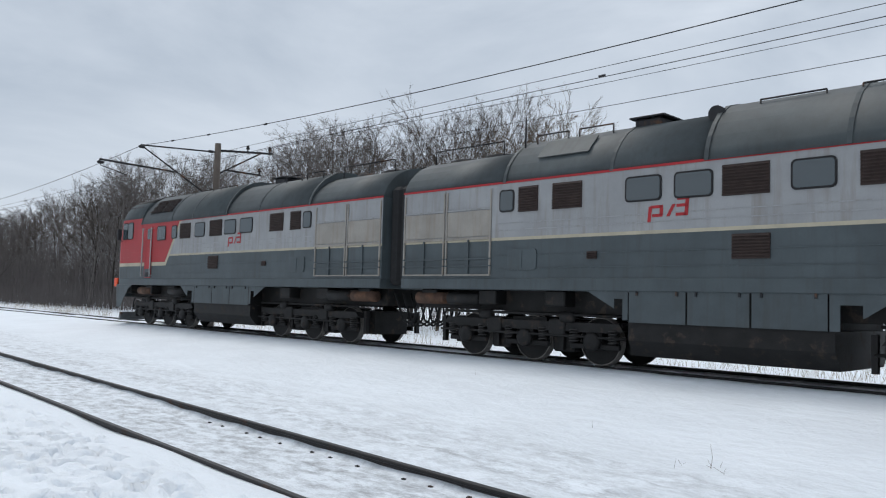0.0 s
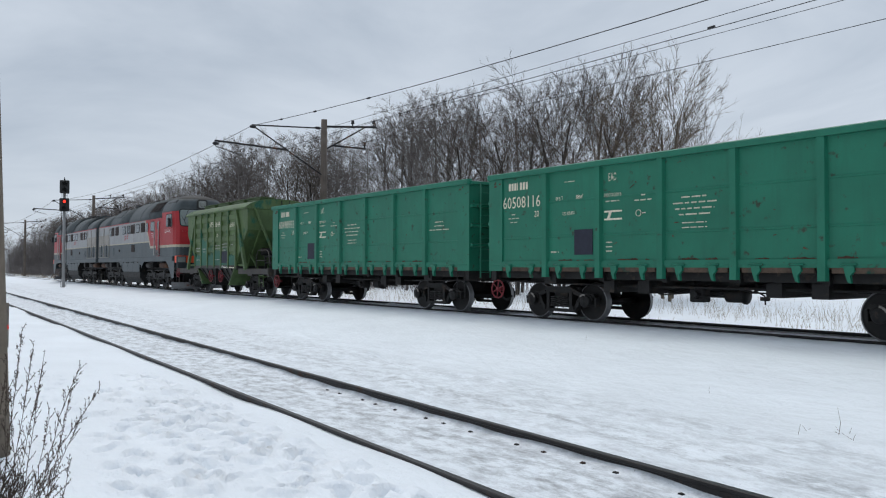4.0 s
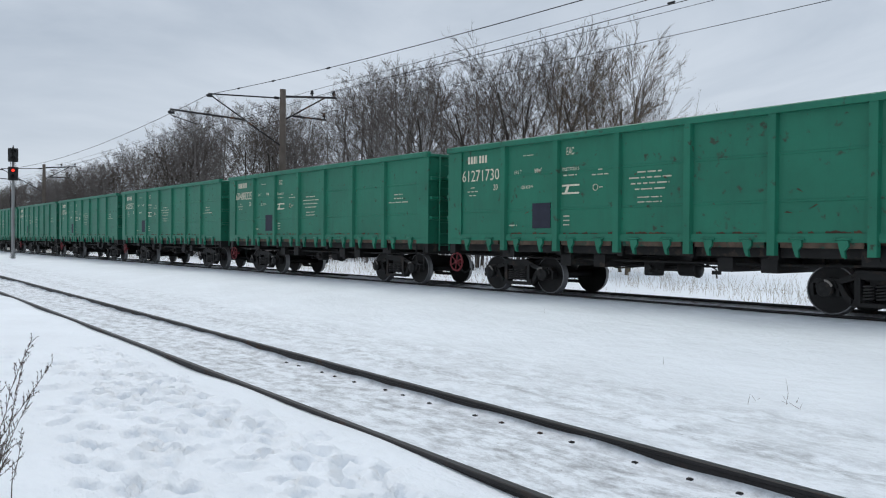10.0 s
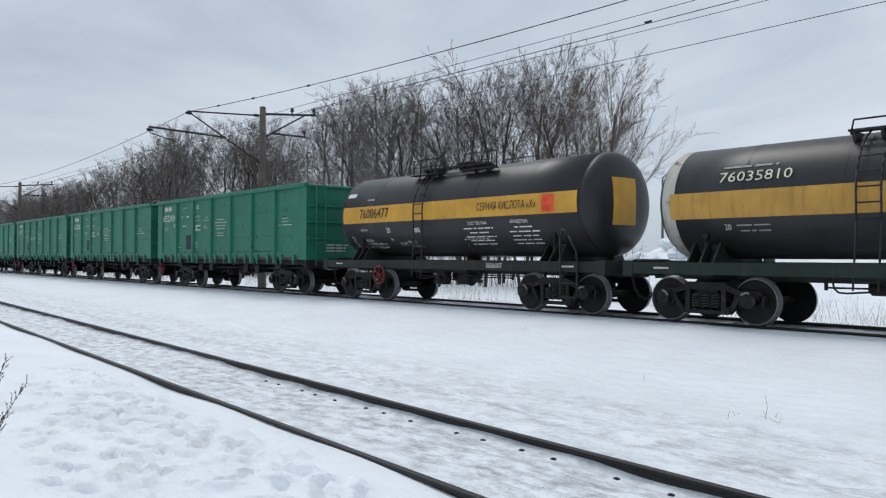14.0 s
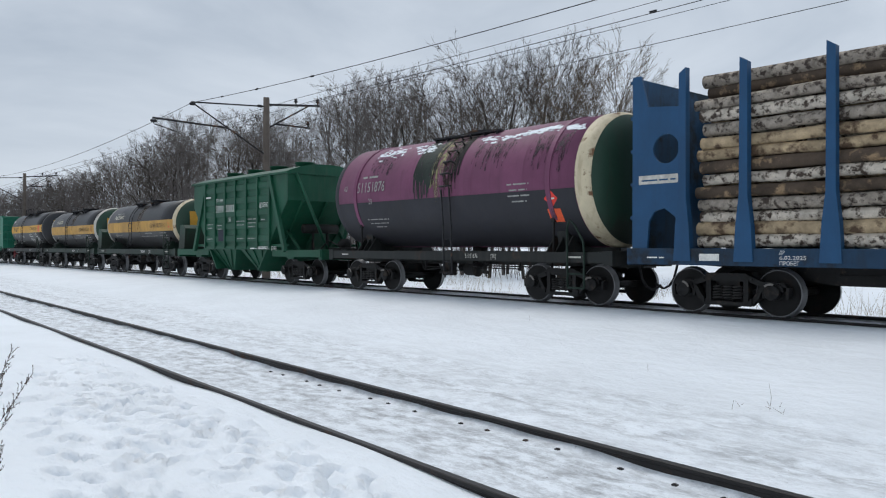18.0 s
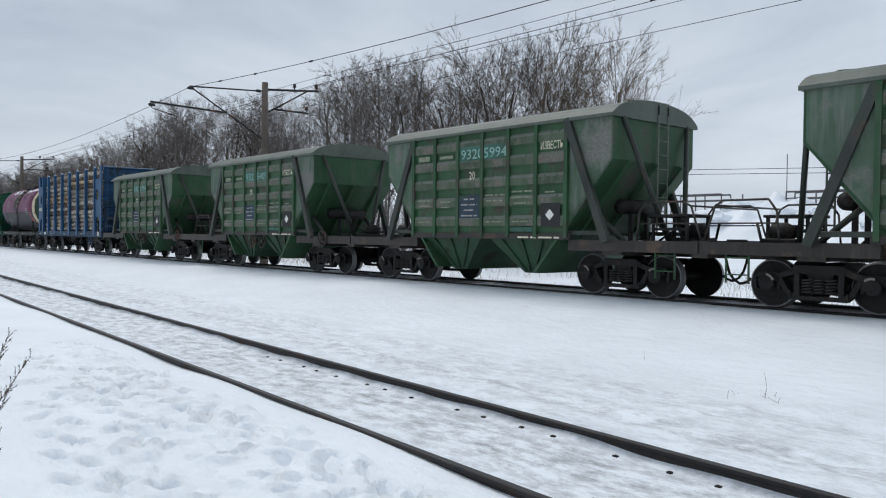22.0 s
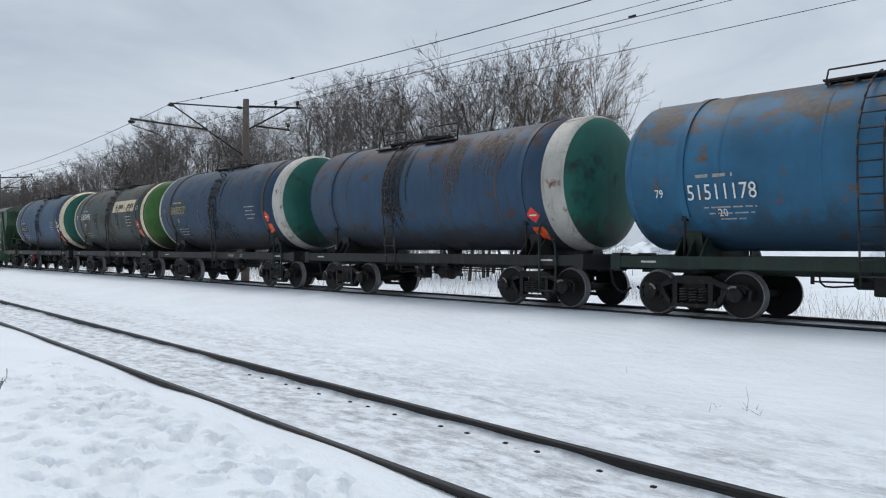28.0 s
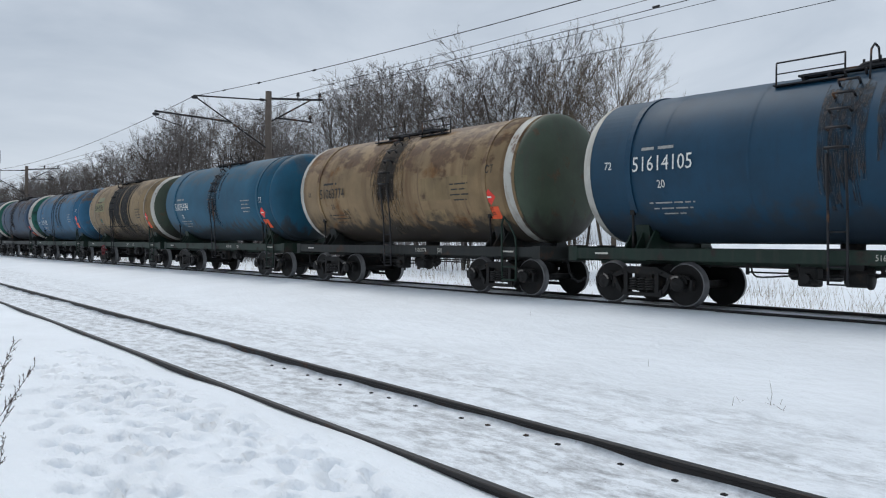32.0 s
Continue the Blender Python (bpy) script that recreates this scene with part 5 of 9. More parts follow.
for number, c, ring in (("76035810", 157.5, "white"), ("76035807", 169.36, "cream")):
    w = tank(ACID, "black", "dark_green", "dark_green", None, WHITE_LETTER, frame="frame_green", ring_front="white", ring_rear=ring, ring_w=0.14, sign=None, straps=False, rail_top=True,
             size=(1.15, 4.68, 1.28), ladder_x=-0.80, full_ladder=True)
    yellow_band(w, "dull_yellow", 2.08, 2.60)
    end_panel(w)
    R = TANK_R + 0.012
    lettering(w, number, -3.60, 2.78, 0.30, CREAM_LETTER, bend=R, axis_z=TANK_Z, width=1.45)
    bars(w, -3.0, 3.08, (1.1,), 0.12, 0.06, FADED_WHITE, bend=R, axis_z=TANK_Z)
    lettering(w, "СЕРНАЯ КИСЛОТА X", 1.75, 2.24, 0.28, BLACK_LETTER, bend=R, axis_z=TANK_Z, width=1.95)
    lettering(w, number, 1.2, 1.03, 0.18, WHITE_LETTER, y=-1.414)
    lettering(w, "[20]", 2.25, 1.03, 0.18, WHITE_LETTER, y=-1.414)
    lettering(w, "20", -3.5, 1.82, 0.18, CREAM_LETTER, bend=R, axis_z=TANK_Z)
    bars(w, -2.9, 1.90, (0.7, 0.6), 0.07, 0.05, FADED_WHITE, bend=R, axis_z=TANK_Z)
    bars(w, 1.3, 1.96, (0.9, 2.2), 0.10, 0.06, FADED_WHITE, bend=R, axis_z=TANK_Z)
    bars(w, 3.2, 1.96, (0.9, 1.0, 0.8), 0.08, 0.05, FADED_WHITE, bend=R, axis_z=TANK_Z)
    bm = bmesh.new()
    barrel_patch(bm, 4.00, 4.42, 2.18, 2.56, R, n=4, nx=1)
    part("hazard_plate", bm, TANK_MATS["dull_yellow"], w, "faded hazard plate")
    lettering(w, "80", 4.08, 2.38, 0.15, RED_SIGN, bend=R + 0.004, axis_z=TANK_Z)
    lettering(w, "1830", 4.04, 2.21, 0.15, RED_SIGN, bend=R + 0.004, axis_z=TANK_Z)
    bm = bmesh.new()
    prism(bm, [(5.22, 1.24), (5.85, 1.24), (5.98, 2.15), (5.78, 2.30), (5.40, 2.32)], "y", -1.10, 0.15)
    part("equipment_box", bm, TANK_MATS["dark_green"], w, "dark green sheet-metal box on the end platform")
    runs(w, [(-0.10, 0.45, 1.75)], "rust_stain", STAIN_RUN, int(number) % 97, 3.45, 1.6)
    TRAIN.append((w, c, 0))

purple = tank("purple and black tank wagon with patches of snow on top", "purple", "charcoal", "dark_green", "51151876", FADED_WHITE, ring_front="charcoal", ring_rear="cream", ring_w=0.22, num_z=2.96,
              sign=3.95, ladder_x=0.35, rail_top=False, side_mark="62", size=(1.58, 4.92, 1.32))
bm = bmesh.new()
barrel_patch(bm, -TANK_L + 0.13, TANK_L - 0.23, 1.36, 2.66, TANK_R + 0.010, n=24, nx=2, both=True)
part("lower_paint", bm, TANK_MATS["charcoal"], purple, "black-painted lower half of the barrel")
runs(purple, [(-1.12, -0.30, 2.72)], "green_stain", MOSS_DARK, 5, 4.35)
runs(purple, [(-0.42, 0.12, 2.70)], "product_stain", PRODUCT, 6, 4.35)
runs(purple, [(0.14, 0.62, 2.68)], "oil_stain", BROWN_RUN, 7, 4.40)
runs(purple, [(-0.30, -0.16, 2.9), (0.50, 0.80, 3.0)], "black_stain", OIL, 8, 4.42)
runs(purple, [(1.2, 2.6, 3.5), (3.2, 4.4, 3.3), (-3.4, -2.2, 3.6)], "wet_streak", WET_RUN, 31, 3.95, 1.2)
rs = random.Random(4)
bm = bmesh.new()
for i in range(260):
    x = rs.choice((rs.uniform(-3.4, -2.1), rs.uniform(-1.7, -0.7), rs.uniform(1.0, 4.55), rs.uniform(1.6, 4.55), rs.uniform(2.6, 4.55)))
    a = rs.gauss(0.90 + 0.05 * math.sin(x * 2.3), 0.035 if x > 0 else 0.07)
    c = Vector((x, -(TANK_R) * math.cos(a), TANK_Z + TANK_R * math.sin(a)))
    bmesh.ops.create_icosphere(bm, subdivisions=1, radius=1, matrix=Matrix.Translation(c) @ Matrix.Rotation(math.pi / 2 - a, 4, "X") @ Matrix.Diagonal((rs.uniform(0.04, 0.16), rs.uniform(0.015, 0.05), 0.018, 1)))
tagged(part("snow_cover", bm, SNOW_LUMP, purple, "patches of snow on the barrel"), kind="stuff")
TRAIN.append((purple, 193.35, 0))

BIG = (1.64, 4.95, 1.32)
TANK_LIST = (
    (278.97, ("blue-grey tank wagon with a cream ring and teal end", "slate_blue", "slate_blue", "teal", "50665355", TAN_LETTER), dict(ring_front="cream", ring_rear="cream", ring_w=0.38, num_z=2.46, size=BIG, ladder_x=-0.10, strap_paint="rust_band", sign=4.0, sign_z=2.30, side_mark="66", wheel=-1.3, rail_top="tall")),
    (291.10, ("rust-stained grey-green tank wagon with a bright green end", "grey_green", "grey_green", "bright_green", "51670495", WHITE_LETTER), dict(ring_front="cream", ring_rear="cream", ring_w=0.42, ring_over=False, num_z=2.83, ladder_x=0.2, side_mark="77", size=(1.58, 4.92, 1.32))),
    (302.93, ("deep blue tank wagon with white end rings", "navy", "white", "teal", "50680537", TAN_LETTER), dict(ring_front="white", ring_rear="white", ring_w=0.38, size=BIG, strap_paint="rust_band", num_z=2.76, side_mark="66")),
    (314.85, ("grimy violet-blue tank wagon with a white ring and green end", "violet_blue", "violet_blue", "teal", None, WHITE_LETTER), dict(ring_rear="white", ring_w=0.40, ladder_x=-1.0, full_ladder=True, rail_top="tall", sign=4.15, sign_z=2.1)),
    (326.8, ("light blue tank wagon with faint rust on top", "sky_blue", "sky_blue", "sky_blue", "51511178", WHITE_LETTER), dict(frame="frame_green", size=(1.57, 5.0, 1.32), ladder_x=-0.42, full_ladder=True, num_z=2.28, sign=4.55, sign_z=2.56, side_mark="79")),
    (339.05, ("tan tank wagon streaked with black oil", "tan", "tan", "moss", "51449221", BLACK_LETTER), dict(hoops=True, ring_rear="white", ring_w=0.10, frame="frame_green", size=(1.58, 4.88, 1.32), ladder_x=-0.95, num_z=2.92, strap_paint="tan_band", ring_front="white", front_w=0.05, side_mark="72", wheel=-2.6)),
    (350.8, ("sea-blue tank wagon with a guard rail on top", "sea_blue", "sea_blue", "sea_blue", "51035434", WHITE_LETTER), dict(frame="frame_green", hoops=True, size=(1.63, 4.85, 1.32), ladder_x=0.0, num_z=2.62, sign=4.2, sign_z=2.34)),
    (362.92, ("rusty tan tank wagon with a moss-green end", "rust_tan", "rust_tan", "moss", "51063774", BLACK_LETTER), dict(rail_top="tall", ring_front="white", ring_rear="white", ring_w=0.34, ring_over=False, size=BIG, ladder_x=-0.25, num_z=2.68, side_mark="66")),
    (375.03, ("dark blue tank wagon with a white front ring", "ink_blue", "white", "ink_blue", "51614105", WHITE_LETTER), dict(ring_front="white", front_w=0.04, frame="frame_green", size=(1.60, 4.92, 1.32), ladder_x=0.35, num_z=2.80, rail_top="tall", hoops=True, side_mark="72")),
)
for c, args, kw in TANK_LIST:
    w = tank(*args, **kw)
    R = TANK_R + 0.012
    key = args[1]

    def patch(name, x0, x1, z0, z1, mat, label="", lift=0.006):
        bm_p = bmesh.new()
        barrel_patch(bm_p, x0, x1, z0, z1, TANK_R + lift, n=6, nx=2)
        part(name, bm_p, mat, w, label)

    if key == "tan":
        runs(w, [(-1.42, -0.52, 2.15)], "oil_stain", OIL, 8, 4.25)
        runs(w, [(-0.55, 0.30, 1.9), (0.45, 1.5, 1.7), (1.65, 1.8, 2.0)], "oil_streak", OIL, 9, 4.25)
        runs(w, [(-2.9, -1.3, 1.5), (-0.3, 0.4, 1.5), (1.4, 2.6, 1.5)], "brown_stain", BROWN_RUN, 18, 2.05, 1.6)
        patch("oil_line", -2.3, 2.2, 2.02, 2.06, OIL)
        patch("old_board", -3.45, -2.55, 3.42, 3.62, TANK_MATS["moss_pale"], "pale green patch of older paint")
        patch("paint_square", -3.02, -2.80, 2.26, 2.46, TANK_MATS["teal"], "small teal square")
        patch("number_board", -3.88, -2.28, 2.86, 3.32, NUMBER_BOARD, "older paint round the number")
        lettering(w, "СТ", 3.95, 3.05, 0.28, BLACK_LETTER, bend=R, axis_z=TANK_Z)
    if key == "rust_tan":
        runs(w, [(-0.66, 0.16, 2.50)], "oil_stain", OIL, 9, 4.35, 0.25)
        runs(w, [(-1.0, 0.60, 1.9)], "oil_spread", STAIN_RUN, 10, 4.30, 1.6)
        patch("old_stencil", -2.62, -2.30, 2.04, 2.34, STAIN_RUN, "faded round stencil")
        patch("repainted_patch", 1.3, 3.3, 2.45, 3.05, TANK_MATS["tan"], "lighter repainted patch")
        patch("repainted_patch", 1.3, 2.2, 1.9, 2.2, TANK_MATS["tan"], "lighter repainted patch")
        lettering(w, "СТ", 3.95, 3.05, 0.28, BLACK_LETTER, bend=R, axis_z=TANK_Z)
    if key == "grey_green":
        patch("name_panel", 0.88, 3.62, 3.08, 3.62, TANK_MATS["cream"], "stained cream panel")
        for k, wd in enumerate((0.14, 0.0, 0.16, 0.16, 0.16, 0.0, 0.05, 0.0, 0.13, 0.13, 0.13, 0.13)):
            if wd:
                patch("panel_mark", 1.25 + 0.19 * k, 1.25 + 0.19 * k + wd, 3.24, 3.44 if k != 6 else 3.32, BLACK_LETTER, "", 0.013)
        lettering(w, "СТ", 3.92, 3.12, 0.26, WHITE_LETTER, bend=R, axis_z=TANK_Z)
        runs(w, [(-0.15, 0.75, 2.5)], "oil_stain", BROWN_RUN, 41, 4.2)
        patch("square_outline", -3.55, -3.10, 2.02, 2.26, RUSTY)
        runs(w, [(-1.9, -1.3, 1.7), (1.2, 1.7, 2.1), (2.8, 3.2, 1.8)], "rusty_stain", STAIN_RUN, 43, 3.3, 1.6)
    if key == "sky_blue":
        runs(w, [(-0.1, 0.25, 2.0), (0.55, 0.95, 2.0)], "dark_stain", DIRT_RUN, 12, 4.2)
        lettering(w, "СТ", 4.5, 2.95, 0.26, WHITE_LETTER, bend=R, axis_z=TANK_Z)
    if key in ("violet_blue", "slate_blue", "navy", "sea_blue", "ink_blue"):
        x = kw.get("ladder_x", 0.0)
        runs(w, [(x - 0.35, x + 0.45, 2.1), (x + 0.6, x + 0.75, 2.6)], "dirt_stain", DIRT_RUN, int(c), 4.1)
    if key == "sea_blue":
        lettering(w, "СТ", 4.05, 2.72, 0.26, WHITE_LETTER, bend=R, axis_z=TANK_Z)
        runs(w, [(-0.45, -0.30, 2.4)], "rusty_stain", STAIN_RUN, 77, 3.2)
    if key == "slate_blue":
        bm = bmesh.new()
        rs_p = random.Random(61)
        for _ in range(16):                  # a torn paper placard
            u, z = 3.78 + 0.75 * rs_p.random() ** 1.4, rs_p.uniform(2.25, 2.85)
            barrel_patch(bm, u, u + rs_p.uniform(0.05, 0.20), z, z + rs_p.uniform(0.04, 0.20), TANK_R + 0.016 + 0.002 * rs_p.random(), n=2, nx=1)
        part("torn_placard", bm, PALE_PAINT, w, "torn white placard with black remains")
        runs(w, [(3.7, 4.4, 1.6)], "soot_stain", OIL, 62, 2.9)
    if key == "violet_blue":
        runs(w, [(1.2, 1.8, 2.6), (2.1, 3.4, 3.4), (0.5, 0.9, 3.0)], "rusty_stain", STAIN_RUN, 63, 4.2, 1.6)
    if key == "navy":
        runs(w, [(-4.3, -2.3, 1.9), (-1.2, 1.6, 1.9)], "moss_stain", MOSS_RUN, 64, 2.3, 1.6)
        patch("number_board", -3.88, -2.30, 2.70, 3.10, TANK_MATS["moss"], "older paint round the number")
        patch("number_board", -3.55, -2.55, 3.16, 3.34, TANK_MATS["moss"], "patch of older green paint")
    if key == "slate_blue":
        patch("number_board", -3.88, -2.30, 2.40, 2.82, DIRT_RUN, "dark older paint round the number")
    TRAIN.append((w, c, 0))

# ---- covered hopper wagons ----
HOP_MATS = {}


def hop_paint(key, colour, **kw):
    base = dict(rough=0.55, vary=0.2, scale=1.0, fine=26, bump=0.2, streak=0.35, streak_colour=(0.10, 0.09, 0.07))
    base.update(kw)
    HOP_MATS[key] = material("hopper_" + key, colour, **base)


hop_paint("olive", (0.078, 0.126, 0.046), vary=0.3, streak=0.5, streak_colour=(0.035, 0.055, 0.022), rust=0.14, rust_colour=(0.02, 0.075, 0.048), spot=1.1)
hop_paint("teal", (0.012, 0.10, 0.06), streak=0.3, streak_colour=(0.02, 0.05, 0.03))
hop_paint("emerald", (0.0065, 0.072, 0.038), streak=0.15)
hop_paint("forest", (0.027, 0.082, 0.036), vary=0.35, streak=0.7, streak_colour=(0.085, 0.09, 0.075), rust=0.30, rust_colour=(0.048, 0.046, 0.037), spot=1.3)
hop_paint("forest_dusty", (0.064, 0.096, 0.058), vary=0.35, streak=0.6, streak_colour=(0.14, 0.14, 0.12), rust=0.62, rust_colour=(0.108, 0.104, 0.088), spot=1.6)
hop_paint("lime_dust", (0.14, 0.16, 0.135), streak=0.4, streak_colour=(0.12, 0.16, 0.11))
hop_paint("lime_roof", (0.095, 0.115, 0.095), vary=0.3, streak=0.4, streak_colour=(0.06, 0.10, 0.06))
hop_paint("lime_end", (0.030, 0.085, 0.040), vary=0.3, streak=0.55, streak_colour=(0.075, 0.085, 0.068), rust=0.2, rust_colour=(0.060, 0.068, 0.054), spot=1.0)
hop_paint("lime_wing", (0.070, 0.118, 0.078), vary=0.3, streak=0.9, streak_colour=(0.175, 0.19, 0.175), rust=0.42, rust_colour=(0.120, 0.125, 0.112), spot=0.9)
# darker forest green for the outlets, with near-black streaks
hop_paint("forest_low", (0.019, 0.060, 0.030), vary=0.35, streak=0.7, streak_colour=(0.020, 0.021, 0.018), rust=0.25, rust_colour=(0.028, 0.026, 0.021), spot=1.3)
hop_paint("dusty_strut", (0.036, 0.044, 0.037), vary=0.35, streak=0.4, streak_colour=(0.075, 0.080, 0.070), rust=0.15, rust_colour=(0.05, 0.042, 0.034))
hop_paint("teal_faded", (0.040, 0.125, 0.095), vary=0.35, streak=0.5, streak_colour=(0.05, 0.08, 0.06), rust=0.35, rust_colour=(0.035, 0.075, 0.05), spot=3.0)
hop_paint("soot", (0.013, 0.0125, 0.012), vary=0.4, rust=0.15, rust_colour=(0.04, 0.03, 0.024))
hop_paint("bare", (0.036, 0.031, 0.028), vary=0.35, rust=0.22, rust_colour=(0.072, 0.052, 0.040), spot=1.8)
FADED_LETTER = material("faded_lettering", (0.22, 0.25, 0.18), 0.7, 0, 0.3, 12, 90, 0)
TEAL_LETTER = material("teal_lettering", (0.25, 0.42, 0.38), 0.7, 0, 0.2, 12, 90, 0)
DATE_BLUE = material("faded_board_paint", (0.030, 0.052, 0.075), 0.7, 0, 0.35, 4, 40, 0.1, rust=0.3, rust_colour=(0.03, 0.06, 0.04), spot=3.0)
HX = 2.72                                     # half length of the flat side


def m_hop_side(bm, key, lip):
    """Side sheet on y = 0 facing -y with pressed horizontal swages."""
    prof = [(0.0, 1.30)]
    z = 1.48
    while z < 3.8:
        prof += [(0.0, z), (-0.045, z + 0.06), (-0.045, z + 0.25), (0.0, z + 0.31)]
        z += 0.485
    prof += [(0.0, 3.95), (0.05, 3.95), (0.05, 1.30)]
    prism(bm, prof, "x", -HX, HX)
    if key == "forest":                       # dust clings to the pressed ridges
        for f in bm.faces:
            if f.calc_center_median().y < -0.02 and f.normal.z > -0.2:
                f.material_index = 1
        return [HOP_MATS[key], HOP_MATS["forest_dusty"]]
    return HOP_MATS[key]


def m_hop_wing(bm, key, zs, s):
    """The side's sloping end piece beyond the last post."""
    prism(bm, [(s * HX, 3.95), (s * 3.95, 3.95), (s * 3.95, zs), (s * HX, 1.50)], "y", 0.0, 0.04)
    return HOP_MATS[key]


def m_hop_end(bm, key, zs):
    """End wall: upright sheet, then a slope down to the outlet."""
    prism(bm, [(3.91, 3.95), (3.96, 3.95), (3.96, zs), (1.80, 0.45), (1.70, 0.45), (3.91, zs + 0.02)], "y", -1.56, 1.56)
    return HOP_MATS[key]


def m_hop_end_rib(bm, key, zs):
    d = Vector((1.80 - 3.96, 0, 0.45 - zs)).normalized()
    a, b = Vector((3.99, 0, zs)), Vector((3.99, 0, zs)) + d * 2.2
    nrm = Vector((-d.z, 0, d.x)) * -0.09
    prism(bm, [(a.x, a.z), (b.x, b.z), (b.x - nrm.x, b.z - nrm.z), (a.x - nrm.x, a.z - nrm.z)], "y", -0.03, 0.03)
    return HOP_MATS[key]


def m_hop_post(bm, key):
    prism(bm, [(-0.05, 0.0), (-0.05, -0.085), (0.05, -0.085), (0.05, 0.0)], "z", 1.26, 3.95)
    return HOP_MATS[key]


def m_hop_funnel(bm, key):
    """One outlet: a wedge that narrows down between side sill and gate."""
    top = [(0.06, -1.52, 1.33), (2.62, -1.52, 1.33), (2.62, 1.52, 1.33), (0.06, 1.52, 1.33)]
    low = [(1.05, -1.12, 0.40), (1.52, -1.12, 0.40), (1.52, 1.12, 0.40), (1.05, 1.12, 0.40)]
    a, b = [bm.verts.new(v) for v in top], [bm.verts.new(v) for v in low]
    for i in range(4):
        bm.faces.new((a[i], b[i], b[(i + 1) % 4], a[(i + 1) % 4]))
    bm.faces.new(b[::-1])
    bm.faces.new(a)
    bmesh.ops.recalc_face_normals(bm, faces=bm.faces)
    return HOP_MATS[key]


def m_outlet_rib(bm, key, x0, x1):
    line(bm, [(x0, -1.53, 1.28), (x1, -1.15, 0.44)], 0.03, 4)
    return HOP_MATS[key]


def m_hop_roof(bm, key):
    if key == "emerald":                      # low pitched roof in straight sheets
        pts = [(1.62, 3.95), (1.05, 4.16), (0.45, 4.27), (-0.45, 4.27), (-1.05, 4.16), (-1.62, 3.95)]
    else:
        pts = [(1.60 * math.cos(math.pi * i / 12), 3.93 + 0.42 * math.sin(math.pi * i / 12)) for i in range(13)]
    prism(bm, [(1.66, 3.88)] + [(1.66, 3.95)] + pts[1:-1] + [(-1.66, 3.95), (-1.66, 3.88)], "x", -4.02, 4.02)
    return HOP_MATS[key]


def m_hop_sill(bm, key):
    box(bm, -HX - 0.1, HX + 0.1, -0.05, 0.03, 1.22, 1.36, 0.01)
    return HOP_MATS[key]


def m_hop_frame(bm, key):
    box(bm, 2.6, 5.95, -0.3, 0.3, 0.88, 1.22)
    for y in (-1, 1):
        box(bm, 2.7, 5.95, y * 1.42 - 0.06, y * 1.42 + 0.06, 0.98, 1.22)
    box(bm, 3.6, 5.95, -1.40, 1.40, 1.16, 1.21)
    box(bm, 5.8, 6.0, -1.45, 1.45, 0.90, 1.24)
    box(bm, 3.6, 4.1, -1.4, 1.4, 0.9, 1.18)
    return HOP_MATS[key]


def m_hop_strut(bm, key):
    for a, b in (((0, 0, 3.93), (1.12, 0.06, 1.18)),):
        a, b = Vector(a), Vector(b)
        prism_dir = (b - a).normalized()
        side = Vector((prism_dir.z, 0, -prism_dir.x)) * 0.09
        vs = [a + side, a - side, b - side, b + side]
        prism(bm, [(v.x, v.z) for v in vs], "y", -0.07, 0.05)
    return HOP_MATS[key]


def m_end_strut(bm, key):
    line(bm, [(3.99, -1.25, 3.90), (4.55, -0.30, 1.2)], 0.06, 4)
    line(bm, [(3.99, 1.25, 3.90), (4.55, 0.30, 1.2)], 0.06, 4)
    return HOP_MATS[key]


def m_inner_strut(bm, key):
    line(bm, [(2.9, 0, 2.05), (3.9, 0, 1.2)], 0.06, 4)
    return HOP_MATS[key]


def m_hop_hatch_round(bm, key):
    lathe(bm, [(4.26, 0.34), (4.38, 0.34), (4.39, 0.38), (4.43, 0.38), (4.46, 0.1)], "z", 20)
    return HOP_MATS[key]


def m_hop_hatch_long(bm, key):
    box(bm, -0.75, 0.75, -0.35, 0.35, 4.28, 4.42, 0.03)
    box(bm, -0.80, 0.80, -0.40, 0.40, 4.42, 4.46, 0.01)
    return HOP_MATS[key]


def m_platform_rail(bm, key, y):
    line(bm, [(4.45, y, 1.2), (4.50, y, 1.80), (4.66, y, 2.02), (5.55, y, 2.02), (5.72, y, 1.92), (5.96, y, 1.2)], 0.022)
    line(bm, [(4.50, y, 1.58), (5.84, y, 1.58)], 0.016)
    return HOP_MATS[key]


def m_cross_rail(bm, key):
    line(bm, [(5.70, -1.33, 1.93), (5.70, 1.33, 1.93)], 0.02)
    return HOP_MATS[key]


def m_brake_bench(bm):
    """Low angle-iron stand that carries the brake shaft."""
    for x in (4.62, 5.42):
        for y in (-1.0, -0.2):
            box(bm, x - 0.03, x + 0.03, y - 0.03, y + 0.03, 1.2, 1.74)
    box(bm, 4.55, 5.50, -1.06, -0.14, 1.72, 1.78, 0.01)
    box(bm, 4.58, 5.46, -1.02, -0.98, 1.44, 1.50)
    return GRIME


def m_roof_hoop(bm):
    for y in (0.02, 0.40):
        line(bm, [(4.02, y, 3.92), (4.04, y, 4.22), (3.98, y, 4.34), (3.84, y, 4.38), (3.56, y, 4.36), (3.46, y, 4.26), (3.44, y, 4.05)], 0.02)
    line(bm, [(3.98, 0.02, 4.34), (3.98, 0.40, 4.34)], 0.016)
    return IRON_DARK


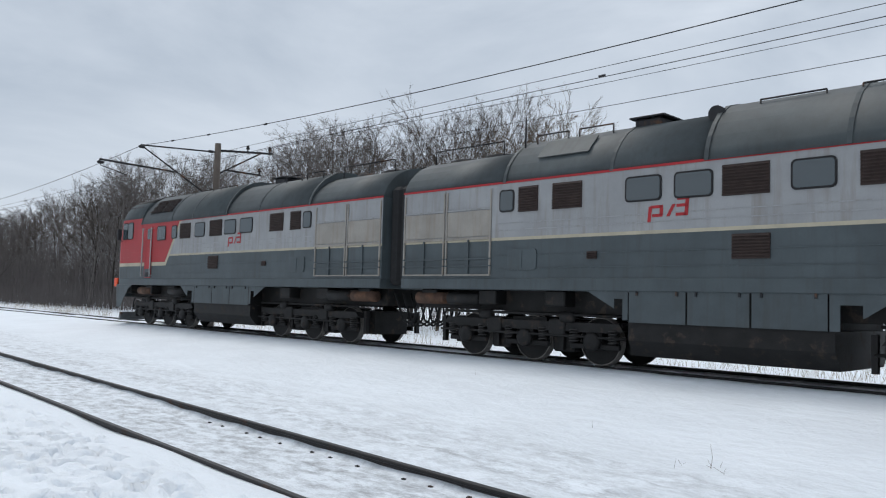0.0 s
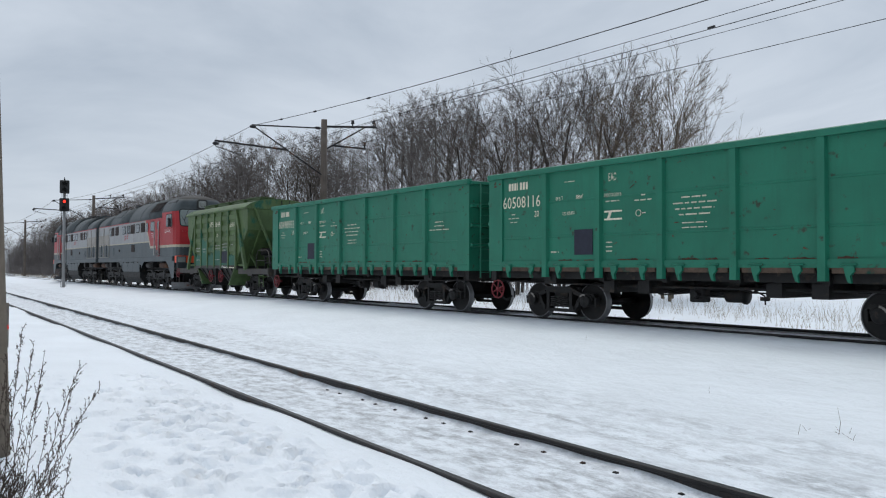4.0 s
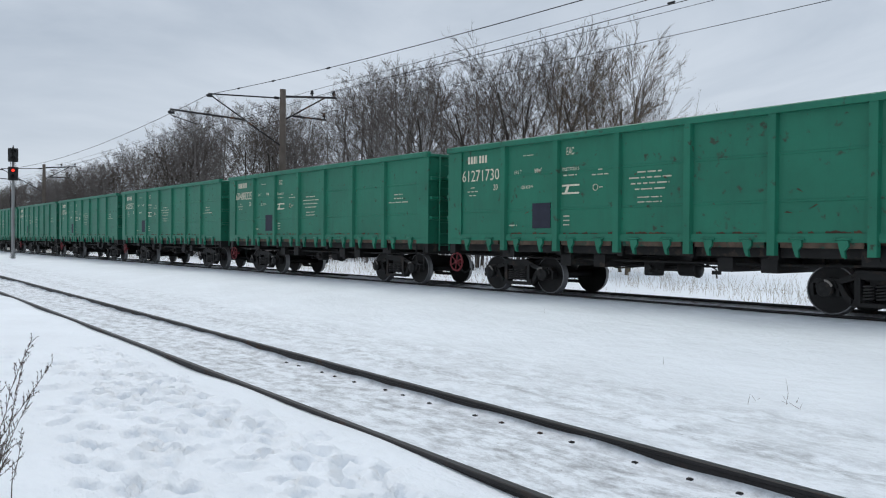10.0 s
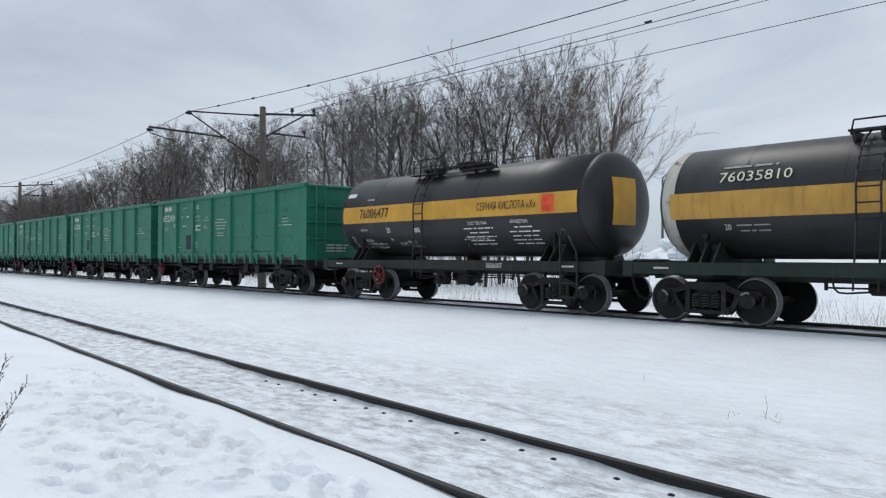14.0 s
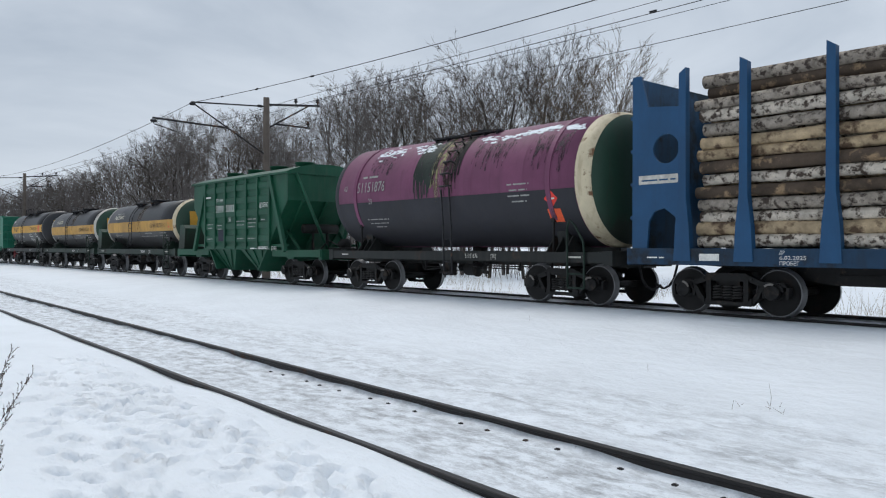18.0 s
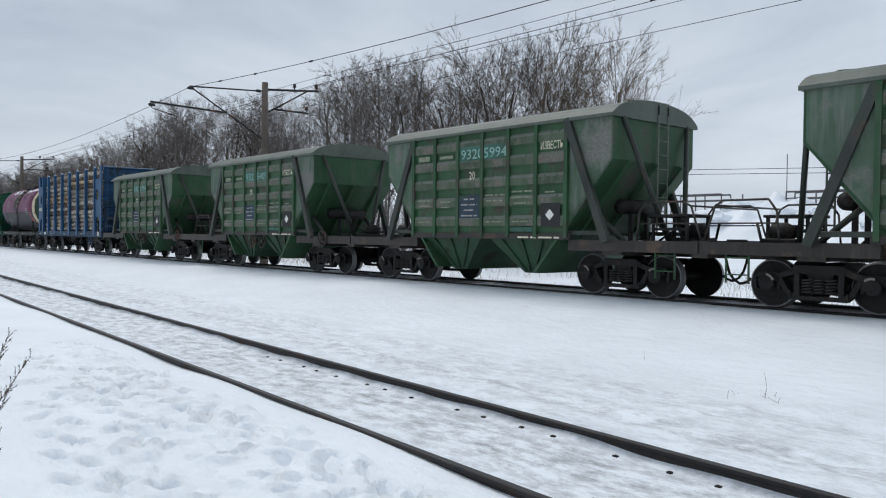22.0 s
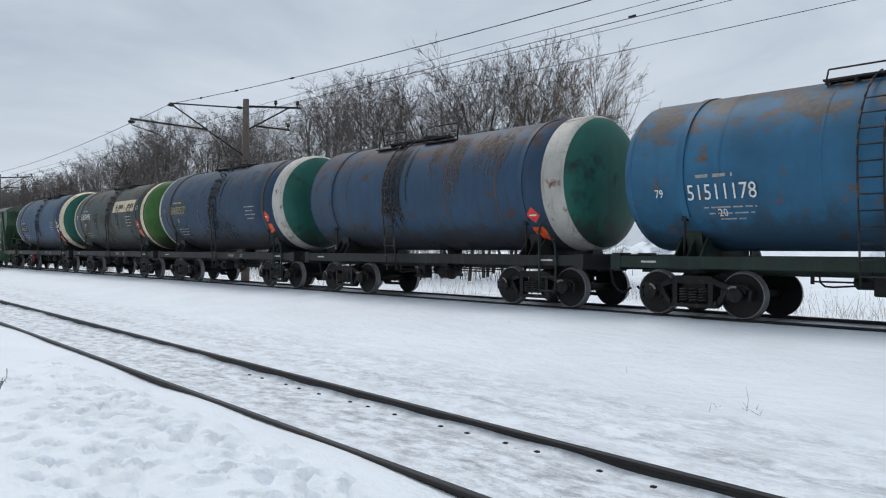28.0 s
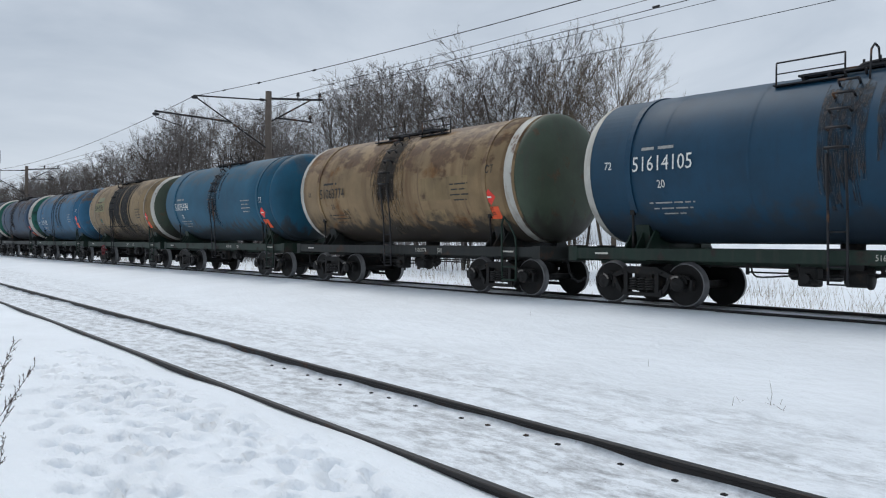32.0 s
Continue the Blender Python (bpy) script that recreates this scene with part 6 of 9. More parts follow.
def m_air_box(bm):
    lathe(bm, [(-0.75, 0.04), (-0.70, 0.17), (0.70, 0.17), (0.75, 0.04)], "y", 16, (3.55, 0, 1.98))
    for y in (-0.3, 0.3):
        box(bm, 3.50, 3.60, y - 0.03, y + 0.03, 1.2, 1.85)
    return GRIME


def m_end_gear(bm):
    lathe(bm, [(-0.2, 0.1), (0.0, 0.2), (0.25, 0.2), (0.3, 0.08)], "x", 14, (4.9, 0.1, 1.42))
    box(bm, 4.6, 5.3, -0.35, 0.35, 1.2, 1.3, 0.02)
    line(bm, [(4.5, -0.6, 1.22), (5.0, -0.55, 1.55), (5.6, -0.5, 1.35)], 0.025)
    line(bm, [(5.2, 0.5, 1.22), (5.4, 0.3, 1.6)], 0.03)
    return GRIME


def hopper(label, body, trim, roof, zs, number, hatches, cargo, lower=None, rail_end=False, end_ladder=False, frame="bare", letter=CREAM_LETTER, ends=None, platform=1):
    w = empty("hopper_wagon", label, "hopper wagon", "hopper wagons")
    ends = ends or body
    turned = pose(0, 0, 0, 0, 0, 0 if platform > 0 else 180)
    for s in (-1, 1):
        m = pose(0, s * 1.56, 0, 0, 0, 0 if s < 0 else 180)
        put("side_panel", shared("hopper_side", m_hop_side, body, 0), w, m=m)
        for e in (-1, 1):
            put("side_wing", shared("hopper_wing", m_hop_wing, "lime_wing" if body == "forest" else ends, zs, e), w, m=m)
        put("sill", shared("hopper_sill", m_hop_sill, frame), w, m=m)
        for i in range(7):
            put("post", shared("hopper_post", m_hop_post, trim), w, m=m @ Matrix.Translation((-HX + 2 * HX * i / 6, 0, 0)))
        for e in (1, -1):
            mm = m @ Matrix.Translation((e * HX, -0.03, 0)) @ (Matrix.Identity(4) if e > 0 else Matrix.Rotation(math.pi, 4, "Z"))
            put("strut", shared("hopper_strut", m_hop_strut, "dusty_strut" if body == "forest" else trim), w, m=mm)
    for e in (0, 180):
        m = pose(0, 0, 0, 0, 0, e)
        put("end_frame", shared("hopper_frame", m_hop_frame, frame), w, "dark steel end platform and sill", m)
        put("end_wall", shared("hopper_end", m_hop_end, ends, zs), w, m=m)
        for y in (-1.0, 0.0, 1.0):
            put("end_rib", shared("hopper_end_rib", m_hop_end_rib, ends, zs), w, m=m @ Matrix.Translation((0, y, 0)))
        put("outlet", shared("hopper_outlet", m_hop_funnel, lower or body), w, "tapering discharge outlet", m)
        for x0, x1 in ((0.55, 1.15), (1.28, 1.28), (2.0, 1.42)):
            k = 1 if e == 0 else -1
            put("outlet_rib", shared("outlet_rib", m_outlet_rib, lower or body, k * x0, k * x1), w)
        put("end_strut", shared("hopper_end_strut", m_end_strut, "dusty_strut" if body == "forest" else trim), w, m=m)
        for y in (-1.05, 1.05):
            put("inner_strut", shared("hopper_inner_strut", m_inner_strut, "dusty_strut" if body == "forest" else trim), w, m=m @ Matrix.Translation((0, y, 0)))
        for y in (-1.46, 1.46):
            bm = bmesh.new()
            box(bm, HX - 0.05, 3.80, y - 0.05, y + 0.05, 1.33, 1.43, 0.01)
            put_beam = part("tie_beam", bm, HOP_MATS["dusty_strut" if body == "forest" else trim], w)
            put_beam.matrix_local = m
        put("air_reservoir", shared("hopper_air", m_air_box), w, m=m)
        put("brake_gear", shared("hopper_gear", m_end_gear), w, m=m)
        bogie(w, 3.85 if e == 0 else -3.85)
    put("roof", shared("hopper_roof", m_hop_roof, roof), w)
    for x in (-2.9, -1.0, 0.9, 2.8):
        if hatches == "round":
            put("roof_hatch", shared("hatch_round", m_hop_hatch_round, body), w, m=Matrix.Translation((x, -0.2, 0)))
        elif hatches == "long":
            put("roof_hatch", shared("hatch_long", m_hop_hatch_long, body), w, m=Matrix.Translation((x, -0.45, 0)))
    if rail_end:
        for y in (-1.35, 1.35):
            put("platform_rail", shared("platform_rail", m_platform_rail, "bare" if frame == "bare" else trim, y), w, m=turned)
        put("cross_rail", shared("cross_rail", m_cross_rail, "bare" if frame == "bare" else trim), w, m=turned)
        put("brake_bench", shared("brake_bench", m_brake_bench), w, "dark steel brake stand on the end platform", turned)
        ladder(w, 5.2 * platform, -1.44, 0.45, 1.2, 0.45, HOP_MATS[trim], "y", name="step")
    if end_ladder:
        ladder(w, 4.03 * platform, 0.2 * platform, 1.4, 4.06, 0.38, HOP_MATS["lime_dust"] if body == "forest" else IRON_DARK, "x")
        put("roof_hoop", shared("roof_hoop", m_roof_hoop), w, "bent steel grab hoop over the roof edge", turned)
    couplers(w, 5.95)
    y = -1.6095
    soft = FADED_LETTER if body == "forest" else FADED_WHITE
    if body == "forest":
        lettering(w, number, -0.80, 3.24, 0.36, TEAL_LETTER, y, width=1.65)
        bars(w, -2.28, 3.28, (0.45,), 0.34, 0.05, soft, y)
        bars(w, -1.36, 3.30, (0.52,), 0.20, 0.05, soft, y)
        for x in (-0.37, 0.30) if platform < 0 else ():
            put("handwheel", shared("rusty_handwheel", m_rusty_wheel, 0.24), w, "rusty discharge handwheel", Matrix.Translation((x, -1.52, 1.0)))
        if platform < 0:
            put("handwheel", shared("rusty_handwheel", m_rusty_wheel, 0.24), w, "rusty parking-brake handwheel", Matrix.Translation((4.40, -1.52, 1.14)))
        lettering(w, "20", -0.48, 2.72, 0.28, letter, y)
        lettering(w, cargo, 1.94, 3.30, 0.25, letter, y, width=0.68)
    elif body == "emerald":
        lettering(w, "5899", -1.76, 2.68, 0.40, letter, y, width=0.72)
        lettering(w, "5002", -0.85, 2.68, 0.40, letter, y, width=0.76)
        lettering(w, "72т 60м", -1.70, 3.10, 0.20, letter, y, width=0.62)
        lettering(w, "20", -0.58, 2.30, 0.24, letter, y)
        lettering(w, cargo, 1.96, 2.76, 0.24, letter, y, width=0.66)
        lettering(w, number + " [20]", 1.85, 1.235, 0.16, letter, -1.617, width=1.4)
        bars(w, -2.45, 3.28, (0.48,), 0.16, 0.05, letter, y)
    else:
        lettering(w, number, -0.66, 3.20, 0.36, letter, y, width=1.40)
        lettering(w, "20", 0.32, 2.70, 0.26, letter, y)
        lettering(w, cargo, 1.96, 3.14, 0.25, letter, y, width=0.68)
    for x, z, ws in ((-2.27, 2.2, (0.5, 0.4)), (-1.36, 2.15, (0.45, 0.4)), (0.45, 2.28, (0.7, 0.6)), (1.36, 2.34, (0.66, 0.6, 0.5)), (2.27, 2.3, (0.35,)), (1.36, 1.62, (0.6,)), (0.45, 1.62, (0.6,)), (-2.27, 1.62, (0.5,))):
        bars(w, x, z, ws, 0.09, 0.05, soft, y)
    bars(w, 1.9, 1.245, (1.3,), 0.10, 0.05, letter, -1.617)
    return w


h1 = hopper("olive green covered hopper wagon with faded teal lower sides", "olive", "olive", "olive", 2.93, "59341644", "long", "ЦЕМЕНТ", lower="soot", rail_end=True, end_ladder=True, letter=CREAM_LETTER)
rs = random.Random(2)
for i in range(6):
    bm = bmesh.new()
    a = -HX + 2 * HX * i / 6 + 0.055
    b = a + 2 * HX / 6 - 0.11
    top = (1.85, 2.62, 1.9, 2.05, 1.95, 1.8)[i]
    edge = [(a + (b - a) * k / 12, top + rs.uniform(-0.10, 0.10)) for k in range(13)]
    prism(bm, [(a, 1.37), (b, 1.37)] + edge[::-1], "y", -1.6085, -1.595)
    part("repainted_patch", bm, HOP_MATS["teal"], h1, "teal repainted lower side")
bm = bmesh.new()
box(bm, 0.98, 1.74, -1.612, -1.60, 1.48, 2.02)
part("chalk_board", bm, DARK_PATCH, h1, "dark painted square for chalk marks")
lettering(h1, "59341644", 0.95, 1.245, 0.14, WHITE_LETTER, -1.618, width=0.85)
for x in (-0.71, 0.59):
    put("handwheel", shared("handwheel", m_handwheel, 0.27), h1, "red discharge handwheel", Matrix.Translation((x, -1.5, 0.86)))
put("handwheel", shared("handwheel", m_handwheel, 0.24), h1, "red parking-brake handwheel", Matrix.Translation((-5.75, -1.48, 0.98)))
TRAIN.append((h1, 8.8, 0))
h2 = hopper("glossy emerald green covered cement hopper wagon", "emerald", "emerald", "emerald", 2.95, "58995002", "round", "ЦЕМЕНТ", frame="emerald", letter=WHITE_LETTER)
bm = bmesh.new()
box(bm, -1.49, -1.00, -1.612, -1.600, 1.54, 1.98)
part("chalk_board", bm, DARK_PATCH, h2, "dark painted square for chalk marks")
TRAIN.append((h2, 181.35, 0))
for i, (c, number) in enumerate(((219.3, "93215796"), (231.2, "93215409"), (243.15, "93205994"), (255.1, "93216497"), (267.05, "93216190"))):
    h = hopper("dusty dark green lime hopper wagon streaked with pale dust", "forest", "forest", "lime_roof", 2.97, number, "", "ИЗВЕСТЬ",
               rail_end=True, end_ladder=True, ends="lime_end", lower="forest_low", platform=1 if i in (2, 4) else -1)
    rs = random.Random(i)
    for u, v, z0, z1 in ((-0.85, -0.06, 3.20, 3.56), (0.06, 0.80, 3.20, 3.56), (0.98, 1.72, 1.40, 1.50)):
        bm = bmesh.new()
        box(bm, u, v, -1.6085, -1.588, z0, z1)
        part("paint_patch", bm, HOP_MATS["teal_faded"], h, "patch of faded teal paint")
    bm = bmesh.new()
    box(bm, -0.84, -0.10, -1.611, -1.600, 1.74, 2.32)
    part("date_board", bm, DATE_BLUE, h, "faded blue painted patch with white dates")
    bars(h, -0.47, 2.20, (0.4, 0.6, 0.4, 0.6), 0.09, 0.05, FADED_WHITE, -1.613)
    bm = bmesh.new()
    box(bm, 1.98, 2.56, -1.612, -1.600, 1.52, 2.06)
    part("sign_panel", bm, BLACK_LETTER, h, "black painted sign panel")
    bm = bmesh.new()
    prism(bm, [(2.25, 1.66), (2.38, 1.79), (2.25, 1.92), (2.12, 1.79)], "y", -1.616, -1.612)
    part("sign_diamond", bm, WHITE_LETTER, h, "worn white diamond sign")
    for k in range(5):
        bm = bmesh.new()
        z = 1.48 + 0.485 * k + 0.285
        for b in range(6):
            u = -HX + 2 * HX * b / 6 + 0.055
            v = u + 2 * HX / 6 - 0.11
            while u < v - 0.02:
                e = min(v, u + rs.uniform(0.05, 0.22))
                prism(bm, [(-1.6065, z - 0.045 - rs.uniform(0, 0.015)), (-1.6065, z - 0.035), (-1.566, z + 0.025), (-1.558, z + 0.025)], "x", u, e)
                u = e + (0 if rs.random() < 0.75 else 0.05)
        tagged(part("dust_ledge", bm, HOP_MATS["lime_dust"], h, "pale lime dust lying on the pressed ledge"), kind="stuff")
    TRAIN.append((h, c, 0))

# ---- flat wagon with birch logs ----
BLUE = material("wagon_blue", (0.011, 0.066, 0.155), 0.5, 0, 0.15, 1.2, 30, 0.15, streak=0.25, streak_colour=(0.014, 0.04, 0.08))
LOG_CUT = material("sawn_wood", (0.56, 0.42, 0.25), 0.8, 0, 0.25, 9, 60, 0.4)


BARKS = [material("birch_bark", (0.56, 0.50, 0.42), 0.9, 0, 0.35, 4, 40, 0.6, rust=0.56, rust_colour=(0.042, 0.030, 0.023), spot=7.5, depth=0.012),
         material("peeled_bark", (0.42, 0.32, 0.20), 0.9, 0, 0.4, 4, 40, 0.6, rust=0.55, rust_colour=(0.075, 0.048, 0.030), spot=3.0, depth=0.012),
         material("brown_bark", (0.085, 0.062, 0.045), 0.95, 0, 0.4, 3, 40, 0.8, rust=0.35, rust_colour=(0.21, 0.145, 0.085), spot=3.5, depth=0.015),
         material("grey_bark", (0.31, 0.27, 0.225), 0.95, 0, 0.45, 6, 40, 0.7, rust=0.50, rust_colour=(0.040, 0.030, 0.024), spot=8.0, depth=0.012)]
# wagon blue darkened in blotches: the end walls' shade put into colour
BLUE_END_SHADE = material("end_shaded_wagon_blue", (0.011, 0.060, 0.135), 0.6, 0, 0.25, 1.2, 30, 0.2, streak=0.7, streak_colour=(0.018, 0.026, 0.034), rust=0.5, rust_colour=(0.020, 0.030, 0.040), spot=1.1)
# same blue, darkened for the sill's shade as well as its grime
BLUE_SILL = material("shaded_dirty_sill_blue", (0.010, 0.040, 0.085), 0.65, 0, 0.3, 1.2, 30, 0.2, streak=0.6, streak_colour=(0.014, 0.018, 0.024), rust=0.4, rust_colour=(0.016, 0.022, 0.030), spot=1.6)
fl = empty("timber_flat_wagon", "blue steel flat wagon with tall end walls and side stakes", "flat wagon")


def m_flat_frame(bm):
    box(bm, -6.85, 6.85, -1.40, 1.40, 1.02, 1.24)
    for s in (-1, 1):
        box(bm, -6.9, 6.9, s * 1.45 - 0.06, s * 1.45 + 0.06, 0.97, 1.30, 0.01)
        box(bm, s * 6.85 - 0.06, s * 6.85 + 0.06, -1.45, 1.45, 0.95, 1.30)
    return BLUE_SILL


def m_flat_belly(bm):
    for s in (-1, 1):
        prism(bm, [(-6.5, 1.0), (6.5, 1.0), (5.2, 0.92), (3.0, 0.62), (-3.0, 0.62), (-5.2, 0.92)], "y", s * 0.45 - 0.06, s * 0.45 + 0.06)
    return GRIME


def m_stake(bm):
    prism(bm, [(-0.19, 1.05), (0.19, 1.05), (0.15, 1.75), (0.085, 2.3), (0.075, 4.78), (-0.075, 4.88), (-0.085, 2.3), (-0.15, 1.75)], "y", -0.075, 0.075)
    return BLUE


def m_wing(bm):
    """Side plate of an end wall with a round opening, on y = 0."""
    outline = [(5.62, 1.30), (5.62, 1.62), (5.78, 1.95), (6.02, 2.12), (6.25, 2.05), (6.38, 1.85), (6.42, 1.30), (6.78, 1.30), (6.78, 4.88), (6.58, 4.88), (6.40, 4.22), (5.50, 4.12), (5.50, 1.30)]
    lo = [bm.verts.new((x, -0.03, z)) for x, z in outline]
    edges = [bm.edges.new((lo[i], lo[(i + 1) % len(lo)])) for i in range(len(lo))]
    ring = [bm.verts.new((5.98 + 0.30 * math.cos(2 * math.pi * i / 18), -0.03, 3.32 + 0.30 * math.sin(2 * math.pi * i / 18))) for i in range(18)]
    edges += [bm.edges.new((ring[i], ring[(i + 1) % 18])) for i in range(18)]
    r = bmesh.ops.triangle_fill(bm, edges=edges, use_beauty=True, use_dissolve=False)
    fs = [g for g in r["geom"] if isinstance(g, bmesh.types.BMFace)]
    ex = bmesh.ops.extrude_face_region(bm, geom=fs)
    for v in (g for g in ex["geom"] if isinstance(g, bmesh.types.BMVert)):
        v.co.y += 0.06
    bmesh.ops.recalc_face_normals(bm, faces=bm.faces)
    return BLUE


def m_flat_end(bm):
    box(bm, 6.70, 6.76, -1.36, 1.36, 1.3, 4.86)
    return BLUE_END_SHADE


put("deck_frame", shared("flat_frame", m_flat_frame), fl)
put("centre_sill", shared("flat_belly", m_flat_belly), fl, "black fish-bellied centre sill")
for e in (0, 180):
    m = pose(0, 0, 0, 0, 0, e)
    for s in (-1, 1):
        put("wall_wing", shared("wall_wing", m_wing), fl, "blue side plate with a round opening", m @ Matrix.Translation((0, s * 1.45, 0)))
        put("stake", shared("stake", m_stake), fl, m=m @ Matrix.Translation((5.58, s * 1.46, 0)))
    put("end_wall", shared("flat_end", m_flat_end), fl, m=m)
    for z in (1.95, 2.65, 3.35, 4.05, 4.80):
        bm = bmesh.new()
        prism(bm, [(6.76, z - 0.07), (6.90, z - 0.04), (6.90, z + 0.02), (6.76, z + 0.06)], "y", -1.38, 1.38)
        ob = part("end_rib", bm, BLUE_END_SHADE, fl)
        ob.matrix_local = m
    # pale discs painted in place of daylight through drain holes
    bm = bmesh.new()
    for z in (1.6, 2.3, 3.0, 3.7, 4.45):
        for y in (-0.3, 0.1, 0.5, 0.9):
            tube(bm, (6.758, y, z), (6.763, y, z), 0.03, seg=8)
    ob = part("drain_holes", bm, PALE_PAINT, fl, "rows of small pale discs painted as daylight through holes")
    ob.matrix_local = m
for x in (-4.3, -2.72, -1.08, 0.56, 2.22, 3.87):
    for s in (-1, 1):
        put("stake", shared("stake", m_stake), fl, m=Matrix.Translation((x, s * 1.46, 0)))
ladder(fl, 6.92, -1.0, 1.2, 4.75, 0.36, BLUE, "x")
for b in (-4.86, 4.86):
    bogie(fl, b)
couplers(fl, 6.9)
brake_gear(fl, 0.8)
ladder(fl, 4.9, -1.50, 0.5, 1.0, 0.5, BLUE, "y", name="step")
lettering(fl, "20", -5.6, 1.06, 0.15, WHITE_LETTER, -1.513)
lettering(fl, "ДР", -3.62, 1.20, 0.09, WHITE_LETTER, -1.513)
lettering(fl, "6.02.2025", -3.62, 1.10, 0.10, WHITE_LETTER, -1.513, width=0.48)
lettering(fl, "ПРОБЕГ", -3.62, 1.00, 0.10, WHITE_LETTER, -1.513, width=0.36)
lettering(fl, "ТСМ", 3.05, 1.08, 0.14, WHITE_LETTER, -1.513, width=0.34)
bars(fl, -5.0, 1.06, (0.42,), 0.34, 0.05, WHITE_LETTER, -1.513)
bars(fl, 0.6, 0.72, (1.4,), 0.16, 0.05, FADED_WHITE, -0.513)
for x, ws in ((-6.2, (0.4,)), (-0.4, (0.4,))):
    bars(fl, x, 1.10, ws, 0.07, 0.04, WHITE_LETTER, -1.513)
bm = bmesh.new()
box(bm, -6.62, -5.68, -1.485, -1.482, 2.62, 2.80)
part("name_plate", bm, PALE_PAINT, fl, "white plate on the end wall")
bars(fl, -6.15, 2.68, (0.8,), 0.08, 0.05, BLUE, -1.487)
bm = bmesh.new()
box(bm, 6.18, 6.52, -1.518, -1.513, 1.03, 1.26)
part("label_plate", bm, PALE_PAINT, fl, "small white and red plate")
TRAIN.append((fl, 206.3, 0))


def m_log(bm, length, r, seed):
    rs_l = random.Random(seed)
    n, k = 10, 6
    rings = []
    off = [rs_l.uniform(-0.02, 0.02) for _ in range(2 * (k + 1))]
    for j in range(k + 1):
        x = length * (j / k - 0.5)
        rr = r * (1.06 - 0.12 * j / k) * rs_l.uniform(0.97, 1.03)
        rings.append([bm.verts.new((x, off[2 * j] + rr * math.cos(2 * math.pi * i / n) * rs_l.uniform(0.97, 1.03), off[2 * j + 1] + rr * math.sin(2 * math.pi * i / n))) for i in range(n)])
    for p, q in zip(rings, rings[1:]):
        for i in range(n):
            bm.faces.new((p[i], p[(i + 1) % n], q[(i + 1) % n], q[i])).smooth = True
    for f in (bm.faces.new(rings[0]), bm.faces.new(rings[-1])):
        f.material_index = 1
    bmesh.ops.recalc_face_normals(bm, faces=bm.faces)
    return [BARKS[(0, 0, 2, 3, 0, 1, 3, 2)[seed]], LOG_CUT]


rs = random.Random(21)
for c0, length in ((-2.78, 5.1), (2.42, 5.25)):
    stack = empty("log_stack", "stack of cut birch logs with peeling bark on the flat wagon", "logs", "timber load")
    z = 1.32
    row = 0
    while z < 4.55:
        d = rs.uniform(0.225, 0.265)
        count = int(2.68 / 0.25)
        if z > 4.2:
            count -= 2
        for i in range(count):
            r = rs.uniform(0.105, 0.135)
            y = -1.24 + 2.48 * i / (count - 1) if z <= 4.2 else -1.0 + 2.0 * i / (count - 1)
            me = shared("log", m_log, length, round(r, 2), rs.randint(0, 7))
            put("log", me, stack, m=pose(c0 + rs.uniform(-0.1, 0.1), y + rs.uniform(-0.02, 0.02), z + d / 2 + rs.uniform(-0.015, 0.015), rs.uniform(0, 360), 0, 0) @ (Matrix.Identity(4) if rs.random() < 0.5 else Matrix.Rotation(math.pi, 4, "Z")))
        z += d
        row += 1
    TRAIN.append((stack, 206.3, 0))

# ---- diesel locomotive: two sections back to back ----
LOCO_GREY = material("loco_grey", (0.066, 0.082, 0.089), 0.5, 0, 0.2, 1.0, 30, 0.12, streak=0.45, streak_colour=(0.045, 0.042, 0.038))
LOCO_ROOF = material("loco_roof_grey", (0.058, 0.070, 0.074), 0.6, 0, 0.3, 0.9, 25, 0.15, streak=0.45, streak_colour=(0.04, 0.04, 0.04))
LOCO_WHITE = material("loco_light_grey", (0.30, 0.305, 0.31), 0.5, 0, 0.14, 1.0, 30, 0.1, streak=0.5, streak_colour=(0.17, 0.135, 0.10))
LOCO_CREAM = material("loco_cream_stripe", (0.42, 0.375, 0.28), 0.55, 0, 0.15, 2.0, 30, 0.1)
LOCO_RED = material("loco_red", (0.35, 0.018, 0.023), 0.45, 0, 0.12, 1.0, 30, 0.1, streak=0.2, streak_colour=(0.12, 0.015, 0.015))
LOCO_ORANGE = material("buffer_beam_orange", (0.72, 0.075, 0.02), 0.5, 0, 0.12, 2, 30, 0.1)
LOCO_PANEL = material("radiator_panel", (0.29, 0.27, 0.24), 0.6, 0, 0.18, 1.2, 30, 0.2, streak=0.4, streak_colour=(0.20, 0.12, 0.07))
GRILLE = material("grille_brown", (0.045, 0.03, 0.026), 0.7, 0, 0.3, 5, 40, 0.2)
PLOUGH = material("plough_grey", (0.17, 0.175, 0.18), 0.6, 0.1, 0.2, 2, 30, 0.2, rust=0.1)


def glass_material():
    m = bpy.data.materials.new("dark_window_glass")
    m.use_nodes = True
    b = m.node_tree.nodes["Principled BSDF"]
    b.inputs["Base Color"].default_value, b.inputs["Roughness"].default_value = (0.045, 0.060, 0.068, 1), 0.08
    b.inputs["Specular IOR Level"].default_value = 0.9
    return m


GLASS = glass_material()
# pale opaque grey: the reflected sky put into the pane's colour
PANE = material("windscreen_sky_glass", (0.20, 0.235, 0.225), 0.12, 0, 0.08, 0.6, 8, 0)
GRAB_STEEL = material("worn_steel_rail", (0.36, 0.35, 0.34), 0.5, 0.3, 0.2, 6, 50, 0.1)
